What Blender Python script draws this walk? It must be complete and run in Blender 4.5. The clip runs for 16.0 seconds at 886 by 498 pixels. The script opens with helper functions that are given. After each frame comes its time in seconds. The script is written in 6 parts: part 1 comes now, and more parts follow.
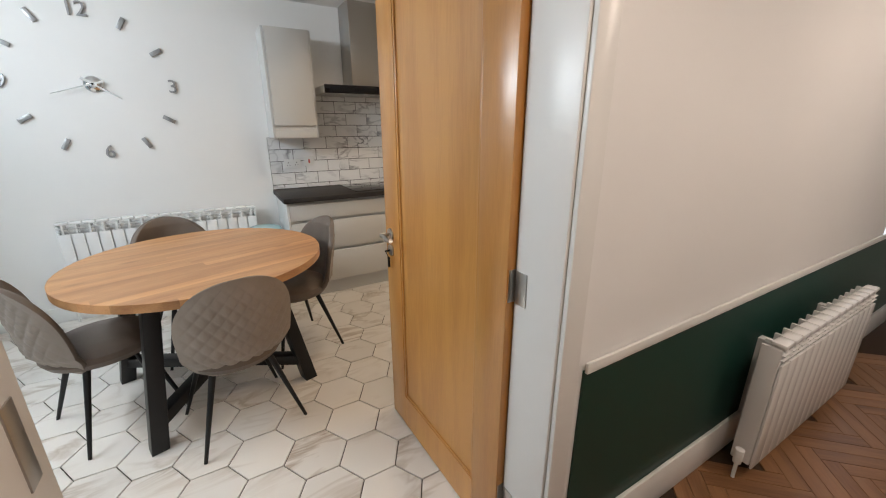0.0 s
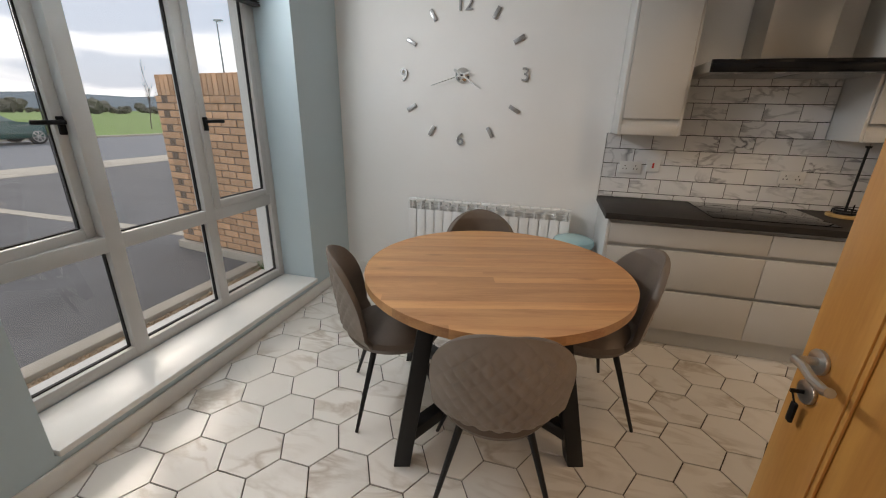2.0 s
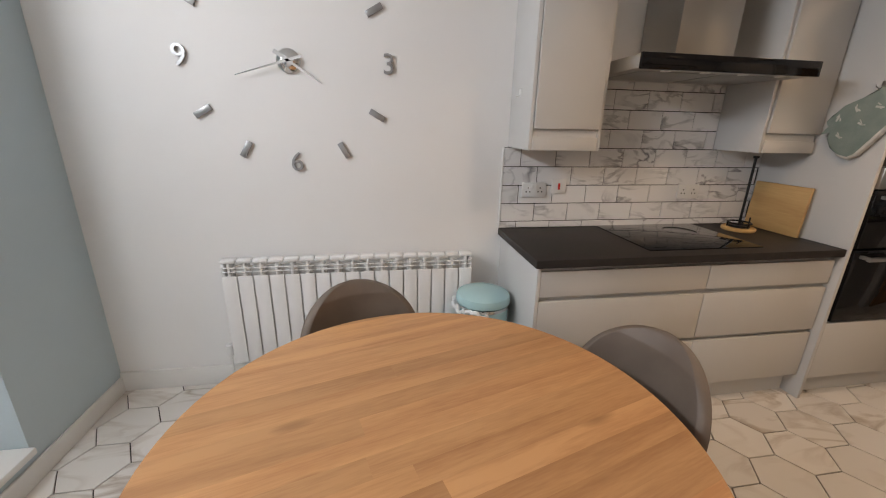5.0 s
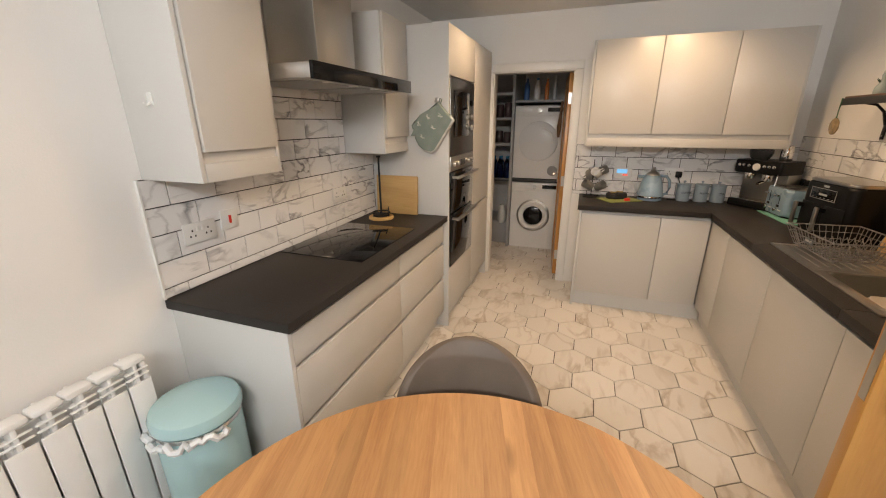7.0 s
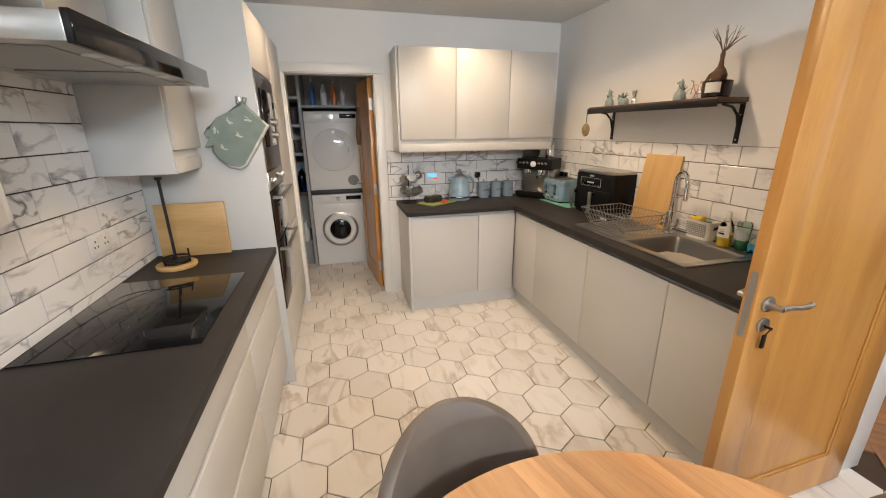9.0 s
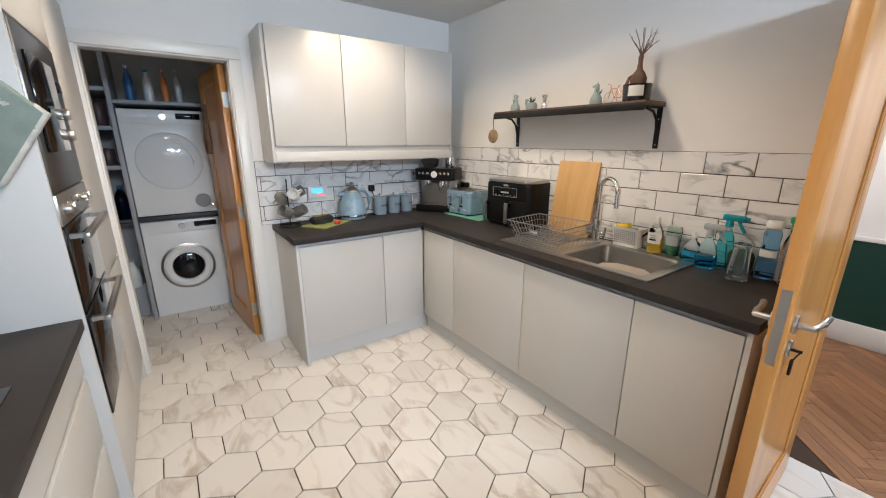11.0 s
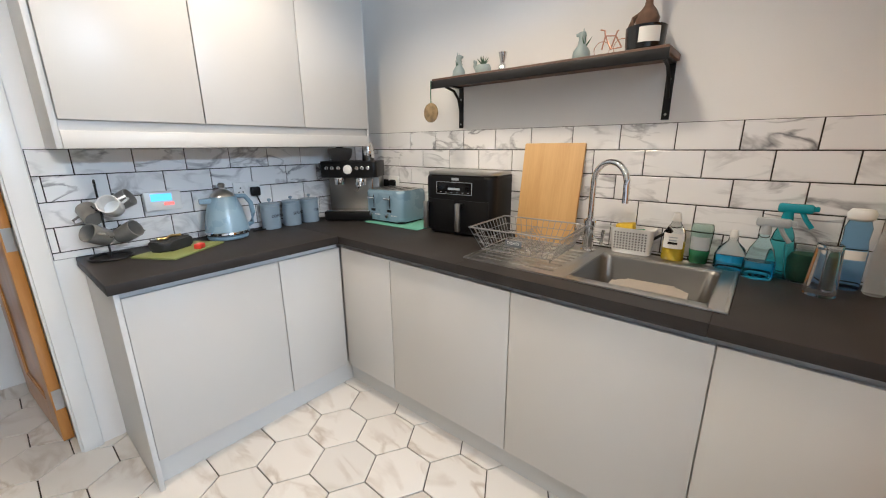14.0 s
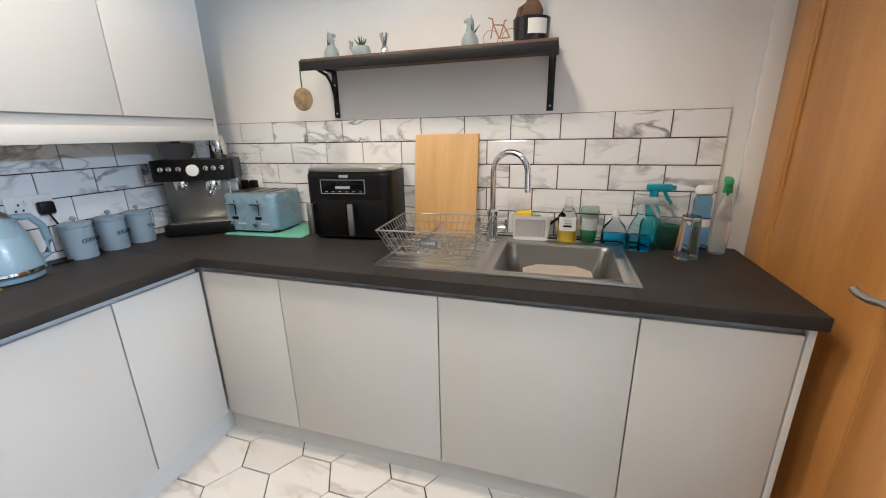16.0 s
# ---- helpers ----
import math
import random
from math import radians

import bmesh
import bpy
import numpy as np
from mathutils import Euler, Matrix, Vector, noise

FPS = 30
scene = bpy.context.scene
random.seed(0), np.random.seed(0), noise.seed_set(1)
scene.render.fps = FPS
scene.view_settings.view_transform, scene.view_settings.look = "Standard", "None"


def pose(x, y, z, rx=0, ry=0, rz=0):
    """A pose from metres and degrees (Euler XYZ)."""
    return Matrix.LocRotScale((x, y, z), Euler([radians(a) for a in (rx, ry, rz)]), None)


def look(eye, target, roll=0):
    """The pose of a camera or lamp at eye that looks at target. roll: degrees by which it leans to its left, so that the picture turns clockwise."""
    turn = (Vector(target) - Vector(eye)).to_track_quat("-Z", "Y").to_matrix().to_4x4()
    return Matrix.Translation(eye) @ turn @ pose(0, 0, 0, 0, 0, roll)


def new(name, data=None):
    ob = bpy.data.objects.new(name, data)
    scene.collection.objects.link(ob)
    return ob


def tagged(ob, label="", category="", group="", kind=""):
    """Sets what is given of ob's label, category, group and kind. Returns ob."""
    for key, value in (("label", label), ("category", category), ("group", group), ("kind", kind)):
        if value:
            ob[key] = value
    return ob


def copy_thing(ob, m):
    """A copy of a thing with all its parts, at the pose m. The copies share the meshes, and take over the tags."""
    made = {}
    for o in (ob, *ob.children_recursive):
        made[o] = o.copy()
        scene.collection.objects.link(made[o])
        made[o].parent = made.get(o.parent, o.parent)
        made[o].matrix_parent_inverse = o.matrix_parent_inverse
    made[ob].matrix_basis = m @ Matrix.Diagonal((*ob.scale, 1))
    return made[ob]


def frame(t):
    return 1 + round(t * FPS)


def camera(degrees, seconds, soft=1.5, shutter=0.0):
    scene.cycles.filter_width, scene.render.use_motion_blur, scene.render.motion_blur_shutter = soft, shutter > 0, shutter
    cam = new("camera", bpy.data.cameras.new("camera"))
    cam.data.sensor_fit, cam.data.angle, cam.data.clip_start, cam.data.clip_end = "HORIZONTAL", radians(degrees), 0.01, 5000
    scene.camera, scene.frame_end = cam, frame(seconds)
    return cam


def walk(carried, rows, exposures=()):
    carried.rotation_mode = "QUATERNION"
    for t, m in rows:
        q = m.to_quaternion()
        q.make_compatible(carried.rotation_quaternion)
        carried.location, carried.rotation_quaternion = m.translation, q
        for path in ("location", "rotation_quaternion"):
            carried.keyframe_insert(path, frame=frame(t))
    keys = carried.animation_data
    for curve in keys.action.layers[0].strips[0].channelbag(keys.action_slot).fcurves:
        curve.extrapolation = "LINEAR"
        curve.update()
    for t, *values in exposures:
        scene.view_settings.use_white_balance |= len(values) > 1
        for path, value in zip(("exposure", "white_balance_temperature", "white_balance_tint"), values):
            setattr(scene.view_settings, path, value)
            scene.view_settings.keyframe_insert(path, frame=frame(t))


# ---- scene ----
cam = camera(98.1, 16.0, soft=1.1)
EXPOSURES = [(0, -0.2, 6600, 11), (1.0, -0.58, 6900, 12), (2.0, -0.85, 7200, 15), (3.2, -0.9, 7000, 15), (5.5, -0.32, 7300, 19), (7.5, 0.12, 7900, 17), (8.5, 0.3, 7300, 15), (10.0, 0.45, 6000, 10), (12.5, 0.55, 5650, 9), (16, 0.68, 5350, 8)]
PATH = [
    (0, (0.107, -0.059, 1.461), (1.067, 1.587, 0.855), -0.1),
    (0.5, (0.117, 0.203, 1.496), (0.767, 1.991, 0.881), 0.7),
    (1, (0.167, 0.4, 1.454), (0.369, 2.296, 0.852), 0.6),
    (1.5, (0.205, 0.536, 1.466), (-0.054, 2.42, 0.846), 1.2),
    (2, (0.168, 0.652, 1.46), (-0.322, 2.477, 0.806), 1.4),
    (2.5, (0.105, 0.8, 1.481), (-0.561, 2.563, 0.811), 1.3),
    (3, (0.018, 0.958, 1.464), (-0.671, 2.713, 0.795), 1.4),
    (3.2, (-0.016, 1.032, 1.459), (-0.722, 2.783, 0.8), 1.4),
    (5.3, (-0.167, 1.745, 1.475), (0.446, 3.551, 0.874), 0.6),
    (5.5, (-0.193, 1.781, 1.508), (0.633, 3.498, 0.901), 0.2),
    (6, (-0.306, 1.932, 1.545), (1.095, 3.22, 0.928), 0.2),
    (6.5, (-0.376, 2.123, 1.532), (1.285, 3.047, 0.909), -0.1),
    (7, (-0.377, 2.314, 1.567), (1.411, 2.953, 0.937), -0.2),
    (7.5, (-0.368, 2.464, 1.579), (1.502, 2.798, 0.951), -0.3),
    (8, (-0.347, 2.62, 1.595), (1.552, 2.553, 0.97), -0.6),
    (8.5, (-0.224, 2.723, 1.568), (1.65, 2.393, 0.951), -0.5),
    (9, (-0.077, 2.825, 1.552), (1.766, 2.33, 0.954), -0.5),
    (9.5, (0.052, 2.917, 1.541), (1.856, 2.284, 0.953), -0.4),
    (10, (0.176, 2.96, 1.539), (1.838, 2.014, 0.953), -0.7),
    (10.2, (0.232, 2.961, 1.534), (1.839, 1.925, 0.945), -0.6),
    (12.5, (0.986, 2.636, 1.411), (2.539, 1.487, 0.893), 0.3),
    (13, (1.043, 2.579, 1.395), (2.588, 1.421, 0.874), 0.2),
    (13.5, (1.153, 2.558, 1.388), (2.573, 1.247, 0.87), -0.1),
    (14, (1.253, 2.523, 1.367), (2.491, 1.04, 0.847), -0.4),
    (14.5, (1.354, 2.461, 1.351), (2.462, 0.884, 0.819), -0.6),
    (15, (1.444, 2.483, 1.352), (2.312, 0.769, 0.795), -0.9),
    (15.5, (1.495, 2.524, 1.356), (2.11, 0.707, 0.791), -1.1),
    (16, (1.532, 2.493, 1.375), (2.104, 0.664, 0.801), -1.1),
]
walk(cam, [(t, look(eye, target, roll)) for t, eye, target, roll in PATH], EXPOSURES)

# ---- light ----
world = bpy.data.worlds.new("sky")
scene.world = world
world.use_nodes = True
wn, wl = world.node_tree.nodes, world.node_tree.links
wn.clear()
w_out = wn.new("ShaderNodeOutputWorld")
w_bg = wn.new("ShaderNodeBackground")
w_sky = wn.new("ShaderNodeTexSky")
w_sky.sky_type, w_sky.sun_disc = "NISHITA", False
w_sky.sun_elevation, w_sky.sun_rotation = radians(38), radians(300)
w_sky.air_density, w_sky.dust_density = 1.0, 2.0
w_co = wn.new("ShaderNodeTexCoord")
w_map = wn.new("ShaderNodeMapping")
w_map.inputs["Scale"].default_value = (1.0, 1.0, 5.0)
w_noise = wn.new("ShaderNodeTexNoise")
w_noise.inputs["Scale"].default_value = 2.2
w_noise.inputs["Detail"].default_value = 7
w_noise.inputs["Distortion"].default_value = 0.4
w_ramp = wn.new("ShaderNodeValToRGB")
w_ramp.color_ramp.elements[0].position, w_ramp.color_ramp.elements[0].color = 0.40, (5.0, 6.2, 8.2, 1)
w_ramp.color_ramp.elements[1].position, w_ramp.color_ramp.elements[1].color = 0.62, (18.0, 18.4, 19.0, 1)
w_mix = wn.new("ShaderNodeMixRGB")
w_mix.inputs["Fac"].default_value = 0.88
wl.new(w_co.outputs["Generated"], w_map.inputs["Vector"])
wl.new(w_map.outputs["Vector"], w_noise.inputs["Vector"])
wl.new(w_noise.outputs["Fac"], w_ramp.inputs["Fac"])
wl.new(w_sky.outputs["Color"], w_mix.inputs["Color1"])
wl.new(w_ramp.outputs["Color"], w_mix.inputs["Color2"])
wl.new(w_mix.outputs["Color"], w_bg.inputs["Color"])
w_bg.inputs["Strength"].default_value = 0.20
wl.new(w_bg.outputs["Background"], w_out.inputs["Surface"])

sun_data = bpy.data.lights.new("sun", "SUN")
sun_data.energy, sun_data.angle, sun_data.color = 1.0, radians(14), (1.0, 0.95, 0.88)
sun = new("sun", sun_data)
sun.matrix_world = look((0, 0, 0), (-math.sin(radians(300)) * 0.79, -math.cos(radians(300)) * 0.79, -0.62))

# sky light entering by the kitchen window
win_data = bpy.data.lights.new("window_light", "AREA")
win_data.shape, win_data.size, win_data.size_y = "RECTANGLE", 1.35, 0.16
win_data.energy, win_data.color = 54, (0.80, 0.91, 1.0)
win_light = new("window_light", win_data)
win_light.matrix_world = look((-1.80, 2.18, 2.33), (3.4, 2.0, 1.0))


def spot(x, y, z, watts, colour=(1.0, 0.76, 0.51), cone=100):
    d = bpy.data.lights.new("downlight_or_fill", "SPOT")
    d.energy, d.color, d.spot_size, d.spot_blend, d.shadow_soft_size = watts, colour, radians(cone), 0.6, 0.09
    ob = new("downlight_or_fill", d)
    ob.location = (x, y, z)
    return ob


DOWNLIGHTS = [(1.2, 2.6), (2.55, 2.8), (2.75, 1.75), (1.95, 1.6)]
for dx, dy in DOWNLIGHTS:
    spot(dx, dy, 2.44, 34, cone=146)
HALL_LIGHTS = [(0.6, -0.45), (2.4, -0.4)]
for dx, dy in HALL_LIGHTS:
    spot(dx, dy, 2.44, 60, (1.0, 0.84, 0.72), 168)
# added cool fill that brightens the utility room; no fitting belongs to it
spot(4.2, 3.3, 2.3, 0.5, (0.85, 0.92, 1.0), 140)
scene.view_settings.exposure = 0.0


# ---- materials ----
def mat(name, col, rough=0.5, metal=0.0, var=0.0, scale=6.0, bump=0.0, bscale=60.0, coat=0.0, spec=0.5, tint=None):
    """Base colour with a slow stain noise and a fine relief."""
    m = bpy.data.materials.new(name)
    m.use_nodes = True
    n, l = m.node_tree.nodes, m.node_tree.links
    b = n["Principled BSDF"]
    b.inputs["Roughness"].default_value, b.inputs["Metallic"].default_value = rough, metal
    b.inputs["Coat Weight"].default_value, b.inputs["Specular IOR Level"].default_value = coat, spec
    b.inputs["Base Color"].default_value = (*col, 1)
    co = n.new("ShaderNodeTexCoord")
    if var:
        t = n.new("ShaderNodeTexNoise")
        t.inputs["Scale"].default_value, t.inputs["Detail"].default_value = scale, 6
        r = n.new("ShaderNodeValToRGB")
        dark = tint or tuple(c * (1 - var) for c in col)
        r.color_ramp.elements[0].position, r.color_ramp.elements[0].color = 0.3, (*dark, 1)
        r.color_ramp.elements[1].position, r.color_ramp.elements[1].color = 0.7, (*col, 1)
        l.new(co.outputs["Object"], t.inputs["Vector"])
        l.new(t.outputs["Fac"], r.inputs["Fac"])
        l.new(r.outputs["Color"], b.inputs["Base Color"])
        rr = n.new("ShaderNodeMapRange")
        rr.inputs["To Min"].default_value, rr.inputs["To Max"].default_value = max(0.02, rough * 0.88), min(1, rough * 1.12)
        l.new(t.outputs["Fac"], rr.inputs["Value"])
        l.new(rr.outputs["Result"], b.inputs["Roughness"])
    if bump:
        t2 = n.new("ShaderNodeTexNoise")
        t2.inputs["Scale"].default_value, t2.inputs["Detail"].default_value = bscale, 4
        bp = n.new("ShaderNodeBump")
        bp.inputs["Strength"].default_value, bp.inputs["Distance"].default_value = bump, 0.004
        l.new(co.outputs["Object"], t2.inputs["Vector"])
        l.new(t2.outputs["Fac"], bp.inputs["Height"])
        l.new(bp.outputs["Normal"], b.inputs["Normal"])
    return m


def wood(name, light, dark, along="x", rough=0.45, stave=0.0, grain=14.0, coat=0.0, per_object=False, knots=0.0, tones=(0.80, 1.12)):
    """Wood with long grain along one axis; staves of that width vary in tone."""
    m = bpy.data.materials.new(name)
    m.use_nodes = True
    n, l = m.node_tree.nodes, m.node_tree.links
    b = n["Principled BSDF"]
    b.inputs["Roughness"].default_value, b.inputs["Coat Weight"].default_value = rough, coat
    b.inputs["Coat Roughness"].default_value = 0.25
    co = n.new("ShaderNodeTexCoord")
    vec = co.outputs["Object"]
    sep = n.new("ShaderNodeSeparateXYZ")
    l.new(vec, sep.inputs["Vector"])
    tone = None
    shift = n.new("ShaderNodeVectorMath")
    shift.operation = "ADD"
    l.new(vec, shift.inputs[0])
    if stave:
        cross = {"x": "Y", "y": "X", "z": "X"}[along]
        length = {"x": "X", "y": "Y", "z": "Z"}[along]
        div = n.new("ShaderNodeMath"); div.operation = "DIVIDE"; div.inputs[1].default_value = stave
        l.new(sep.outputs[cross], div.inputs[0])
        fl = n.new("ShaderNodeMath"); fl.operation = "FLOOR"
        l.new(div.outputs[0], fl.inputs[0])
        w1 = n.new("ShaderNodeTexWhiteNoise"); w1.noise_dimensions = "1D"
        l.new(fl.outputs[0], w1.inputs["W"])
        off = n.new("ShaderNodeMath"); off.operation = "ADD"
        l.new(sep.outputs[length], off.inputs[0]); l.new(w1.outputs["Value"], off.inputs[1])
        d2 = n.new("ShaderNodeMath"); d2.operation = "DIVIDE"; d2.inputs[1].default_value = stave * 60
        l.new(off.outputs[0], d2.inputs[0])
        f2 = n.new("ShaderNodeMath"); f2.operation = "FLOOR"
        l.new(d2.outputs[0], f2.inputs[0])
        cmb = n.new("ShaderNodeCombineXYZ")
        l.new(fl.outputs[0], cmb.inputs[0]); l.new(f2.outputs[0], cmb.inputs[1])
        w2 = n.new("ShaderNodeTexWhiteNoise"); w2.noise_dimensions = "3D"
        l.new(cmb.outputs[0], w2.inputs["Vector"])
        tone = w2.outputs["Value"]
        sc = n.new("ShaderNodeVectorMath"); sc.operation = "SCALE"; sc.inputs["Scale"].default_value = 7.0
        l.new(w2.outputs["Color"], sc.inputs[0])
        l.new(sc.outputs[0], shift.inputs[1])
    elif per_object:
        oi = n.new("ShaderNodeObjectInfo")
        tone = oi.outputs["Random"]
        sc = n.new("ShaderNodeMath"); sc.operation = "MULTIPLY"; sc.inputs[1].default_value = 23.0
        l.new(oi.outputs["Random"], sc.inputs[0])
        l.new(sc.outputs[0], shift.inputs[1])
    mp = n.new("ShaderNodeMapping")
    mp.inputs["Scale"].default_value = tuple(0.09 if a == along else 1.0 for a in "xyz")
    l.new(shift.outputs[0], mp.inputs["Vector"])
    t = n.new("ShaderNodeTexNoise")
    t.inputs["Scale"].default_value, t.inputs["Detail"].default_value, t.inputs["Distortion"].default_value = grain, 8, 0.6
    l.new(mp.outputs["Vector"], t.inputs["Vector"])
    fine = n.new("ShaderNodeTexNoise")
    fine.inputs["Scale"].default_value, fine.inputs["Detail"].default_value = grain * 14, 3
    l.new(mp.outputs["Vector"], fine.inputs["Vector"])
    mixf = n.new("ShaderNodeMath"); mixf.operation = "MULTIPLY_ADD"; mixf.inputs[1].default_value = 0.35
    l.new(fine.outputs["Fac"], mixf.inputs[0]); l.new(t.outputs["Fac"], mixf.inputs[2])
    r = n.new("ShaderNodeValToRGB")
    r.color_ramp.elements[0].position, r.color_ramp.elements[0].color = 0.48, (*dark, 1)
    r.color_ramp.elements[1].position, r.color_ramp.elements[1].color = 0.8, (*light, 1)
    l.new(mixf.outputs[0], r.inputs["Fac"])
    out = r.outputs["Color"]
    if tone:
        hsv = n.new("ShaderNodeHueSaturation")
        mr = n.new("ShaderNodeMapRange")
        mr.inputs["To Min"].default_value, mr.inputs["To Max"].default_value = tones
        l.new(tone, mr.inputs["Value"])
        l.new(mr.outputs["Result"], hsv.inputs["Value"])
        l.new(out, hsv.inputs["Color"])
        out = hsv.outputs["Color"]
    if knots:
        kn = n.new("ShaderNodeTexVoronoi")
        kn.inputs["Scale"].default_value = knots
        kmp = n.new("ShaderNodeMapping")
        kmp.inputs["Scale"].default_value = tuple(0.35 if a == along else 1.0 for a in "xyz")
        l.new(shift.outputs[0], kmp.inputs["Vector"]); l.new(kmp.outputs["Vector"], kn.inputs["Vector"])
        kr = n.new("ShaderNodeValToRGB")
        kr.color_ramp.elements[0].position, kr.color_ramp.elements[0].color = 0.02, (0.25, 0.16, 0.1, 1)
        kr.color_ramp.elements[1].position, kr.color_ramp.elements[1].color = 0.13, (1, 1, 1, 1)
        l.new(kn.outputs["Distance"], kr.inputs["Fac"])
        mu = n.new("ShaderNodeMixRGB"); mu.blend_type = "MULTIPLY"; mu.inputs["Fac"].default_value = 0.8
        l.new(out, mu.inputs["Color1"]); l.new(kr.outputs["Color"], mu.inputs["Color2"])
        out = mu.outputs["Color"]
    l.new(out, b.inputs["Base Color"])
    bp = n.new("ShaderNodeBump")
    bp.inputs["Strength"].default_value, bp.inputs["Distance"].default_value = 0.12, 0.002
    l.new(mixf.outputs[0], bp.inputs["Height"])
    l.new(bp.outputs["Normal"], b.inputs["Normal"])
    return m


def marble(name, base, vein, rough, scale, amount):
    """White ceramic printed with grey veins that differ on every piece."""
    m = bpy.data.materials.new(name)
    m.use_nodes = True
    n, l = m.node_tree.nodes, m.node_tree.links
    b = n["Principled BSDF"]
    b.inputs["Roughness"].default_value = rough
    co, oi = n.new("ShaderNodeTexCoord"), n.new("ShaderNodeObjectInfo")
    mul = n.new("ShaderNodeMath"); mul.operation = "MULTIPLY"; mul.inputs[1].default_value = 57.0
    l.new(oi.outputs["Random"], mul.inputs[0])
    add = n.new("ShaderNodeVectorMath"); add.operation = "ADD"
    l.new(co.outputs["Object"], add.inputs[0]); l.new(mul.outputs[0], add.inputs[1])
    mp = n.new("ShaderNodeMapping")
    mp.inputs["Rotation"].default_value, mp.inputs["Scale"].default_value = (0, 0.6, 0.6), (1, 2.6, 2.6)
    l.new(add.outputs[0], mp.inputs["Vector"])
    t = n.new("ShaderNodeTexNoise")
    t.inputs["Scale"].default_value, t.inputs["Detail"].default_value, t.inputs["Distortion"].default_value = scale, 5, 0.7
    l.new(mp.outputs["Vector"], t.inputs["Vector"])
    sub = n.new("ShaderNodeMath"); sub.operation = "SUBTRACT"; sub.inputs[1].default_value = 0.5
    ab = n.new("ShaderNodeMath"); ab.operation = "ABSOLUTE"
    l.new(t.outputs["Fac"], sub.inputs[0]); l.new(sub.outputs[0], ab.inputs[0])
    r = n.new("ShaderNodeValToRGB")
    r.color_ramp.elements[0].position, r.color_ramp.elements[0].color = 0.0, (1, 1, 1, 1)
    r.color_ramp.elements[1].position, r.color_ramp.elements[1].color = amount, (0, 0, 0, 1)
    l.new(ab.outputs[0], r.inputs["Fac"])
    cl = n.new("ShaderNodeTexNoise")
    cl.inputs["Scale"].default_value, cl.inputs["Detail"].default_value = scale * 0.9, 3
    l.new(add.outputs[0], cl.inputs["Vector"])
    cr = n.new("ShaderNodeValToRGB")
    cr.color_ramp.elements[0].position, cr.color_ramp.elements[1].position = 0.42, 0.68
    l.new(cl.outputs["Fac"], cr.inputs["Fac"])
    mm = n.new("ShaderNodeMath"); mm.operation = "MULTIPLY"
    l.new(r.outputs["Color"], mm.inputs[0]); l.new(cr.outputs["Color"], mm.inputs[1])
    mix = n.new("ShaderNodeMixRGB")
    mix.inputs["Color1"].default_value, mix.inputs["Color2"].default_value = (*base, 1), (*vein, 1)
    l.new(mm.outputs[0], mix.inputs["Fac"])
    l.new(mix.outputs["Color"], b.inputs["Base Color"])
    return m


def glass(name, col=(1, 1, 1), rough=0.0, ior=1.45):
    m = bpy.data.materials.new(name)
    m.use_nodes = True
    b = m.node_tree.nodes["Principled BSDF"]
    b.inputs["Base Color"].default_value = (*col, 1)
    b.inputs["Transmission Weight"].default_value, b.inputs["Roughness"].default_value, b.inputs["IOR"].default_value = 1.0, rough, ior
    return m


def emit(name, col, strength):
    m = bpy.data.materials.new(name)
    m.use_nodes = True
    b = m.node_tree.nodes["Principled BSDF"]
    b.inputs["Base Color"].default_value = (*col, 1)
    b.inputs["Emission Color"].default_value, b.inputs["Emission Strength"].default_value = (*col, 1), strength
    return m


WALL = mat("white_wall_paint", (0.84, 0.83, 0.81), 0.65, var=0.04, scale=1.6, bump=0.10, bscale=140)
BLUE = mat("pale_blue_paint", (0.50, 0.60, 0.64), 0.65, var=0.05, scale=1.5, bump=0.10, bscale=140)
CEIL = mat("ceiling_paint", (0.80, 0.80, 0.79), 0.8, var=0.03, scale=1.2, bump=0.08, bscale=120)
TRIM = mat("white_satin_trim", (0.80, 0.79, 0.76), 0.32, var=0.05, scale=3, bump=0.03, bscale=40)
GREEN = mat("dark_green_paint", (0.003, 0.042, 0.030), 0.5, var=0.12, scale=1.4, bump=0.08, bscale=140)
CAB = mat("pale_grey_cabinet", (0.56, 0.545, 0.515), 0.34, var=0.03, scale=2.0, bump=0.015, bscale=300)
CARC = mat("cabinet_carcass", (0.60, 0.60, 0.585), 0.42, var=0.03, scale=2.0)
TOP = mat("dark_worktop", (0.036, 0.032, 0.030), 0.50, var=0.22, scale=9, bump=0.05, bscale=350, spec=0.16)
GROUT_W = mat("dark_grout", (0.035, 0.032, 0.03), 0.9, var=0.2, scale=30, bump=0.2, bscale=300)
GROUT_F = mat("brown_grout", (0.085, 0.068, 0.055), 0.9, var=0.3, scale=12, bump=0.2, bscale=300)
METRO = marble("marble_metro_tile", (0.80, 0.80, 0.80), (0.17, 0.17, 0.185), 0.12, 3.4, 0.045)
HEX = marble("marble_hex_tile", (0.72, 0.685, 0.635), (0.44, 0.37, 0.30), 0.30, 2.2, 0.06)
OAK_D = wood("oak_veneer_door", (0.55, 0.262, 0.066), (0.44, 0.19, 0.044), "z", 0.30, grain=10, coat=0.25)
OAK_T = wood("oak_table_top", (0.55, 0.29, 0.125), (0.39, 0.18, 0.072), "x", 0.40, stave=0.062, grain=13, knots=5.0, tones=(0.80, 1.12))
OAK_F = wood("oak_herringbone", (0.31, 0.155, 0.07), (0.18, 0.082, 0.034), "x", 0.35, grain=12, per_object=True)
BOARD = wood("pale_board_wood", (0.66, 0.42, 0.17), (0.56, 0.33, 0.12), "z", 0.5, grain=10)
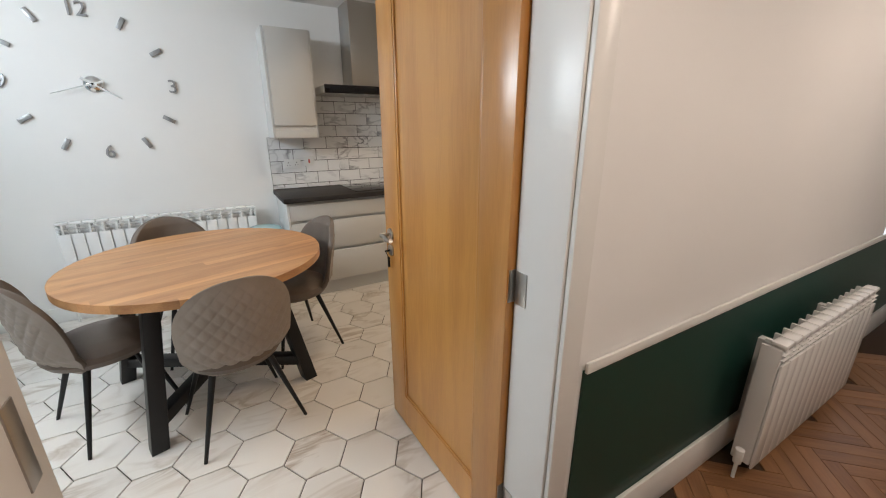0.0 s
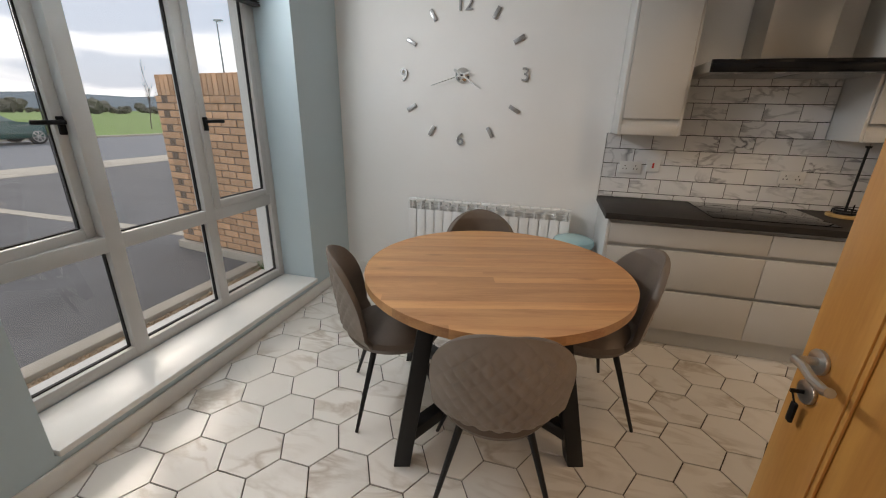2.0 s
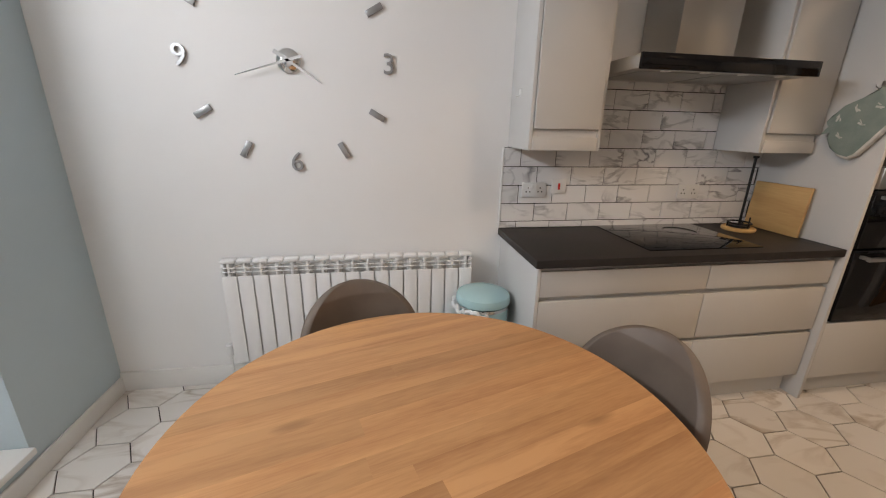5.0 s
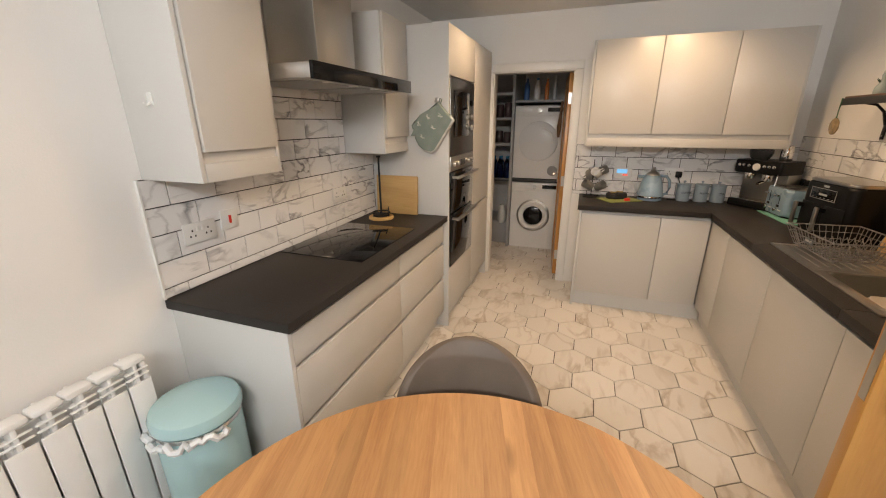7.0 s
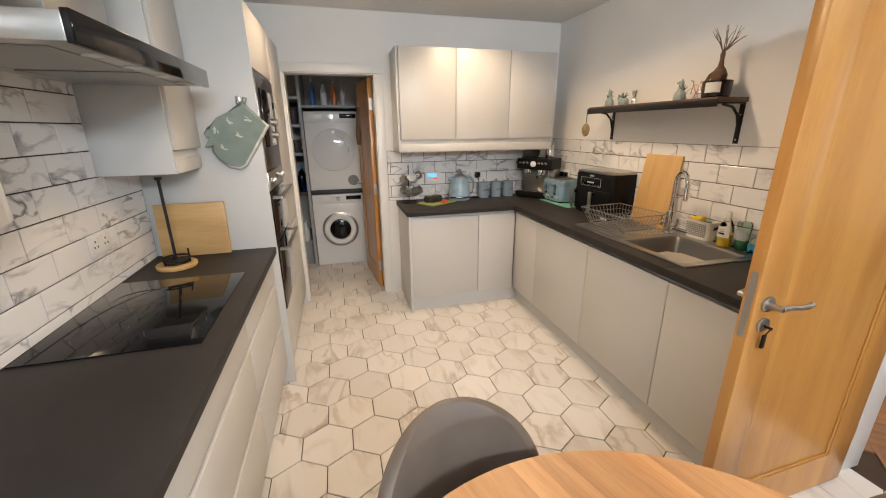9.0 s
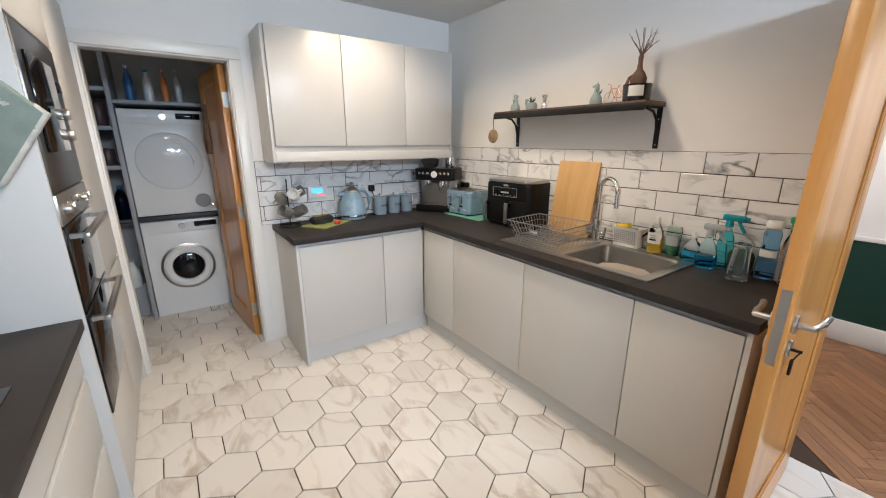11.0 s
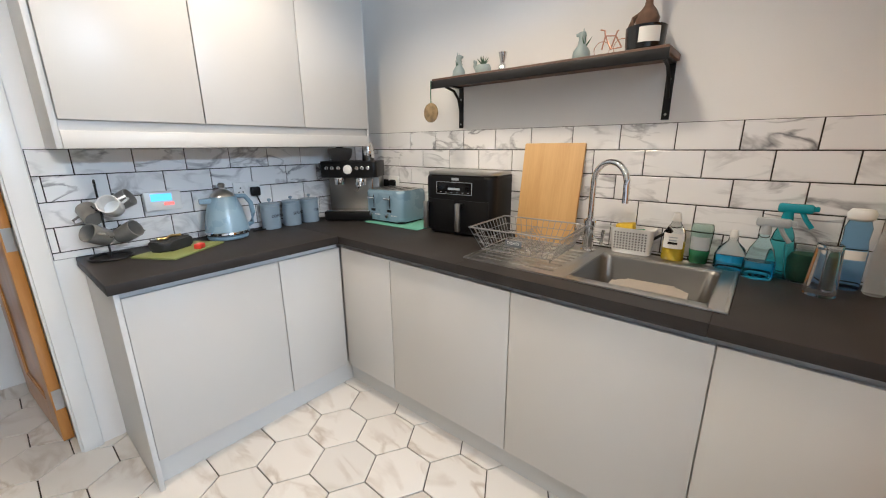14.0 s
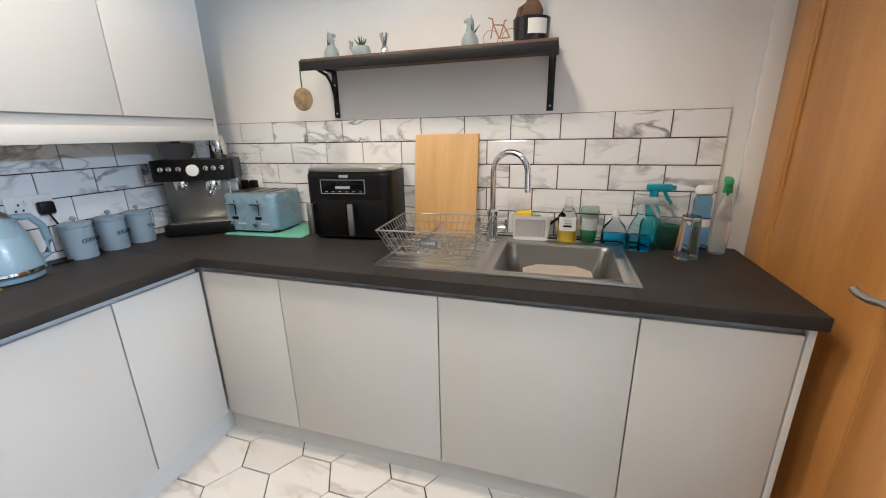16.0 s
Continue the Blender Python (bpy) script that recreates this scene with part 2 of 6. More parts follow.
WALNUT = wood("dark_shelf_wood", (0.13, 0.065, 0.035), (0.07, 0.032, 0.018), "x", 0.5, grain=14)
BLACKM = mat("black_metal", (0.012, 0.012, 0.013), 0.42, metal=0.3, var=0.2, scale=20)
BLACKP = mat("black_plastic", (0.006, 0.006, 0.0065), 0.40, var=0.1, scale=12, spec=0.22)
BGLASS = mat("black_glass", (0.006, 0.006, 0.007), 0.05, spec=0.3)
STEEL = mat("brushed_steel", (0.50, 0.49, 0.47), 0.30, metal=1.0, var=0.02, scale=3)
# darker copy of STEEL; the bowl's inner shade is put into the colour
DIMSTEEL = mat("dimmed_steel", (0.33, 0.32, 0.30), 0.36, metal=1.0, var=0.03, scale=8)
CHROME = mat("chrome", (0.75, 0.75, 0.75), 0.07, metal=1.0)
SILVER = mat("silver_grey_letters", (0.38, 0.38, 0.38), 0.35, metal=0.7, var=0.08, scale=30)
WPLAST = mat("white_plastic", (0.78, 0.78, 0.76), 0.3, var=0.03, scale=8)
WENAM = mat("white_enamel", (0.80, 0.80, 0.79), 0.22, var=0.03, scale=4)
PVC = mat("white_upvc", (0.58, 0.57, 0.55), 0.3, var=0.08, scale=5)
RUBBER = mat("black_gasket", (0.015, 0.015, 0.015), 0.7)
FABRIC = mat("taupe_quilted_fabric", (0.30, 0.255, 0.22), 0.62, var=0.18, scale=9, bump=0.25, bscale=500)
FABRIC_IN = mat("brown_seat_fabric", (0.15, 0.115, 0.09), 0.5, var=0.22, scale=8, bump=0.2, bscale=500)
AQUA = mat("pale_aqua_enamel", (0.40, 0.62, 0.64), 0.22, var=0.04, scale=5, coat=0.3)
DUCK = mat("grey_blue_enamel", (0.23, 0.34, 0.43), 0.28, var=0.06, scale=8, coat=0.2)
DUCK2 = mat("grey_blue_tin", (0.30, 0.38, 0.45), 0.45, var=0.08, scale=8)
GREYSH = mat("grey_shelving", (0.34, 0.35, 0.36), 0.5, var=0.08, scale=4)
CLEAR = glass("window_glass", (0.97, 0.99, 0.98))
CLEARP = glass("clear_plastic", (0.93, 0.96, 0.96), 0.05, 1.3)
TARMAC = mat("tarmac", (0.13, 0.13, 0.135), 0.9, var=0.35, scale=2.0, bump=0.6, bscale=90)
CONC = mat("pale_concrete", (0.42, 0.38, 0.32), 0.85, var=0.2, scale=4, bump=0.3, bscale=80)
GRASS = mat("grass", (0.15, 0.25, 0.045), 0.9, var=0.35, scale=0.6, bump=0.6, bscale=30)
GRAVEL = mat("gravel", (0.44, 0.31, 0.19), 0.9, var=0.5, scale=45, bump=0.9, bscale=70)
BRICK = mat("buff_brick", (0.66, 0.40, 0.235), 0.85, var=0.25, scale=7, bump=0.4, bscale=60)
MORTAR = mat("brown_mortar", (0.17, 0.125, 0.095), 0.95, var=0.15, scale=20, bump=0.3, bscale=120)


def vary(m, low, high):
    """Gives every piece a tone of its own."""
    n, l = m.node_tree.nodes, m.node_tree.links
    b = n["Principled BSDF"]
    src = b.inputs["Base Color"].links[0].from_socket
    oi, mr, hsv = n.new("ShaderNodeObjectInfo"), n.new("ShaderNodeMapRange"), n.new("ShaderNodeHueSaturation")
    mr.inputs["To Min"].default_value, mr.inputs["To Max"].default_value = low, high
    l.new(oi.outputs["Random"], mr.inputs["Value"])
    l.new(mr.outputs["Result"], hsv.inputs["Value"])
    l.new(src, hsv.inputs["Color"])
    l.new(hsv.outputs["Color"], b.inputs["Base Color"])


vary(BRICK, 0.78, 1.12)
vary(HEX, 0.93, 1.05)


# ---- builders ----
class Shape:
    """Collects solid pieces in one mesh."""

    def __init__(self):
        self.bm = bmesh.new()

    def box(self, x, y, z, bevel=0.0, seg=2, m=None):
        s = Matrix.Translation(((x[0] + x[1]) / 2, (y[0] + y[1]) / 2, (z[0] + z[1]) / 2)) @ Matrix.Diagonal((x[1] - x[0], y[1] - y[0], z[1] - z[0], 1))
        r = bmesh.ops.create_cube(self.bm, size=1.0, matrix=(m or Matrix()) @ s)
        if bevel:
            es = {e for v in r["verts"] for e in v.link_edges}
            bmesh.ops.bevel(self.bm, geom=list(es), offset=bevel, segments=seg, affect="EDGES", profile=0.5)
        return self

    def cyl(self, p, r1, r2, h, axis="z", sides=24, bevel=0.0):
        """A tapered cylinder that begins at p and runs h along the axis."""
        turn = {"z": Matrix(), "x": Matrix.Rotation(radians(90), 4, "Y"), "y": Matrix.Rotation(radians(-90), 4, "X")}[axis]
        mm = Matrix.Translation(p) @ turn @ Matrix.Translation((0, 0, h / 2))
        r = bmesh.ops.create_cone(self.bm, cap_ends=True, segments=sides, radius1=r1, radius2=r2, depth=h, matrix=mm)
        if bevel:
            es = [e for e in {e for v in r["verts"] for e in v.link_edges} if len(e.link_faces) == 2 and max(len(f.verts) for f in e.link_faces) > 4]
            bmesh.ops.bevel(self.bm, geom=es, offset=bevel, segments=2, affect="EDGES", profile=0.5)
        return self

    def lathe(self, p, prof, sides=28, m=None, sx=1.0, sy=1.0):
        """A body of revolution; prof: rows of (radius, height)."""
        mm = Matrix.Translation(p) @ (m or Matrix())
        rings = []
        for r, z in prof:
            if r < 1e-5:
                rings.append([self.bm.verts.new(mm @ Vector((0, 0, z)))])
            else:
                rings.append([self.bm.verts.new(mm @ Vector((sx * r * math.cos(2 * math.pi * k / sides), sy * r * math.sin(2 * math.pi * k / sides), z))) for k in range(sides)])
        for a, b in zip(rings, rings[1:]):
            for k in range(sides):
                q = [a[k % len(a)], a[(k + 1) % len(a)], b[(k + 1) % len(b)], b[k % len(b)]]
                q = list(dict.fromkeys(q))
                if len(q) > 2:
                    self.bm.faces.new(q)
        for ring, flip in ((rings[0], True), (rings[-1], False)):
            if len(ring) > 2:
                self.bm.faces.new(ring[::-1] if flip else ring)
        return self

    def tube(self, pts, r, sides=8, closed=False, r_end=None):
        pts = [Vector(p) for p in pts]
        n = len(pts)
        up = Vector((0.13, 0.07, 1)).normalized()
        rings = []
        for i, p in enumerate(pts):
            a, b = (pts[i - 1] if i or closed else p), (pts[(i + 1) % n] if i < n - 1 or closed else p)
            d = (b - a).normalized()
            u = d.cross(up)
            if u.length < 0.05:
                u = d.cross(Vector((1, 0, 0)))
            u.normalize()
            w = d.cross(u)
            rr = r if r_end is None else r + (r_end - r) * i / (n - 1)
            rings.append([self.bm.verts.new(p + rr * (math.cos(2 * math.pi * k / sides) * u + math.sin(2 * math.pi * k / sides) * w)) for k in range(sides)])
        for i in range(n if closed else n - 1):
            a, b = rings[i], rings[(i + 1) % n]
            for k in range(sides):
                self.bm.faces.new((a[k], a[(k + 1) % sides], b[(k + 1) % sides], b[k]))
        if not closed:
            self.bm.faces.new(rings[0][::-1]), self.bm.faces.new(rings[-1])
        return self

    def prism(self, outline, z0, z1, bevel=0.0, m=None, seg=2):
        """An outline of (x, y) drawn up from z0 to z1."""
        mm = m or Matrix()
        a = [self.bm.verts.new(mm @ Vector((x, y, z0))) for x, y in outline]
        b = [self.bm.verts.new(mm @ Vector((x, y, z1))) for x, y in outline]
        n = len(a)
        bot, top = self.bm.faces.new(a[::-1]), self.bm.faces.new(b)
        for k in range(n):
            self.bm.faces.new((a[k], a[(k + 1) % n], b[(k + 1) % n], b[k]))
        if bevel:
            bmesh.ops.bevel(self.bm, geom=list(top.edges) + list(bot.edges), offset=bevel, segments=seg, affect="EDGES", profile=0.5)
        return self

    def mesh(self, name, material, smooth=True, angle=35):
        me = bpy.data.meshes.new(name)
        bmesh.ops.recalc_face_normals(self.bm, faces=self.bm.faces)
        self.bm.to_mesh(me)
        self.bm.free()
        me.materials.append(material)
        if smooth:
            me.shade_smooth()
            me.set_sharp_from_angle(angle=radians(angle))
        return me

    def part(self, name, material, parent=None, label="", smooth=True, angle=35):
        ob = new(name, self.mesh(name, material, smooth, angle))
        if parent:
            ob.parent = parent
        return tagged(ob, label)


def thing(name, m, label, category, group=""):
    ob = new(name)
    ob.empty_display_size = 0.05
    ob.matrix_basis = m
    return tagged(ob, label, category, group)


def setting(ob, label="", category=""):
    return tagged(ob, label, category, kind="structure")


def blk(name, x, y, z, material, parent=None, bevel=0.0, label=""):
    return Shape().box(x, y, z, bevel).part(name, material, parent, label)


def rounded(w, d, r, n=6):
    """A rounded rectangle centred on the origin."""
    out = []
    for cx, cy, a0 in ((w / 2 - r, d / 2 - r, 0), (-w / 2 + r, d / 2 - r, 90), (-w / 2 + r, -d / 2 + r, 180), (w / 2 - r, -d / 2 + r, 270)):
        for k in range(n + 1):
            a = radians(a0 + 90 * k / n)
            out.append((cx + r * math.cos(a), cy + r * math.sin(a)))
    return out


def words(text, size, m, material, parent, depth=0.0005, name="lettering"):
    c = bpy.data.curves.new(name, "FONT")
    c.body, c.size, c.extrude, c.align_x, c.align_y = text, size, depth, "CENTER", "CENTER"
    c.resolution_u = 3
    tmp = new(name, c)
    me = bpy.data.meshes.new_from_object(tmp.evaluated_get(bpy.context.evaluated_depsgraph_get()))
    bpy.data.objects.remove(tmp)
    me.materials.clear()
    me.materials.append(material)
    ob = new(name, me)
    ob.parent = parent
    ob.matrix_basis = m
    return ob


# ---- structure ----
XW, XE, YS, YN, ZC = -1.615, 3.50, 0.715, 3.80, 2.47
YH, YH2 = 0.55, -1.20
WY0, WY1, WZ0, WZ1 = 1.385, 3.21, 0.165, 2.42
DX0, DX1, DZ = -0.21, 0.80, 2.06
UY0, UY1, UZ = 2.465, 3.175, 1.99


def wall(name, pieces, material, label):
    s = Shape()
    for x, y, z in pieces:
        s.box(x, y, z)
    return setting(s.part(name, material, smooth=False), label, "wall")


floor = setting(blk("floor", (XW - 0.02, 5.2), (YS - 0.13, YN + 0.02), (-0.12, -0.009), GROUT_F), "marble hexagon tiled kitchen floor with dark grout", "floor")
hall_floor = setting(blk("floor_hall", (-1.6, 4.6), (YH2 - 0.02, YS - 0.131), (-0.12, -0.012), mat("floor_joint", (0.05, 0.028, 0.015), 0.9)), "oak herringbone wooden hall floor", "floor")
wall("wall_north", [((XW - 0.6, 5.3), (YN, YN + 0.15), (-0.12, ZC + 0.1))], WALL, "white painted kitchen wall behind the big clock")
wall("wall_window", [((-2.10, XW), (WY1, YN - 0.002), (-0.12, ZC)), ((-2.10, XW), (-1.3, WY0), (-0.12, ZC)),
                   ((-2.10, XW), (WY0, WY1), (-0.12, WZ0 - 0.03)), ((-2.10, XW), (WY0, WY1), (WZ1, ZC))], BLUE, "pale blue painted wall around the window")
wall("wall_south", [((XW, DX0 - 0.03), (YH, YS), (-0.12, ZC)), ((DX1 + 0.03, XE), (YH, YS), (-0.12, ZC)), ((DX0 - 0.03, DX1 + 0.03), (YH, YS), (DZ + 0.03, ZC))], WALL, "white painted wall with the hall doorway")
wall("wall_east", [((XE, XE + 0.12), (YH, UY0 - 0.03), (-0.12, ZC)), ((XE, XE + 0.12), (UY1 + 0.03, YN - 0.002), (-0.12, ZC)), ((XE, XE + 0.12), (UY0 - 0.03, UY1 + 0.03), (UZ + 0.03, ZC))], WALL, "white painted wall with the utility doorway")
wall("wall_hall", [((-1.57, 4.6), (YH2 - 0.12, YH2), (-0.12, ZC)), ((4.6, 4.72), (YH2 - 0.12, YH), (-0.12, ZC))], WALL, "white painted hall wall above a green dado")
wall("wall_utility", [((5.2, 5.3), (2.2, YN - 0.002), (-0.12, ZC)), ((XE + 0.122, 5.2), (2.26, 2.40), (-0.12, ZC))], WALL, "plain painted wall of the utility room")
setting(blk("ceiling", (-2.25, 5.3), (YH2 - 0.12, YN + 0.15), (ZC + 0.002, ZC + 0.12), CEIL), "white painted ceiling", "ceiling")
for n, (x0, x1, y0, y1) in enumerate([(DX1 + 0.12, 4.59, YH - 0.006, YH - 0.001), (-1.56, 4.59, YH2 + 0.001, YH2 + 0.006)]):
    setting(blk("dado_panel_%d" % (n + 1), (x0, x1), (y0, y1), (0.0, 0.80), GREEN), "dark green painted lower hall wall", "wall")
    d = -1 if n == 0 else 1
    yy = (y0 - 0.012, y0 - 0.0005) if n == 0 else (y1 + 0.0005, y1 + 0.012)
    setting(blk("trim_dado_%d" % (n + 1), (x0, x1), yy, (0.795, 0.83), TRIM, bevel=0.004), "white dado rail", "trim")
    yy = (y0 - 0.016, y0 - 0.0005) if n == 0 else (y1 + 0.0005, y1 + 0.016)
    setting(blk("baseboard_hall_%d" % (n + 1), (x0, x1), yy, (0, 0.17), TRIM, bevel=0.004), "white hall baseboard", "baseboard")
setting(blk("baseboard_north", (XW + 0.001, 0.553), (YN - 0.018, YN - 0.0005), (0, 0.12), TRIM, bevel=0.005), "white painted baseboard", "baseboard")
setting(blk("baseboard_window", (XW + 0.0005, XW + 0.014), (YS + 0.001, YN - 0.019), (0, 0.095), TRIM, bevel=0.005), "white painted baseboard under the window", "baseboard")
setting(blk("baseboard_south", (XW + 0.019, DX0 - 0.111), (YS + 0.0005, YS + 0.018), (0, 0.12), TRIM, bevel=0.005), "white painted baseboard", "baseboard")


def door_frame(name, axis, a0, a1, b0, b1, top, material, lining, label):
    """Lining and architraves of an opening that goes along x or y (a) through a wall from b0 to b1."""
    def put(s, a, b, z, bv):
        s.box(a, b, z, bv) if axis == "x" else s.box(b, a, z, bv)
    root = setting(thing(name, Matrix(), label, "door frame"))
    s = Shape()
    put(s, (a0 - 0.028, a0), (b0 - 0.002, b1 + 0.002), (0, top), 0.002)
    put(s, (a1, a1 + 0.028), (b0 - 0.002, b1 + 0.002), (0, top), 0.002)
    put(s, (a0 - 0.028, a1 + 0.028), (b0 - 0.002, b1 + 0.002), (top, top + 0.028), 0.002)
    s.part("lining", lining, root)
    s = Shape()
    for c0, c1 in ((b0 - 0.02, b0 - 0.0025), (b1 + 0.0025, b1 + 0.02)):
        put(s, (a0 - 0.08, a0 - 0.008), (c0, c1), (0, top + 0.008), 0.005)
        put(s, (a1 + 0.008, a1 + 0.08), (c0, c1), (0, top + 0.008), 0.005)
        put(s, (a0 - 0.08, a1 + 0.08), (c0, c1), (top + 0.0085, top + 0.08), 0.005)
    s.part("architrave", material, root)
    return root


frame_1 = door_frame("door_frame_1", "x", DX0, DX1, YH, YS, DZ, TRIM, TRIM, "white painted hall door frame")
frame_2 = door_frame("door_frame_2", "y", UY0, UY1, XE, XE + 0.12, UZ, TRIM, TRIM, "white painted utility door frame")
Shape().box((DX0 - 0.0005, DX0 + 0.003), (0.64, 0.68), (0.93, 1.08), 0.001).part("strike_plate", STEEL, frame_1)
for hz in (0.228, 1.023, 1.818):
    Shape().box((DX1 - 0.003, DX1 - 0.0005), (YS - 0.045, YS - 0.002), (hz - 0.05, hz + 0.05), 0.0005).part("hinge_leaf", STEEL, frame_1)


def panel_door(name, w, h, t, m, label, panel_top=0.11):
    """A leaf from the hinge along +x, thickness along y."""
    root = thing(name, m, label, "door")
    s = Shape()
    st = 0.14
    s.box((0, st), (-t / 2, t / 2), (0, h), 0.002)
    s.box((w - st, w), (-t / 2, t / 2), (0, h), 0.002)
    s.box((st, w - st), (-t / 2, t / 2), (0, 0.17), 0.0)
    s.box((st, w - st), (-t / 2, t / 2), (h - 0.1, h), 0.0)
    s.part("leaf_frame", OAK_D, root)
    Shape().box((st, w - st), (-t / 2 + 0.010, t / 2 - 0.010), (0.17, h - 0.1)).part("panel", OAK_D, root)
    s = Shape()
    for side in (-1, 1):
        y = sorted((side * (t / 2 - 0.010), side * (t / 2 - 0.003)))
        s.box((st, st + 0.012), y, (0.17, h - 0.1), 0.003)
        s.box((w - st - 0.012, w - st), y, (0.17, h - 0.1), 0.003)
        s.box((st + 0.012, w - st - 0.012), y, (0.17, 0.182), 0.003)
        s.box((st + 0.012, w - st - 0.012), y, (h - 0.112, h - 0.1), 0.003)
    s.part("moulding", OAK_D, root)
    hz = 0.99
    for side in (-1, 1):
        y = side * t / 2
        s = Shape()
        s.cyl((w - 0.055, y if side > 0 else y - 0.009, hz), 0.027, 0.027, 0.009, "y", 24, 0.002)
        s.cyl((w - 0.055, y if side > 0 else y - 0.05, hz), 0.009, 0.009, 0.05, "y", 14)
        yy = y + side * 0.05
        s.tube([(w - 0.055, yy - side * 0.004, hz), (w - 0.09, yy, hz + 0.004), (w - 0.125, yy + side * 0.002, hz - 0.003), (w - 0.16, yy + side * 0.004, hz - 0.001), (w - 0.175, yy + side * 0.006, hz + 0.006)], 0.0095, 10)
        s.cyl((w - 0.055, y if side > 0 else y - 0.009, hz - 0.075), 0.026, 0.026, 0.009, "y", 24, 0.002)
        s.part("handle", STEEL, root, "satin steel lever handle")
    s = Shape()
    s.box((w - 0.001, w + 0.0015), (-0.012, 0.012), (hz - 0.12, hz + 0.11))
    s.part("latch_plate", STEEL, root)
    s = Shape()
    for z in (0.22, h / 2, h - 0.22):
        s.box((-0.003, 0.0), (-t / 2, t / 2 - 0.006), (z - 0.05, z + 0.05))
        s.cyl((-0.004, -t / 2 - 0.005, z - 0.05), 0.007, 0.007, 0.1, "z", 12)
    s.part("hinge", STEEL, root)
    return root


# hall door stands open square to its wall; local +x goes into the kitchen
hall_door = panel_door("hall_door", 0.84, 2.03, 0.042, pose(0.796, YS + 0.012, 0.008, 0, 0, 91.8), "varnished oak door standing open into the kitchen")
s = Shape()
s.tube([(0.785, 0.052 * 1.0, 0.915), (0.785, 0.046, 0.90), (0.785, 0.04, 0.885)], 0.002, 6)
s.box((0.777, 0.793), (0.034, 0.042), (0.835, 0.885), 0.003)
s.box((0.783, 0.787), (0.021, 0.055), (0.910, 0.918))
s.part("key", BLACKP, hall_door, "key with a black fob")
util_door = panel_door("utility_door", 0.70, 1.98, 0.04, pose(3.645, 2.487, 0.008, 0, 0, 5.5), "oak door standing open into the utility room")


# ---- window ----
FX0, FX1 = -1.975, -1.905
window = setting(thing("window_1", Matrix(), "white plastic framed window with six panes and one casement ajar", "window"))
YM0, YM1, ZT = 1.995, 2.585, 0.815
s = Shape()
for y0, y1 in ((WY0, WY0 + 0.06), (YM0 - 0.04, YM0 + 0.04), (YM1 - 0.035, YM1 + 0.035), (WY1 - 0.06, WY1)):
    s.box((FX0, FX1), (y0, y1), (WZ0, WZ1), 0.006)
for z0, z1 in ((WZ0, WZ0 + 0.065), (ZT - 0.04, ZT + 0.04), (WZ1 - 0.06, WZ1)):
    s.box((FX0 + 0.003, FX1 - 0.003), (WY0, WY1), (z0, z1), 0.006)
s.part("frame", PVC, window)


def sash(y0, y1, z0, z1, m=None):
    s = Shape()
    w = 0.05
    for a, b, c, d in ((y0, y0 + w, z0, z1), (y1 - w, y1, z0, z1), (y0 + w, y1 - w, z0, z0 + w), (y0 + w, y1 - w, z1 - w, z1)):
        s.box((-0.022, 0.03), (a, b), (c, d), 0.006, m=m)
    return s, (y0 + w, y1 - w, z0 + w, z1 - w)


bays = [(WY0 + 0.06, YM0 - 0.04), (YM0 + 0.04, YM1 - 0.035), (YM1 + 0.035, WY1 - 0.06)]
gask = Shape()
for k, (y0, y1) in enumerate(bays):
    rects = [(y0, y1, WZ0 + 0.065, ZT - 0.04, Matrix.Translation((-1.945, 0, 0)))]
    up = (y0, y1, ZT + 0.04, WZ1 - 0.06)
    if k in (0, 2):
        hinge = y0 if k == 0 else y1
        m = Matrix.Translation((-1.925, hinge, 0)) @ Matrix.Rotation(radians(7 if k == 0 else 0), 4, "Z") @ Matrix.Translation((0, -hinge, 0))
        s, inner = sash(*up, m)
        ob = s.part("sash", PVC, window)
        rects.append((*inner, m))
        hy = y1 - 0.025 if k == 0 else y0 + 0.025
        h = Shape().box((0.03, 0.045), (hy - 0.014, hy + 0.014), (1.34, 1.42), 0.004, m=m)
        h.box((0.045, 0.06), (hy - (0.13 if k == 0 else 0.01), hy + (0.01 if k == 0 else 0.13)), (1.385, 1.405), 0.005, m=m)
        h.part("handle", BLACKP, window, "dark window handle")
    else:
        rects.append((*up, Matrix.Translation((-1.945, 0, 0))))
    for a, b, c, d, m in rects:
        g = 0.007
        for p, q, r, t in ((a, a + g, c, d), (b - g, b, c, d), (a + g, b - g, c, c + g), (a + g, b - g, d - g, d)):
            gask.box((-0.012, 0.008), (p, q), (r, t), m=m)
        pane = Shape().box((-0.004, 0.0), (a + g, b - g), (c + g, d - g), m=m).part("pane", CLEAR, window)
        pane.visible_shadow = False
gask.part("gasket", RUBBER, window)
setting(blk("window_sill", (FX1 + 0.001, XW + 0.03), (WY0 + 0.002, WY1 - 0.002), (WZ0 - 0.03, WZ0 + 0.004), TRIM, bevel=0.008), "white gloss window board", "window sill")
setting(blk("window_sill_outside", (-2.135, FX0 - 0.001), (WY0, WY1), (WZ0 - 0.05, WZ0 + 0.01), PVC, bevel=0.004), "grey outside window sill", "window sill")
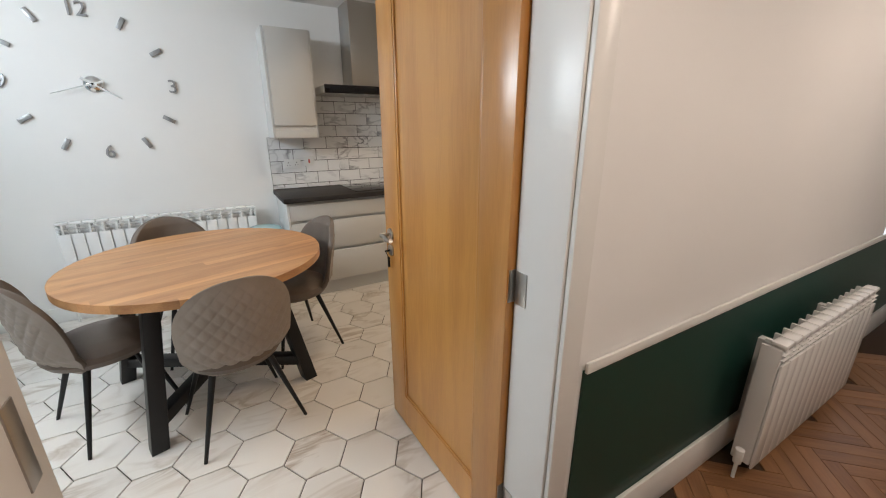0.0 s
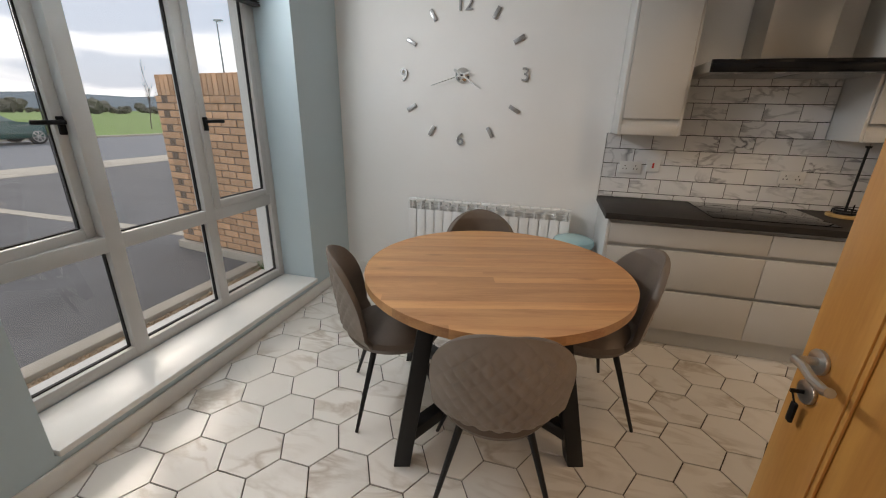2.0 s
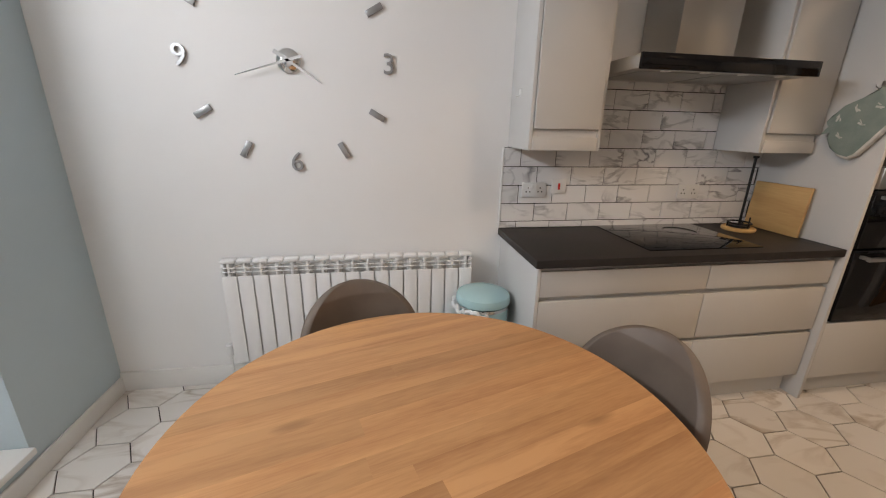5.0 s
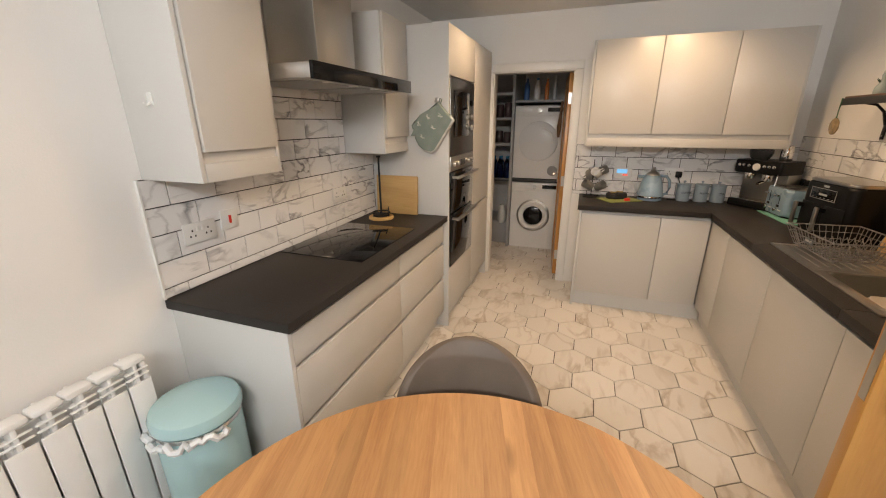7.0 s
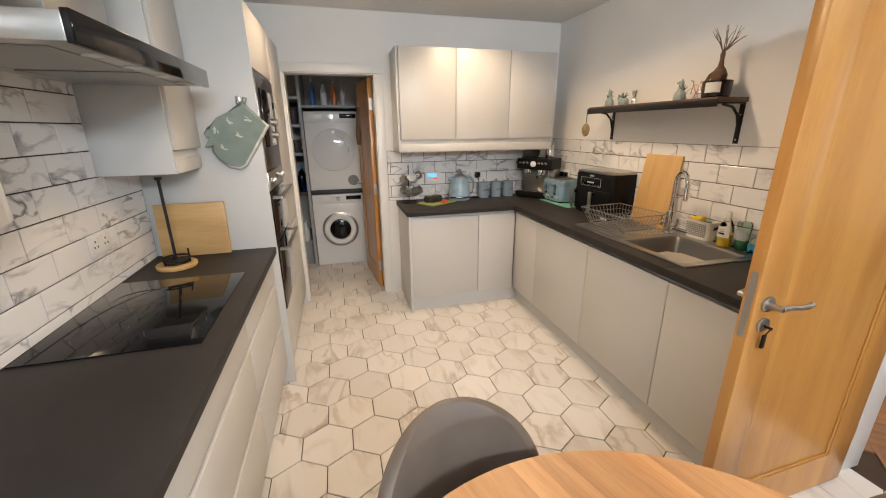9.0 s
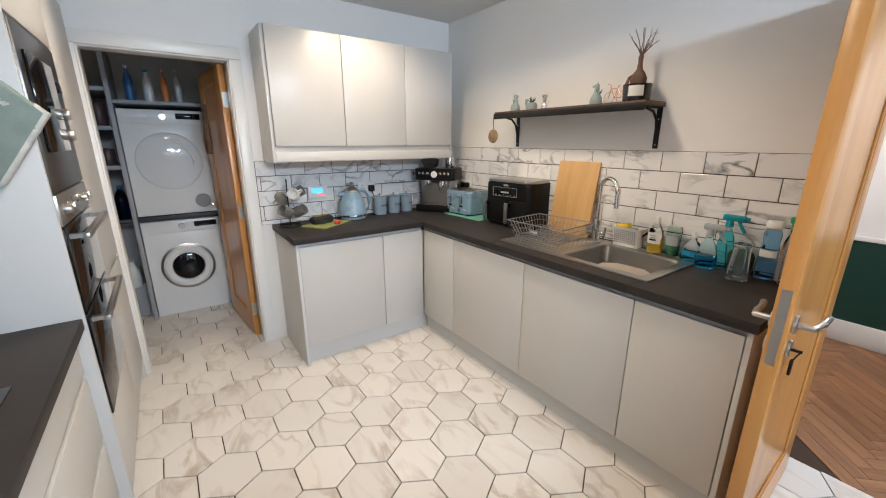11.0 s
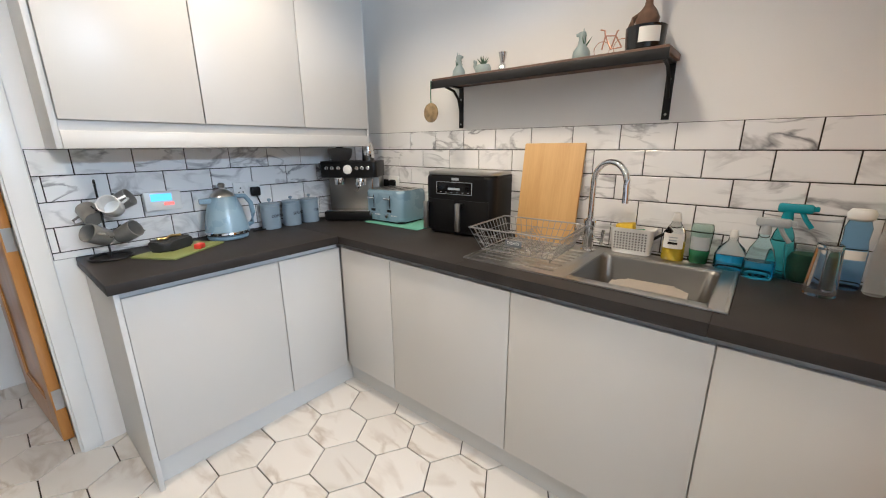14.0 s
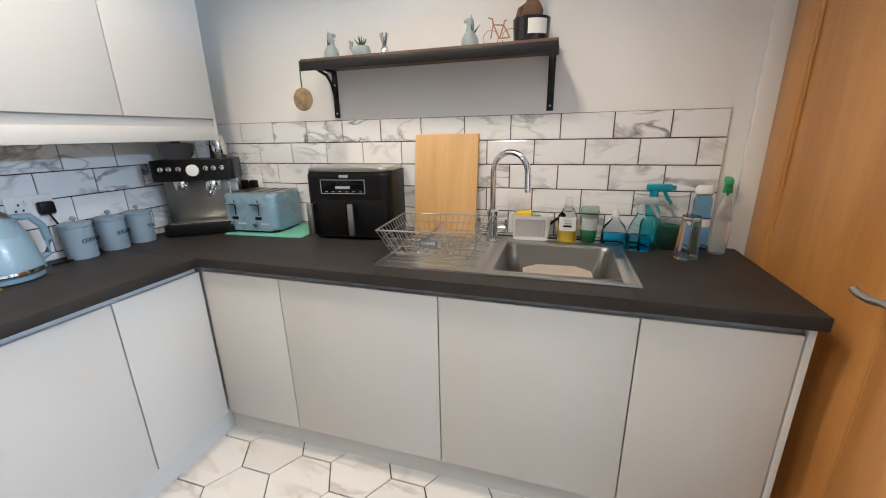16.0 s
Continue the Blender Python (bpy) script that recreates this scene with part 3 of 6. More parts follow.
# white outside reveals
setting(blk("trim_reveal", (-2.098, FX0 - 0.002), (WY1 - 0.012, WY1 - 0.001), (WZ0 + 0.011, WZ1), WPLAST), "white outside window reveal", "trim")
blind = thing("roller_blind", Matrix.Translation((-1.86, 2.298, 2.3)), "dark slatted blind drawn up at the window head", "blind")
s = Shape().box((-0.03, 0.03), (-0.905, 0.905), (0.06, 0.118), 0.006)
s.part("headrail", WPLAST, blind)
s = Shape()
for k in range(14):
    s.box((-0.026, 0.026), (-0.9, 0.9), (-0.15 + k * 0.0148, -0.147 + k * 0.0148))
s.box((-0.028, 0.028), (-0.9, 0.9), (-0.175, -0.158), 0.004)
s.part("slat", mat("dark_blind_slats", (0.045, 0.04, 0.038), 0.5), blind)


# ---- kitchen units ----
def front(parent, x, z, y, name="drawer_front", material=None):
    """A handleless front facing -y."""
    return Shape().box(x, (y, y + 0.019), z, 0.0025).part(name, material or CAB, parent)


# hob run, local origin at its left back floor corner, fronts face -y
HY = YN - 3.235
hob_run = thing("base_cabinet", pose(0.56, YN, 0), "pale grey handleless drawer cabinet under the hob", "cabinet", "base cabinets")
s = Shape().box((0.001, 0.019), (-HY, -0.001), (0.0, 0.868), 0.001)
s.part("end_panel", CARC, hob_run)
Shape().box((0.02, 1.655), (-HY + 0.024, -0.002), (0.13, 0.868)).part("body", CARC, hob_run)
Shape().box((0.02, 1.655), (-HY + 0.06, -HY + 0.075), (0.0, 0.13)).part("plinth", CARC, hob_run)
for x0, x1 in ((0.021, 0.908), (0.912, 1.654)):
    for z0, z1 in ((0.14, 0.415), (0.44, 0.69), (0.715, 0.843)):
        front(hob_run, (x0, x1), (z0, z1), -HY)
wt = thing("worktop", pose(0.54, YN, 0.87), "dark grey laminate worktop on the drawer units", "worktop", "worktops")
Shape().box((0, 1.682), (-0.595, -0.001), (0, 0.04), 0.004).part("slab", TOP, wt)
HOB_PRINT = mat("hob_print", (0.025, 0.025, 0.025), 0.3)
hob = thing("induction_hob", pose(1.155, 3.285, 0.9105), "black glass induction hob set in the worktop", "hob")
Shape().box((0, 0.65), (0, 0.50), (0, 0.005), 0.002).part("glass", BGLASS, hob)
for cx, cy, r in ((0.15, 0.12, 0.09), (0.15, 0.34, 0.075), (0.44, 0.12, 0.075), (0.44, 0.34, 0.09)):
    s = Shape().tube([(cx + r * math.cos(a * math.pi / 20), cy + r * math.sin(a * math.pi / 20), 0.0048) for a in range(40)], 0.0006, 4, closed=True)
    s.part("ring_mark", HOB_PRINT, hob)


def wall_unit(m, w, depth, gaps, label, top=0.80, ends=(True, True)):
    """A wall cabinet whose doors face -y; gaps: door edges along x."""
    u = thing("wall_cabinet", m, label, "cabinet", "wall cabinets")
    Shape().box((0.019, w - 0.019), (-depth + 0.022, -0.001), (0.085, top)).part("body", CARC, u)
    for on, a in zip(ends, (0, w - 0.018)):
        if on:
            Shape().box((a, a + 0.018), (-depth, -0.001), (0, top), 0.001).part("end_panel", CARC, u)
    for a, b in zip(gaps, gaps[1:]):
        Shape().box((a + 0.002, b - 0.002), (-depth - 0.012, -depth + 0.008), (0.1, top), 0.0025).part("door", CAB, u)
    s = Shape().box((0.019, w - 0.019), (-depth - 0.004, -depth + 0.018), (0.0, 0.062), 0.002)
    s.box((0.019, w - 0.019), (-depth + 0.006, -depth + 0.022), (0.062, 0.098))
    s.part("pelmet", CAB, u)
    return u


wall_unit(pose(0.567, YN, 1.372), 0.37, 0.30, [0.019, 0.352], "pale grey wall cabinet beside the hood", 0.83)
wall_unit(pose(1.86, YN, 1.372), 0.358, 0.30, [0.019, 0.352], "pale grey wall cabinet beside the tall unit", 0.80, (True, False))
wall_unit(pose(XE, 2.318, 1.365, 0, 0, -90), 1.41, 0.31, [0.019, 0.49, 0.97, 1.392], "pale grey wall cabinets with three doors", 0.80)

# hood
hood = thing("cooker_hood", pose(1.43, YN, 1.73), "steel chimney cooker hood with a black glass front", "cooker hood")
s = Shape().box((-0.455, 0.455), (-0.462, -0.012), (0.0, 0.058), 0.002)
s.part("canopy", STEEL, hood)
Shape().box((-0.457, 0.457), (-0.48, -0.4625), (-0.004, 0.062), 0.002).part("front_glass", BGLASS, hood)
s = Shape().box((-0.16, 0.16), (-0.29, -0.011), (0.058, 0.748), 0.002)
s.part("chimney", STEEL, hood)
s = Shape()
for k in (-1, 1):
    s.box((k * 0.21 - 0.19, k * 0.21 + 0.19), (-0.40, -0.08), (-0.004, -0.0005), 0.001)
s.part("filter", mat("filter_mesh", (0.42, 0.42, 0.41), 0.45, metal=1, bump=0.6, bscale=400), hood)
for k in (-0.3, -0.1, 0.1, 0.3):
    Shape().cyl((k, -0.43, -0.005), 0.022, 0.022, 0.0045, "z", 20).part("lamp_lens", WPLAST, hood)

# tall units
tall = thing("tall_oven_cabinet", pose(2.224, YN, 0), "tall pale grey housing with a built-in double oven and microwave", "cabinet")
TD = 0.60
Shape().box((0, 0.02), (-TD, -0.001), (0, 2.165), 0.001).part("end_panel", CARC, tall)
s = Shape().box((0.021, 0.055), (-TD + 0.022, -0.002), (0.13, 2.165)).box((0.62, 0.655), (-TD + 0.022, -0.002), (0.13, 2.165))
s.box((0.055, 0.62), (-TD + 0.06, -0.002), (0.13, 2.165))
s.part("body", CARC, tall)
Shape().box((0.021, 1.25), (-TD + 0.06, -TD + 0.075), (0, 0.13)).part("plinth", CARC, tall)
front(tall, (0.023, 0.652), (0.14, 0.485), -TD)
front(tall, (0.023, 0.652), (1.86, 2.163), -TD, "door")
oven = thing("double_oven", pose(2.224, YN, 0), "black glass and steel built-in double oven", "oven")
Shape().box((0.04, 0.635), (-TD - 0.004, -TD + 0.05), (0.495, 0.905), 0.004).part("lower_door", BGLASS, oven)
Shape().box((0.04, 0.635), (-TD - 0.004, -TD + 0.05), (0.915, 1.215), 0.004).part("upper_door", BGLASS, oven)
Shape().box((0.04, 0.635), (-TD - 0.004, -TD + 0.05), (1.222, 1.325), 0.003).part("control_panel", STEEL, oven)
for z in (0.86, 1.17):
    s = Shape().box((0.06, 0.615), (-TD - 0.062, -TD - 0.040), (z, z + 0.022), 0.006)
    s.box((0.075, 0.095), (-TD - 0.042, -TD - 0.003), (z + 0.003, z + 0.019)).box((0.58, 0.60), (-TD - 0.042, -TD - 0.003), (z + 0.003, z + 0.019))
    s.part("handle", STEEL, oven)
for x in (0.11, 0.19, 0.48, 0.56):
    Shape().cyl((x, -TD - 0.026, 1.272), 0.016, 0.018, 0.022, "y", 18, 0.002).part("knob", STEEL, oven)
Shape().box((0.27, 0.40), (-TD - 0.0055, -TD - 0.0045), (1.25, 1.295)).part("display", BGLASS, oven)
micro = thing("microwave", pose(2.224, YN, 0), "steel framed built-in microwave with black door", "microwave")
Shape().box((0.04, 0.635), (-TD - 0.003, -TD + 0.05), (1.33, 1.85), 0.004).part("frame", mat("dark_steel", (0.16, 0.155, 0.15), 0.3, metal=1, var=0.1, scale=20), micro)
Shape().box((0.10, 0.47), (-TD - 0.012, -TD - 0.0035), (1.46, 1.77), 0.003).part("door", BGLASS, micro)
for z in (1.52, 1.60):
    Shape().cyl((0.55, -TD - 0.025, z), 0.02, 0.022, 0.021, "y", 18, 0.002).part("knob", STEEL, micro)
Shape().box((0.505, 0.60), (-TD - 0.012, -TD - 0.0035), (1.68, 1.72), 0.001).part("display", BGLASS, micro)
fridge = thing("tall_fridge_cabinet", pose(2.224, YN, 0), "tall pale grey housing of a built-in fridge freezer", "cabinet")
Shape().box((0.657, 1.215), (-TD + 0.022, -0.002), (0.13, 2.165)).part("body", CARC, fridge)
front(fridge, (0.657, 1.213), (0.14, 0.835), -TD, "door")
front(fridge, (0.657, 1.213), (0.86, 2.163), -TD, "door")
Shape().box((1.216, 1.236), (-TD, -0.002), (0, 2.165), 0.001).part("end_panel", CARC, fridge)

# sink run, fronts face +y; local frame turned so that local -y is the room
SD = 1.345 - YS
sink_run = thing("base_cabinet", pose(XE, YS, 0, 0, 0, 180), "pale grey handleless base cabinets under the sink", "cabinet", "base cabinets")
# local x = XE - x
Shape().box((0.002, XE - 0.885), (-SD + 0.024, -0.002), (0.13, 0.68)).part("body", CARC, sink_run)
Shape().box((0.002, XE - 0.885), (-SD + 0.024, -SD + 0.04), (0.68, 0.868)).part("rail", CARC, sink_run)
Shape().box((0.40, XE - 0.886), (-SD + 0.058, -SD + 0.073), (0, 0.13)).part("plinth", CARC, sink_run)
Shape().box((XE - 0.884, XE - 0.866), (-SD, -0.002), (0, 0.868), 0.001).part("end_panel", CARC, sink_run)
edges = [XE - 2.955, XE - 2.57, XE - 1.915, XE - 1.285, XE - 0.887]
for a, b in zip(edges, edges[1:]):
    front(sink_run, (a + 0.002, b - 0.002), (0.14, 0.843), -SD, "door")
# far run, fronts face -x; local x runs from its open end towards the corner
FD = XE - 2.96
far_run = thing("base_cabinet", pose(XE, 2.298, 0, 0, 0, -90), "pale grey handleless corner base cabinets", "cabinet", "base cabinets")
Shape().box((0.019, 0.95), (-FD + 0.024, -0.002), (0.13, 0.868)).part("body", CARC, far_run)
Shape().box((0, 0.018), (-FD - 0.004, -0.001), (0, 0.868), 0.001).part("end_panel", CARC, far_run)
Shape().box((0.019, 1.03), (-FD + 0.05, -FD + 0.065), (0, 0.13)).part("plinth", CARC, far_run)
for a, b in ((0.02, 0.608), (0.612, 0.948)):
    front(far_run, (a, b), (0.14, 0.843), -FD, "door")
# L-shaped worktop with the sink cut out
WYF, WXF = 1.367, 2.935
SX0, SX1, SY0, SY1 = 1.31, 2.15, 0.80, 1.24
top2 = thing("worktop", pose(0, 0, 0.87), "dark grey laminate corner worktop round the steel sink", "worktop", "worktops")
s = Shape()
s.box((WXF, XE - 0.001), (WYF + 0.0, 2.315), (0, 0.04), 0.003)
s.box((SX1, XE - 0.001), (YS + 0.001, WYF), (0, 0.04), 0.003)
s.box((0.852, SX0), (YS + 0.001, WYF), (0, 0.04), 0.003)
s.box((SX0, SX1), (YS + 0.001, SY0), (0, 0.04)).box((SX0, SX1), (SY1, WYF), (0, 0.04))
s.part("slab", TOP, top2)

# ---- table and chairs ----
table = thing("dining_table", pose(-0.033, 2.422, 0, 0, 0, 16.5), "round oak dining table on a black timber base", "table")
s = Shape().prism([(0.638 * math.cos(2 * math.pi * k / 96), 0.638 * math.sin(2 * math.pi * k / 96)) for k in range(96)], 0.722, 0.762, 0.006)
top = s.part("table_top", OAK_T, table)
def lean(sx, sy):
    m = Matrix()
    m[0][2], m[1][2] = -sx * 0.16, -sy * 0.16
    return m


LEGS = [(sx, sy) for sx in (-1, 1) for sy in (-1, 1)]
for sx, sy in LEGS:
    m = Matrix.Translation((-0.05 + sx * 0.385, -0.05 + sy * 0.385, 0)) @ lean(sx, sy)
    Shape().box((-0.036, 0.036), (-0.036, 0.036), (0, 0.72), 0.003, m=m).part("leg", BLACKM, table)
for a in (45, 135):
    m = Matrix.Translation((-0.05, -0.05, 0)) @ Matrix.Rotation(radians(a), 4, "Z")
    z0 = 0.10
    Shape().box((-0.51, 0.51), (-0.03, 0.03), (z0 + (0.0 if a == 45 else 0.002), z0 + 0.06), 0.002, m=m).part("stretcher", BLACKM, table)
    Shape().box((-0.40, 0.40), (-0.03, 0.03), (0.66, 0.72), 0.002, m=m).part("rail", BLACKM, table)


def chair(m):
    """Facing +y; the back stands at -y."""
    c = thing("dining_chair", m, "taupe quilted shell dining chair with tapered black legs", "chair", "chairs round the table")
    nu, nv = 112, 88
    bm = bmesh.new()

    def surf(u, v, off):
        """u across -1..1, v up 0..1; off: outward."""
        z = 0.37 + v * 0.50
        wide = 0.243 * (0.90 + 0.12 * math.sin(min(1.0, v * 1.5) * math.pi / 2))
        edge = (1 - max(0.0, (v - 0.4) / 0.6) ** 2.9) ** 0.5 if v > 0.4 else 1.0
        low = (1 - max(0.0, (0.3 - v) / 0.3) ** 2.2 * 0.42)
        x = wide * u * max(edge, 0.06) * low
        bow = 0.17 * (1 - math.cos(min(1.55, abs(x) / 0.255 * 1.25)))
        y = -0.245 - 0.07 * v + bow * (1.15 - 0.35 * v) + 0.075 * max(0, 0.25 - v) / 0.25
        nrm = Vector((x * 1.6, -0.3, -0.12 if v < 0.2 else 0)).normalized()
        return Vector((x, y, z)) + nrm * off
    outer = [[None] * (nu + 1) for _ in range(nv + 1)]
    inner = [[None] * (nu + 1) for _ in range(nv + 1)]
    for j in range(nv + 1):
        for i in range(nu + 1):
            u, v = -1 + 2 * i / nu, j / nv
            p = surf(u, v, 0)
            a, b = (p.x + p.z * 0.8) / 0.056, (p.x - p.z * 0.8) / 0.056
            fade = min(1.0, (1 - abs(u)) * 3) * min(1.0, (1 - v) * 4) * min(1.0, v * 5)
            puff = (abs(math.sin(a * math.pi)) * abs(math.sin(b * math.pi))) ** 0.45 * 0.0105 * fade
            outer[j][i] = bm.verts.new(surf(u, v, puff))
            th = 0.034 * min(1, ((1 - abs(u)) * 8) ** 0.5 + 0.15) * min(1, ((1 - v) * 7) ** 0.5 + 0.15)
            inner[j][i] = bm.verts.new(surf(u, v, 0) + Vector((-p.x * 0.35 * th / 0.034 * 0.1, th, 0)))
    for j in range(nv):
        for i in range(nu):
            bm.faces.new((outer[j][i], outer[j][i + 1], outer[j + 1][i + 1], outer[j + 1][i]))
    so = Shape(); so.bm.free(); so.bm = bm
    bmi = bmesh.new()
    iv = [[bmi.verts.new(inner[j][i].co) for i in range(nu + 1)] for j in range(nv + 1)]
    ov = [[bmi.verts.new(outer[j][i].co) if (i in (0, nu) or j in (0, nv)) else None for i in range(nu + 1)] for j in range(nv + 1)]
    for j in range(nv + 1):
        for i in range(nu + 1):
            bm.verts.remove(inner[j][i])
    for j in range(nv):
        for i in range(nu):
            bmi.faces.new((iv[j][i], iv[j + 1][i], iv[j + 1][i + 1], iv[j][i + 1]))
    for i in range(nu):
        bmi.faces.new((iv[0][i], iv[0][i + 1], ov[0][i + 1], ov[0][i]))
        bmi.faces.new((iv[nv][i + 1], iv[nv][i], ov[nv][i], ov[nv][i + 1]))
    for j in range(nv):
        bmi.faces.new((iv[j + 1][0], iv[j][0], ov[j][0], ov[j + 1][0]))
        bmi.faces.new((iv[j][nu], iv[j + 1][nu], ov[j + 1][nu], ov[j][nu]))
    si = Shape(); si.bm.free(); si.bm = bmi
    so.part("backrest_shell", FABRIC, c, "quilted taupe fabric", angle=80)
    si.part("backrest_lining", FABRIC_IN, c, "smooth brown fabric", angle=80)
    s = Shape()
    s.lathe((0, 0.0, 0.385), [(0.0, 0.0), (0.16, 0.0), (0.21, 0.015), (0.228, 0.045), (0.222, 0.072), (0.19, 0.09), (0.10, 0.098), (0, 0.10)], 40, sx=1.0, sy=1.06)
    s.part("seat", FABRIC_IN, c)
    for sx, sy in ((-1, -1), (1, -1), (-1, 1), (1, 1)):
        Shape().tube([(sx * 0.12, sy * 0.11 , 0.395), (sx * 0.235, sy * 0.215, 0.0)], 0.016, 12, r_end=0.008).part("leg", BLACKM, c)
    return c


def facing(x, y, tx, ty):
    return pose(x, y, 0, 0, 0, math.degrees(math.atan2(-(tx - x), ty - y)))


first = chair(facing(0.05, 1.93, -0.06, 2.45))
for x, y, tx, ty in ((-0.51, 2.275, 0.0, 2.53), (0.435, 2.54, -0.3, 2.36), (-0.165, 2.875, 0.02, 2.3)):
    copy_thing(first, facing(x, y, tx, ty))


# ---- clock and radiators ----
clock = thing("wall_clock", pose(-0.555, YN, 1.757, 90, 0, 0), "large silver wall clock of separate numerals and bars", "clock")
# local x right, y up, z out of the wall
CR = 0.475
for k in range(1, 13):
    a = radians(90 - 30 * k)
    p = Vector((CR * math.cos(a), CR * math.sin(a), 0.001))
    if k in (12, 3, 6, 9):
        words(str(k), 0.135, pose(p.x, p.y, 0.009), SILVER, clock, 0.008, "numeral")
    else:
        Shape().box((-0.042, 0.042), (-0.0145, 0.0145), (0, 0.016), 0.002, m=Matrix.Translation(p) @ Matrix.Rotation(a, 4, "Z")).part("hour_bar", SILVER, clock)
Shape().lathe((0, 0, 0), [(0.056, 0.0), (0.056, 0.012), (0.05, 0.02), (0.02, 0.03), (0.0, 0.031)], 32).part("hub", CHROME, clock)
for ang, ln, w in ((197, 0.25, 0.007), (-33, 0.18, 0.009)):
    m = Matrix.Rotation(radians(ang), 4, "Z")
    s = Shape().prism([(-0.07, -w), (-0.07, w), (ln, 0.0015), (ln, -0.0015)], 0.033, 0.0345, m=m)
    s.part("clock_pointer", CHROME, clock)


def radiator(m, w, h, ribs, label, z0=0.2, back=0.06):
    """An electric radiator of flat ribs; local origin at its middle on the floor, its back to +y."""
    r = thing("radiator", m, label, "radiator", "white radiators")
    s = Shape()
    p = w / ribs
    for k in range(ribs):
        x = -w / 2 + k * p
        s.box((x + 0.003, x + p - 0.003), (-0.044, -0.034), (z0, z0 + h - 0.09), 0.003)
        s.box((x + 0.002, x + p - 0.002), (-0.042, 0.012), (z0 + h - 0.022, z0 + h), 0.009)
        for q in (0.066, 0.044):
            s.box((x + 0.003, x + p - 0.003), (-0.043, -0.030), (z0 + h - q - 0.003, z0 + h - q), 0.001)
        s.box((x + p / 2 - 0.007, x + p / 2 + 0.007), (-0.036, 0.04), (z0 + 0.02, z0 + h - 0.012), 0.004)
        s.cyl((x + p / 2, 0.0, z0 + 0.05), 0.019, 0.019, h - 0.11, "z", 10)
    s.part("rib", WENAM, r)
    Shape().box((-w / 2 + 0.004, w / 2 - 0.004), (0.006, 0.018), (z0 + 0.02, z0 + h - 0.05)).part("core", WENAM, r)
    for e in (-1, 1):
        s = Shape().box((e * (w / 2 - 0.01) - 0.01, e * (w / 2 - 0.01) + 0.01), (-0.033, 0.04), (z0 + 0.01, z0 + h - 0.024), 0.008)
        s.part("end_cap", WENAM, r)
        s = Shape().box((e * w * 0.3 - 0.02, e * w * 0.3 + 0.02), (0.03, back), (z0 + 0.1, z0 + h - 0.1))
        s.part("wall_bracket", WENAM, r)
    s = Shape()
    xv = -w / 2 - 0.03
    s.cyl((xv, 0.0, z0 + 0.02), 0.016, 0.018, 0.07, "z", 16, 0.003)
    s.cyl((xv, 0.0, 0.0), 0.0075, 0.0075, z0 + 0.03, "z", 12)
    s.cyl((xv, 0, z0 + 0.02), 0.009, 0.009, 0.04, "x", 12)
    s.part("valve", WPLAST, r)
    return r


radiator(pose(-0.30, YN - 0.075, 0), 1.33, 0.60, 17, "white ribbed radiator under the wall clock")
radiator(pose(2.45, YH - 0.122, 0, 0, 0, 0), 1.13, 0.60, 14, "white ribbed radiator on the green hall wall", 0.06, 0.115)

# ---- pedal bin ----
bin_ = thing("pedal_bin", pose(0.395, 3.535, 0), "pale aqua enamel pedal bin with a domed lid", "bin")
Shape().lathe((0, 0, 0), [(0.13, 0.0), (0.138, 0.01), (0.138, 0.565), (0.132, 0.58), (0, 0.58)], 40).part("body", AQUA, bin_)
Shape().lathe((0, 0, 0.575), [(0.135, 0.0), (0.146, 0.006), (0.147, 0.03), (0.14, 0.045), (0.11, 0.058), (0.06, 0.066), (0, 0.068)], 40).part("lid", AQUA, bin_)
Shape().lathe((0, 0, 0.555), [(0.141, 0.0), (0.143, 0.004), (0.143, 0.018), (0.139, 0.02)], 40).part("band", CHROME, bin_)
s = Shape()
rnd = random.Random(5)
ring = [(0.15 + 0.012 * rnd.random(), rnd.random()) for _ in range(24)]
s.tube([(ring[k][0] * math.cos(radians(150 + k * 5)), ring[k][0] * math.sin(radians(150 + k * 5)), 0.54 + 0.03 * ring[k][1]) for k in range(24)], 0.012, 6)
s.part("bin_liner", mat("bin_liner_film", (0.75, 0.77, 0.78), 0.4), bin_)


# ---- sink and what stands by it ----
Z = 0.9105
sink = thing("sink", pose(0, 0, Z), "stainless steel sink with a drainer set in the worktop", "sink")
s = Shape()
ox0, ox1, oy0, oy1 = 1.275, 2.185, 0.765, 1.275
bx0, bx1, by0, by1 = 1.325, 1.75, 0.845, 1.225
s.box((ox0, bx0), (oy0, oy1), (0, 0.004), 0.0015).box((bx0, bx1), (oy0, by0), (0, 0.004), 0.0015).box((bx0, bx1), (by1, oy1), (0, 0.004), 0.0015)
s.box((bx1, bx1 + 0.035), (oy0, oy1), (0, 0.004), 0.0015)
s.box((bx1 + 0.035, ox1), (oy0, oy1), (-0.004, 0.001), 0.0015)
for a in ((ox0, ox1, oy0, oy0 + 0.012), (ox0, ox1, oy1 - 0.012, oy1), (ox0, ox0 + 0.012, oy0, oy1), (ox1 - 0.012, ox1, oy0, oy1)):
    s.box(a[:2], a[2:], (0.0005, 0.0062), 0.0025)
s.part("rim", STEEL, sink)
s = Shape()
for k in range(9):
    y = 0.87 + k * 0.042
    s.box((bx1 + 0.06, ox1 - 0.03), (y, y + 0.014), (0.0005, 0.006), 0.0025)
s.part("drainer_rib", STEEL, sink)
bm = bmesh.new()
rings = []
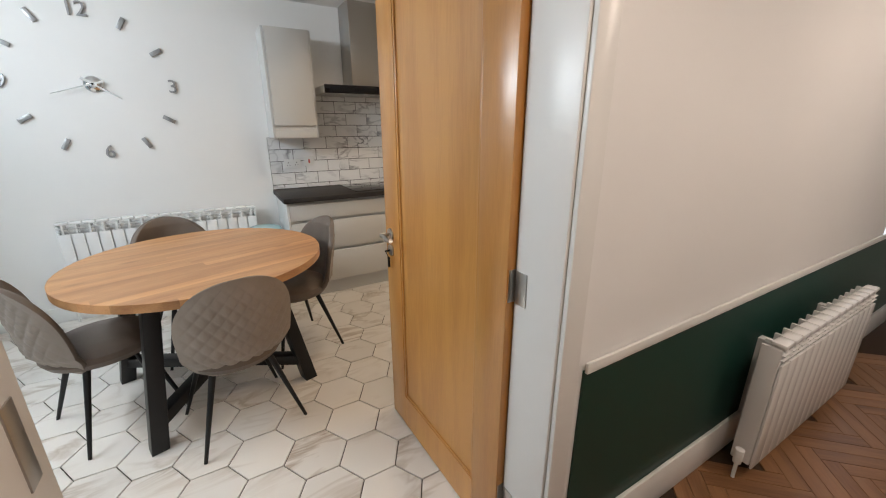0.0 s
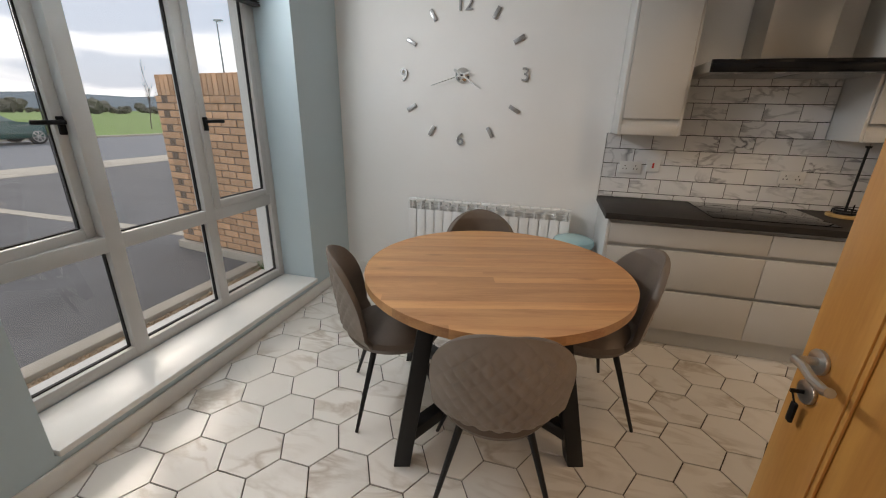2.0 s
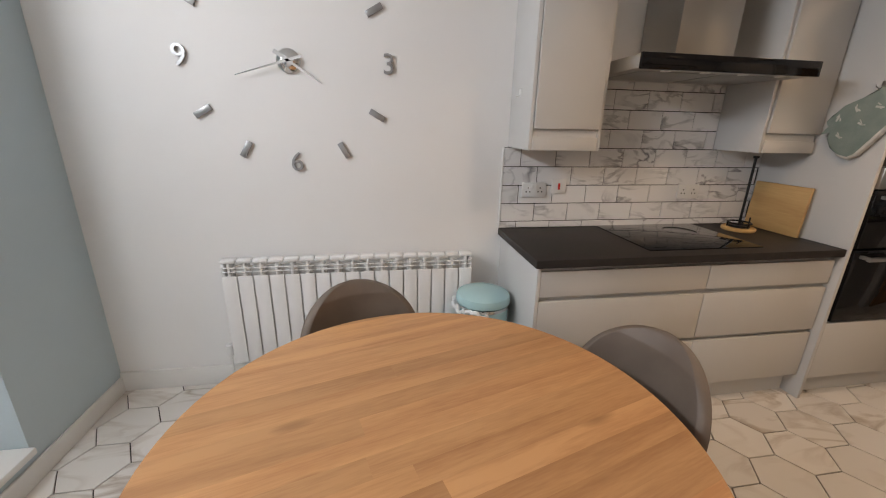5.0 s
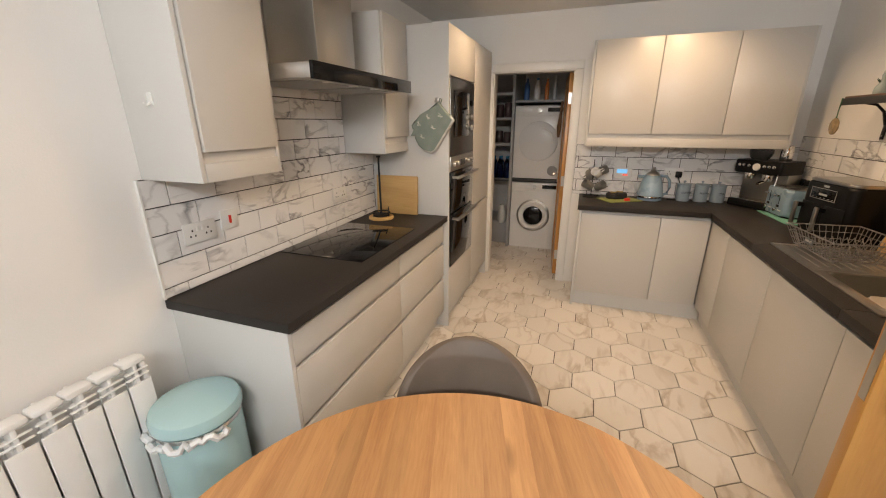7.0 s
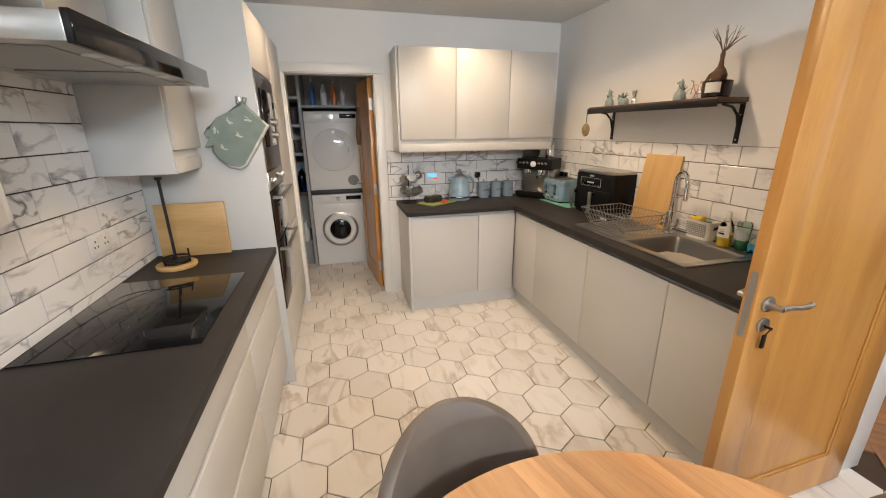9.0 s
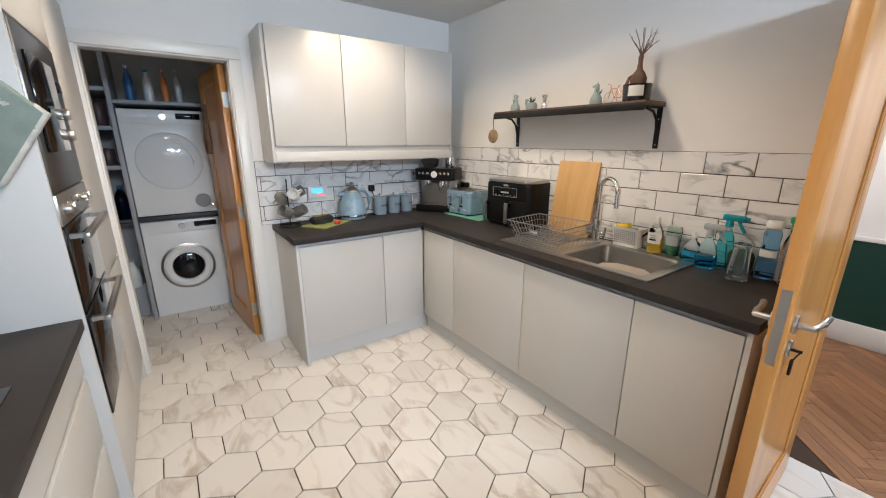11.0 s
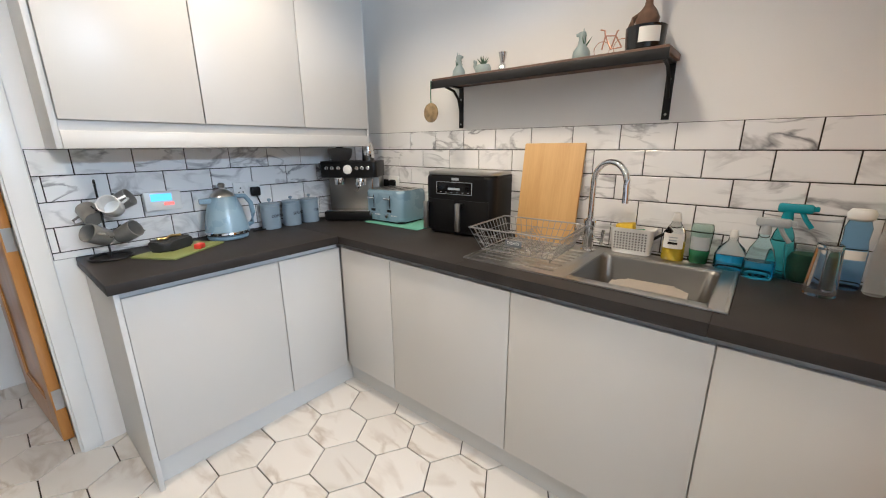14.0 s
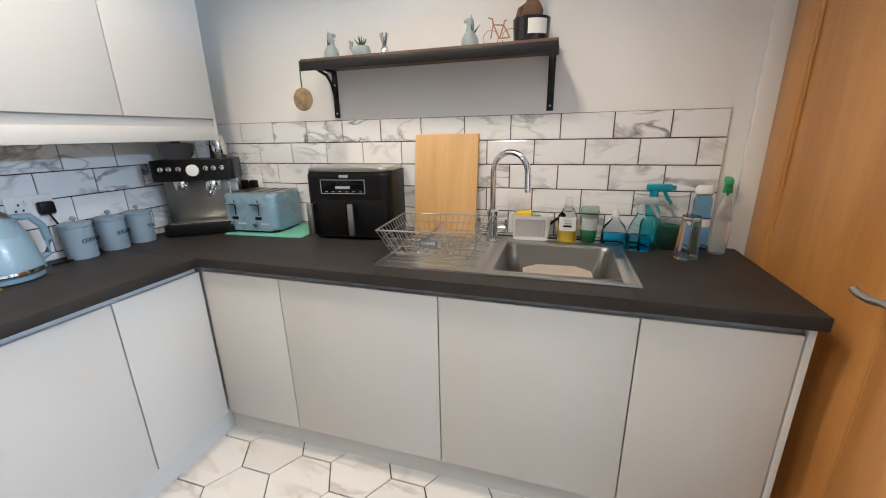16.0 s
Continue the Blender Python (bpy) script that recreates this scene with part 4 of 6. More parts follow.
for zz, inset, rad in ((0.002, 0.0, 0.002), (0.0, 0.003, 0.03), (-0.01, 0.005, 0.045), (-0.15, 0.014, 0.055), (-0.172, 0.03, 0.06), (-0.178, 0.06, 0.06), (-0.182, 0.17, 0.02)):
    o = rounded(bx1 - bx0 - 2 * inset, by1 - by0 - 2 * inset, rad)
    rings.append([bm.verts.new(((bx0 + bx1) / 2 + x, (by0 + by1) / 2 + y, zz)) for x, y in o])
for a, b in zip(rings, rings[1:]):
    for k in range(len(a)):
        bm.faces.new((a[k], a[(k + 1) % len(a)], b[(k + 1) % len(a)], b[k]))
bm.faces.new(rings[-1])
s = Shape(); s.bm.free(); s.bm = bm
s.part("bowl", DIMSTEEL, sink)
basin = thing("washing_up_tray", pose(1.53, 1.03, Z - 0.176, 0, 0, 4), "upturned cloudy plastic tray lying in the sink", "tray")
Shape().prism(rounded(0.26, 0.2, 0.05), 0, 0.115, 0.02, seg=4).part("shell", mat("cloudy_plastic", (0.44, 0.39, 0.33), 0.5, var=0.12, scale=14), basin)

tap = thing("kitchen_tap", pose(1.815, 0.85, Z + 0.004), "chrome swan-neck kitchen tap with side levers", "tap")
Shape().lathe((0, 0, 0), [(0.03, 0), (0.03, 0.006), (0.024, 0.012), (0.022, 0.11), (0.026, 0.115), (0.026, 0.135), (0.016, 0.145), (0, 0.146)], 28).part("body", CHROME, tap)
arc = [(0, 0, 0.12), (0, 0, 0.30)] + [(-0.075 + 0.075 * math.cos(a), 0.035 - 0.035 * math.cos(a), 0.30 + 0.085 * math.sin(a)) for a in [math.pi * k / 14 for k in range(1, 15)]] + [(-0.152, 0.072, 0.23)]
Shape().tube(arc, 0.0125, 16).part("spout", CHROME, tap)
s = Shape()
s.tube([(-0.055, 0, 0.06), (0.055, 0, 0.06)], 0.011, 14)
for e in (-1, 1):
    s.tube([(e * 0.055, 0, 0.035), (e * 0.06, 0.0, 0.10)], 0.0075, 12)
s.part("lever", CHROME, tap)

rack = thing("dish_rack", pose(2.005, 1.045, Z + 0.006, 0, 0, 4), "grey wire dish rack standing on the drainer", "dish rack")
WIRE = mat("grey_wire", (0.30, 0.30, 0.30), 0.35, metal=0.6)
s = Shape()
def rect(w, d, z):
    return [(-w, -d, z), (w, -d, z), (w, d, z), (-w, d, z)]
s.tube(rect(0.20, 0.165, 0.115), 0.0035, 6, closed=True)
s.tube(rect(0.155, 0.13, 0.02), 0.003, 6, closed=True)
for z, f in ((0.05, 0.3), (0.082, 0.65)):
    s.tube(rect(0.155 + 0.045 * f, 0.13 + 0.035 * f, z), 0.0016, 5, closed=True)
for k in range(15):
    f = -1 + 2 * k / 14
    for e in (-1, 1):
        s.tube([(f * 0.155, e * 0.13, 0.02), (f * 0.20, e * 0.165, 0.115)], 0.0016, 5)
    if k % 2 == 0:
        s.tube([(f * 0.155, -0.13, 0.02), (f * 0.155, 0.13, 0.02)], 0.0016, 5)
for k in range(12):
    f = -1 + 2 * k / 11
    for e in (-1, 1):
        s.tube([(e * 0.155, f * 0.13, 0.02), (e * 0.20, f * 0.165, 0.115)], 0.0016, 5)
for k in range(7):
    y = -0.09 + k * 0.03
    s.tube([(-0.06, y, 0.02), (0.0, y, 0.10), (0.06, y, 0.02)], 0.0018, 5)
for x, y in ((-0.14, -0.11), (0.14, -0.11), (-0.14, 0.11), (0.14, 0.11)):
    s.tube([(x, y, 0.0), (x, y, 0.02)], 0.004, 6)
tagged(s.part("wire", WIRE, rack), kind="stuff")
tag = Shape().box((-0.035, 0.035), (0.148, 0.152), (0.055, 0.083), 0.001).part("tag", mat("tag_metal", (0.2, 0.22, 0.24), 0.5, metal=0.5), rack)
words("DISHES", 0.017, pose(0, 0.1525, 0.069, 90, 0, 180), WPLAST, rack)

tall_board = thing("chopping_board", pose(2.055, 0.805, Z, 8.5, 0, 0), "tall bamboo chopping board leaning on the tiles", "chopping board", "chopping boards")
Shape().box((-0.152, 0.152), (-0.016, 0.0), (0, 0.47), 0.006).part("slab", BOARD, tall_board)

caddy = thing("sink_caddy", pose(1.655, 0.775, Z + 0.006), "white perforated plastic caddy holding a sponge and brush", "caddy")
bm = bmesh.new()
rings = []
for zz, w, d in ((0.0, 0.15, 0.07), (0.105, 0.172, 0.086), (0.110, 0.178, 0.092), (0.110, 0.166, 0.080), (0.012, 0.146, 0.066)):
    rings.append([bm.verts.new((x, y, zz)) for x, y in rounded(w, d, 0.02, 4)])
for a, b in zip(rings, rings[1:]):
    for k in range(len(a)):
        bm.faces.new((a[k], a[(k + 1) % len(a)], b[(k + 1) % len(a)], b[k]))
bm.faces.new(rings[0][::-1]), bm.faces.new(rings[-1])
s = Shape(); s.bm.free(); s.bm = bm
s.part("tub", WPLAST, caddy)
s = Shape()
for r in range(7):
    for c in range(11):
        s.cyl((-0.06 + c * 0.012, 0.0375 + r * 0.0011 , 0.022 + r * 0.0115), 0.0032, 0.0032, 0.003, "y", 6)
tagged(s.part("perforation", mat("hole_dark", (0.1, 0.1, 0.1), 0.9), caddy), kind="stuff")
sponge = thing("sponge", pose(1.685, 0.775, Z + 0.10, 0, 8, 0), "yellow sponge with green scourer in the caddy", "sponge")
Shape().box((-0.035, 0.035), (-0.025, 0.025), (0, 0.03), 0.005).part("foam", mat("yellow_foam", (0.80, 0.55, 0.04), 0.9, var=0.2, scale=60, bump=0.5, bscale=200), sponge)
Shape().box((-0.07, 0.035), (-0.025, 0.025), (-0.010, -0.0005), 0.002).part("scourer", mat("green_scourer", (0.10, 0.30, 0.2), 0.9, bump=0.5, bscale=300), sponge)
brush = thing("washing_up_brush", pose(1.595, 0.775, Z + 0.06, 0, -52, 0), "black washing-up brush in the caddy", "brush")
s = Shape().box((-0.006, 0.006), (-0.007, 0.007), (0.0, 0.085), 0.003).box((-0.012, 0.012), (-0.012, 0.012), (0.075, 0.105), 0.005)
s.part("handle", BLACKP, brush)


def bottle(name, x, y, prof, shell, label, liquid=None, level=0.5, cap=None, cap_prof=None, band=None, sx=1.0, sy=0.7, rz=0, z=Z, spray=None, mark=None):
    b = thing(name, pose(x, y, z, 0, 0, rz), label, "bottle", "bottles by the sink" if z == Z else "bottles on the shelf")
    Shape().lathe((0, 0, 0), prof, 24, sx=sx, sy=sy).part("body", shell, b)
    if liquid:
        top = max(h for r, h in prof) * level
        inner = [(max(r - 0.002, 0.001), min(h + 0.002, top)) for r, h in prof if h <= top] + [(max(r for r, h in prof) - 0.002, top)]
        inner = [(0.0, 0.002)] + inner + [(0.0, top)]
        Shape().lathe((0, 0, 0.001), inner, 20, sx=sx * 0.99, sy=sy * 0.99).part("liquid", liquid, b)
    if cap:
        Shape().lathe((0, 0, 0), cap_prof, 20, sx=sx if not spray else 1, sy=sy if not spray else 1).part("cap", cap, b)
    if band:
        rr, z0, z1, m = band
        s = Shape()
        pts = [(rr * sx * math.cos(radians(a)), rr * sy * math.sin(radians(a))) for a in range(35, 146, 10)]
        outer = [(px * 1.004, py * 1.012) for px, py in pts]
        s.prism(outer + pts[::-1], z0, z1)
        s.part("label_wrap", m, b)
    if mark:
        words(mark[0], mark[1], pose(0, mark[2], mark[3], 90, 0, 180), BLACKP, b)
    if spray:
        h = max(hh for r, hh in prof)
        s = Shape().box((-0.062, 0.03), (-0.013, 0.013), (h + 0.018, h + 0.048), 0.008)
        s.box((-0.075, -0.06), (-0.008, 0.008), (h + 0.026, h + 0.042), 0.003)
        s.tube([(-0.035, 0, h + 0.02), (-0.048, 0, h - 0.005), (-0.066, 0, h - 0.03)], 0.007, 8)
        s.cyl((0, 0, h - 0.008), 0.017, 0.014, 0.03, "z", 16)
        s.part("trigger", spray, b)
    return b


YEL = mat("yellow_liquid", (0.70, 0.50, 0.03), 0.15)
BLU = mat("blue_liquid", (0.02, 0.22, 0.42), 0.12)
TEAL = mat("teal_plastic", (0.01, 0.25, 0.32), 0.25)
BLU2 = glass("blue_clear_liquid", (0.10, 0.50, 0.80), 0.0, 1.2)
TEAL_C = glass("teal_clear_plastic", (0.72, 0.93, 0.96), 0.05, 1.15)
GREY_P = mat("grey_plastic", (0.35, 0.38, 0.4), 0.4)
LABEL = mat("paper_label", (0.75, 0.74, 0.7), 0.5)
GRN_L = mat("green_liquid", (0.02, 0.16, 0.07), 0.2)
round_b = [(0.0, 0.0), (0.030, 0.0), (0.034, 0.006), (0.034, 0.10), (0.030, 0.125), (0.014, 0.16), (0.012, 0.185), (0.0, 0.186)]
yb = bottle("washing_up_bottle", 1.50, 0.78, [(r * 1.18, h * 0.98) for r, h in round_b], CLEARP, "clear washing-up bottle half full of yellow liquid", YEL, 0.42, LABEL, [(0.015, 0.16), (0.017, 0.165), (0.012, 0.195), (0.0, 0.198)], (0.042, 0.055, 0.115, LABEL))
for k, (w, h) in enumerate(((0.034, 0.009), (0.026, 0.006), (0.03, 0.004))):
    Shape().box((-w / 2, w / 2), (0.0305, 0.0312), (0.072 + k * 0.013, 0.072 + k * 0.013 + h)).part("label_bar", BLACKP if k == 0 else GREY_P, yb)
bottle("dish_soap_bottle", 1.412, 0.77, [(0.0, 0.0), (0.028, 0.0), (0.03, 0.005), (0.034, 0.06), (0.038, 0.14), (0.034, 0.158), (0, 0.16)], glass("green_clear_plastic", (0.62, 0.78, 0.70), 0.06, 1.2), "clear dish soap bottle with green liquid", GRN_L, 0.35, band=(0.037, 0.06, 0.11, GREY_P))
bottle("hand_soap_bottle", 1.312, 0.785, [(0.0, 0), (0.046, 0), (0.05, 0.008), (0.05, 0.055), (0.04, 0.085), (0.016, 0.11), (0.014, 0.125), (0, 0.126)], CLEARP, "low clear soap bottle with teal liquid", BLU2, 0.38, WPLAST, [(0.012, 0.124), (0.014, 0.128), (0.010, 0.15), (0, 0.152)], band=(0.0505, 0.035, 0.06, BLU))
bottle("spray_bottle", 1.228, 0.835, [(0.0, 0), (0.042, 0), (0.046, 0.006), (0.046, 0.055), (0.034, 0.105), (0.016, 0.14), (0.013, 0.165), (0, 0.166)], TEAL_C, "clear blue trigger spray bottle", BLU2, 0.36, spray=GREY_P)
bottle("spray_bottle", 1.178, 0.775, [(0.0, 0), (0.038, 0), (0.04, 0.006), (0.038, 0.10), (0.028, 0.155), (0.014, 0.19), (0.012, 0.21), (0, 0.211)], glass("teal_deep_plastic", (0.16, 0.68, 0.76), 0.1, 1.2), "teal trigger spray bottle", spray=TEAL)
tub = thing("scourer_tub", pose(1.105, 0.785, Z), "clear tub holding a dark green scourer", "tub")
Shape().lathe((0, 0, 0), [(0.05, 0.0), (0.054, 0.004), (0.068, 0.12), (0.064, 0.12), (0.05, 0.006), (0, 0.005)], 28, sy=0.8).part("shell", CLEARP, tub)
Shape().lathe((0, 0, 0.007), [(0, 0), (0.044, 0), (0.05, 0.02), (0.053, 0.07), (0.044, 0.09), (0, 0.095)], 20, sy=0.78).part("scourer", mat("dark_green_scourer", (0.015, 0.10, 0.06), 0.9, var=0.4, scale=60, bump=0.8, bscale=150), tub)
tumbler = thing("glass_tumbler", pose(1.072, 0.912, Z), "clear tall drinking glass upside down", "glass")
Shape().lathe((0, 0, 0), [(0.039, 0.0), (0.0405, 0.003), (0.031, 0.16), (0.028, 0.163), (0, 0.163), (0, 0.145), (0.027, 0.145), (0.0375, 0.001)], 32).part("glass", glass("drinking_glass"), tumbler)
bottle("cleaner_bottle", 1.008, 0.79, [(0, 0), (0.034, 0), (0.037, 0.006), (0.037, 0.12), (0.03, 0.16), (0.032, 0.2), (0.024, 0.225), (0, 0.226)], glass("blue_bottle_plastic", (0.35, 0.62, 0.90), 0.1, 1.15), "blue cleaner bottle with a white cap", cap=WPLAST, cap_prof=[(0.02, 0.22), (0.032, 0.228), (0.034, 0.245), (0.026, 0.258), (0, 0.26)], band=(0.0375, 0.10, 0.13, LABEL))
bottle("spray_bottle", 0.938, 0.80, [(0, 0), (0.038, 0), (0.042, 0.006), (0.042, 0.13), (0.034, 0.18), (0.02, 0.215), (0.018, 0.24), (0, 0.241)], CLEARP, "clear spray bottle with a green trigger", spray=mat("green_plastic", (0.03, 0.28, 0.10), 0.35), band=(0.0425, 0.05, 0.13, LABEL), rz=75)

# air fryer
af = thing("air_fryer", pose(2.475, 0.83, Z, 0, 0, 186), "black double drawer air fryer with steel handles", "air fryer")
s = Shape().prism(rounded(0.41, 0.27, 0.05), 0.012, 0.31, 0.02, seg=4)
s.part("body", BLACKP, af)
Shape().prism(rounded(0.40, 0.262, 0.05), 0.3105, 0.325, 0.005).part("lid_trim", STEEL, af)
Shape().prism(rounded(0.385, 0.247, 0.045), 0.3252, 0.328, 0.001).part("lid", STEEL, af)
Shape().box((-0.12, 0.09), (-0.139, -0.134), (0.215, 0.275), 0.003).part("control_panel", BGLASS, af)
s = Shape()
for a in ((-0.12, 0.09, 0.2135, 0.2155), (-0.12, 0.09, 0.2745, 0.2765), (-0.121, -0.119, 0.214, 0.276), (0.089, 0.091, 0.214, 0.276)):
    s.box(a[:2], (-0.1405, -0.1385), a[2:])
for k in range(6):
    s.box((-0.10 + k * 0.033, -0.09 + k * 0.033), (-0.1402, -0.139), (0.222, 0.2245))
s.box((-0.05, 0.02), (-0.1402, -0.139), (0.236, 0.247))
s.box((-0.03, 0.012), (-0.1365, -0.1345), (0.285, 0.297))
tagged(s.part("panel_print", GREY_P, af), kind="stuff")
for x in (-0.165, 0.03):
    Shape().box((x - 0.012, x + 0.155), (-0.1375, -0.1345), (0.03, 0.185), 0.002).part("drawer_front", BLACKP, af)
    s = Shape().box((x - 0.014, x + 0.014), (-0.185, -0.168), (0.03, 0.175), 0.006)
    s.part("handle", STEEL, af)
    Shape().box((x - 0.012, x + 0.012), (-0.17, -0.136), (0.145, 0.17), 0.003).part("handle_arm", BLACKP, af)
for x in (-0.15, 0.15):
    for y in (-0.09, 0.09):
        Shape().cyl((x, y, 0.0), 0.012, 0.012, 0.0125, "z", 12).part("foot", RUBBER, af)

mat_t = thing("counter_mat", pose(2.93, 0.875, Z, 0, 0, 183), "mint green rubber mat under the toaster", "mat")
Shape().prism(rounded(0.44, 0.28, 0.01), 0, 0.004, 0.001).part("sheet", mat("mint_rubber", (0.16, 0.42, 0.32), 0.6), mat_t)
toaster = thing("toaster", pose(3.02, 0.86, Z + 0.0045, 0, 0, 183), "grey-blue four slice toaster with chrome levers", "toaster")
s = Shape().prism(rounded(0.30, 0.24, 0.035), 0.012, 0.195, 0.02, seg=4)
s.part("body", DUCK, toaster)
Shape().prism(rounded(0.26, 0.19, 0.02), 0.1952, 0.1985, 0.001).part("top_plate", STEEL, toaster)
for x in (-0.09, -0.035, 0.035, 0.09):
    Shape().box((x - 0.012, x + 0.012), (-0.075, 0.075), (0.1986, 0.1995)).part("slot", BLACKP, toaster)
for x in (-0.075, 0.06):
    Shape().box((x - 0.003, x + 0.003), (-0.1212, -0.1195), (0.09, 0.165)).part("lever_slot", BLACKP, toaster)
    s = Shape().box((x - 0.028, x + 0.028), (-0.15, -0.13), (0.143, 0.155), 0.004).box((x - 0.006, x + 0.006), (-0.131, -0.12), (0.144, 0.154))
    s.part("lever", CHROME, toaster)
    s = Shape().cyl((x - 0.02, -0.135, 0.045), 0.012, 0.014, 0.016, "y", 16, 0.002)
    s.part("dial", CHROME, toaster)
    Shape().box((x - 0.025, x + 0.012), (-0.1225, -0.1195), (0.066, 0.082), 0.002).part("vent", BLACKP, toaster)
    for k in range(4):
        Shape().cyl((x + 0.012 + k * 0.012, -0.1235, 0.048), 0.003, 0.003, 0.005, "y", 8).part("button", WPLAST, toaster)
Shape().prism(rounded(0.27, 0.21, 0.03), 0.0, 0.012).part("foot", BLACKP, toaster)

# coffee machine in the corner
cm = thing("espresso_machine", pose(3.30, 0.955, Z, 0, 0, 216) @ Matrix.Scale(1.13, 4), "steel and black espresso machine in the counter corner", "coffee machine")
s = Shape().box((-0.15, 0.15), (-0.12, 0.10), (0.004, 0.055), 0.008)
s.part("drip_tray", BLACKP, cm)
Shape().box((-0.145, 0.145), (-0.02, 0.10), (0.055, 0.24), 0.004).part("back_body", DIMSTEEL, cm)
Shape().box((-0.13, 0.13), (-0.118, -0.022), (0.0555, 0.06), 0.001).part("drip_grid", CHROME, cm)
Shape().prism(rounded(0.31, 0.22, 0.02), 0.24, 0.325, 0.008, m=Matrix.Translation((0, -0.01, 0))).part("head", BLACKP, cm)
s = Shape().cyl((0, -0.127, 0.283), 0.024, 0.024, 0.01, "y", 24, 0.002)
s.part("gauge", WPLAST, cm, "white dial pressure gauge")
for x in (-0.115, -0.085, -0.05, 0.05, 0.08, 0.11):
    Shape().cyl((x, -0.126, 0.29), 0.0105, 0.0115, 0.008, "y", 16, 0.002).part("button", CHROME, cm)
s = Shape().cyl((0.055, -0.075, 0.195), 0.032, 0.032, 0.045, "z", 20, 0.003)
s.cyl((-0.06, -0.075, 0.20), 0.028, 0.032, 0.04, "z", 20, 0.003)
s.tube([(0.055, -0.09, 0.195), (0.055, -0.13, 0.185), (0.055, -0.155, 0.18)], 0.011, 10)
s.tube([(0.12, -0.085, 0.24), (0.125, -0.10, 0.17), (0.13, -0.115, 0.10)], 0.004, 8)
s.part("group_head", CHROME, cm)
s = Shape().lathe((-0.075, 0.0, 0.325), [(0.045, 0), (0.062, 0.02), (0.068, 0.045), (0.068, 0.065), (0.05, 0.07), (0.02, 0.072), (0.018, 0.085), (0, 0.086)], 24)
s.part("bean_hopper", glass("smoked_plastic", (0.25, 0.25, 0.26), 0.1, 1.3), cm)
s = Shape().lathe((0.085, 0.0, 0.325), [(0.03, 0), (0.034, 0.006), (0.034, 0.06), (0.028, 0.095), (0.03, 0.1), (0.026, 0.1), (0.024, 0.09), (0.03, 0.06), (0, 0.01)], 24)
s.part("milk_jug", CHROME, cm)

# canisters
for k, (x, y, word) in enumerate(((3.42, 1.475, "COFFEE"), (3.43, 1.34, "SUGAR"), (3.435, 1.215, "TEA"))):
    c = thing("canister", pose(x, y, Z, 0, 0, -74), "grey-blue metal kitchen canister with a knob lid", "canister", "canisters on the worktop")
    Shape().lathe((0, 0, 0), [(0, 0), (0.05, 0), (0.052, 0.004), (0.052, 0.128), (0.05, 0.13), (0, 0.13)], 32).part("body", DUCK2, c)
    Shape().lathe((0, 0, 0.1302), [(0.05, 0), (0.0545, 0.002), (0.0545, 0.012), (0.05, 0.016), (0, 0.018)], 32).part("lid", DUCK2, c)
    Shape().lathe((0, 0, 0.148), [(0.004, 0), (0.004, 0.008), (0.010, 0.012), (0.011, 0.018), (0.006, 0.024), (0, 0.025)], 16).part("knob", DUCK2, c)
    words(word, 0.024, pose(0, -0.053, 0.075, 90, 0, 0), BLACKM, c)

kettle = thing("kettle", pose(3.37, 1.735, Z, 0, 0, -90) @ Matrix.Scale(1.12, 4), "grey-blue cone kettle with a chrome base", "kettle")
Shape().lathe((0, 0, 0), [(0.075, 0), (0.085, 0.004), (0.086, 0.018), (0.08, 0.022), (0, 0.022)], 32).part("base", DUCK, kettle)
Shape().lathe((0, 0, 0.022), [(0.088, 0.002), (0.092, 0.006), (0.09, 0.03), (0.075, 0.11), (0.055, 0.165), (0.052, 0.17), (0, 0.171)], 36).part("body", DUCK, kettle)
Shape().lathe((0, 0, 0.192), [(0.05, 0), (0.045, 0.012), (0.02, 0.03), (0.01, 0.036), (0.014, 0.044), (0.016, 0.052), (0.01, 0.06), (0, 0.061)], 28).part("lid", STEEL, kettle)
Shape().lathe((0, 0, 0.024), [(0.0915, 0.0), (0.0945, 0.004), (0.0935, 0.012), (0.0915, 0.014)], 36).part("band", CHROME, kettle)
Shape().tube([(0.05, 0, 0.188), (0.095, 0, 0.185), (0.12, 0, 0.15), (0.125, 0, 0.10), (0.115, 0, 0.055), (0.09, 0, 0.045)], 0.011, 10).part("handle", DUCK, kettle)
Shape().prism([(-0.055, -0.018), (-0.055, 0.018), (-0.10, 0.004), (-0.10, -0.004)], 0.165, 0.188, 0.003).part("spout", DUCK, kettle)


def socket(m, gangs, label, switch=(), w=0.146):
    """A wall plate; local -y is the room."""
    p = thing("wall_socket", m, label, "socket", "wall sockets")
    Shape().box((-w / 2, w / 2), (-0.009, 0), (-0.043, 0.043), 0.003).part("plate", WPLAST, p)
    s = Shape()
    for gx in gangs:
        for dx, dz in ((0, 0.012), (-0.011, -0.01), (0.011, -0.01)):
            s.box((gx + dx - 0.003, gx + dx + 0.003), (-0.0097, -0.0089), (dz - 0.004, dz + 0.004))
    if gangs:
        s.part("pin_hole", BLACKP, p)
    for sx, red in switch:
        Shape().box((sx - 0.006, sx + 0.006), (-0.0125, -0.009), (0.008, 0.028) if not red else (-0.018, 0.018), 0.001).part("switch", mat("red_rocker", (0.6, 0.03, 0.02), 0.35) if red else WPLAST, p)
    return p


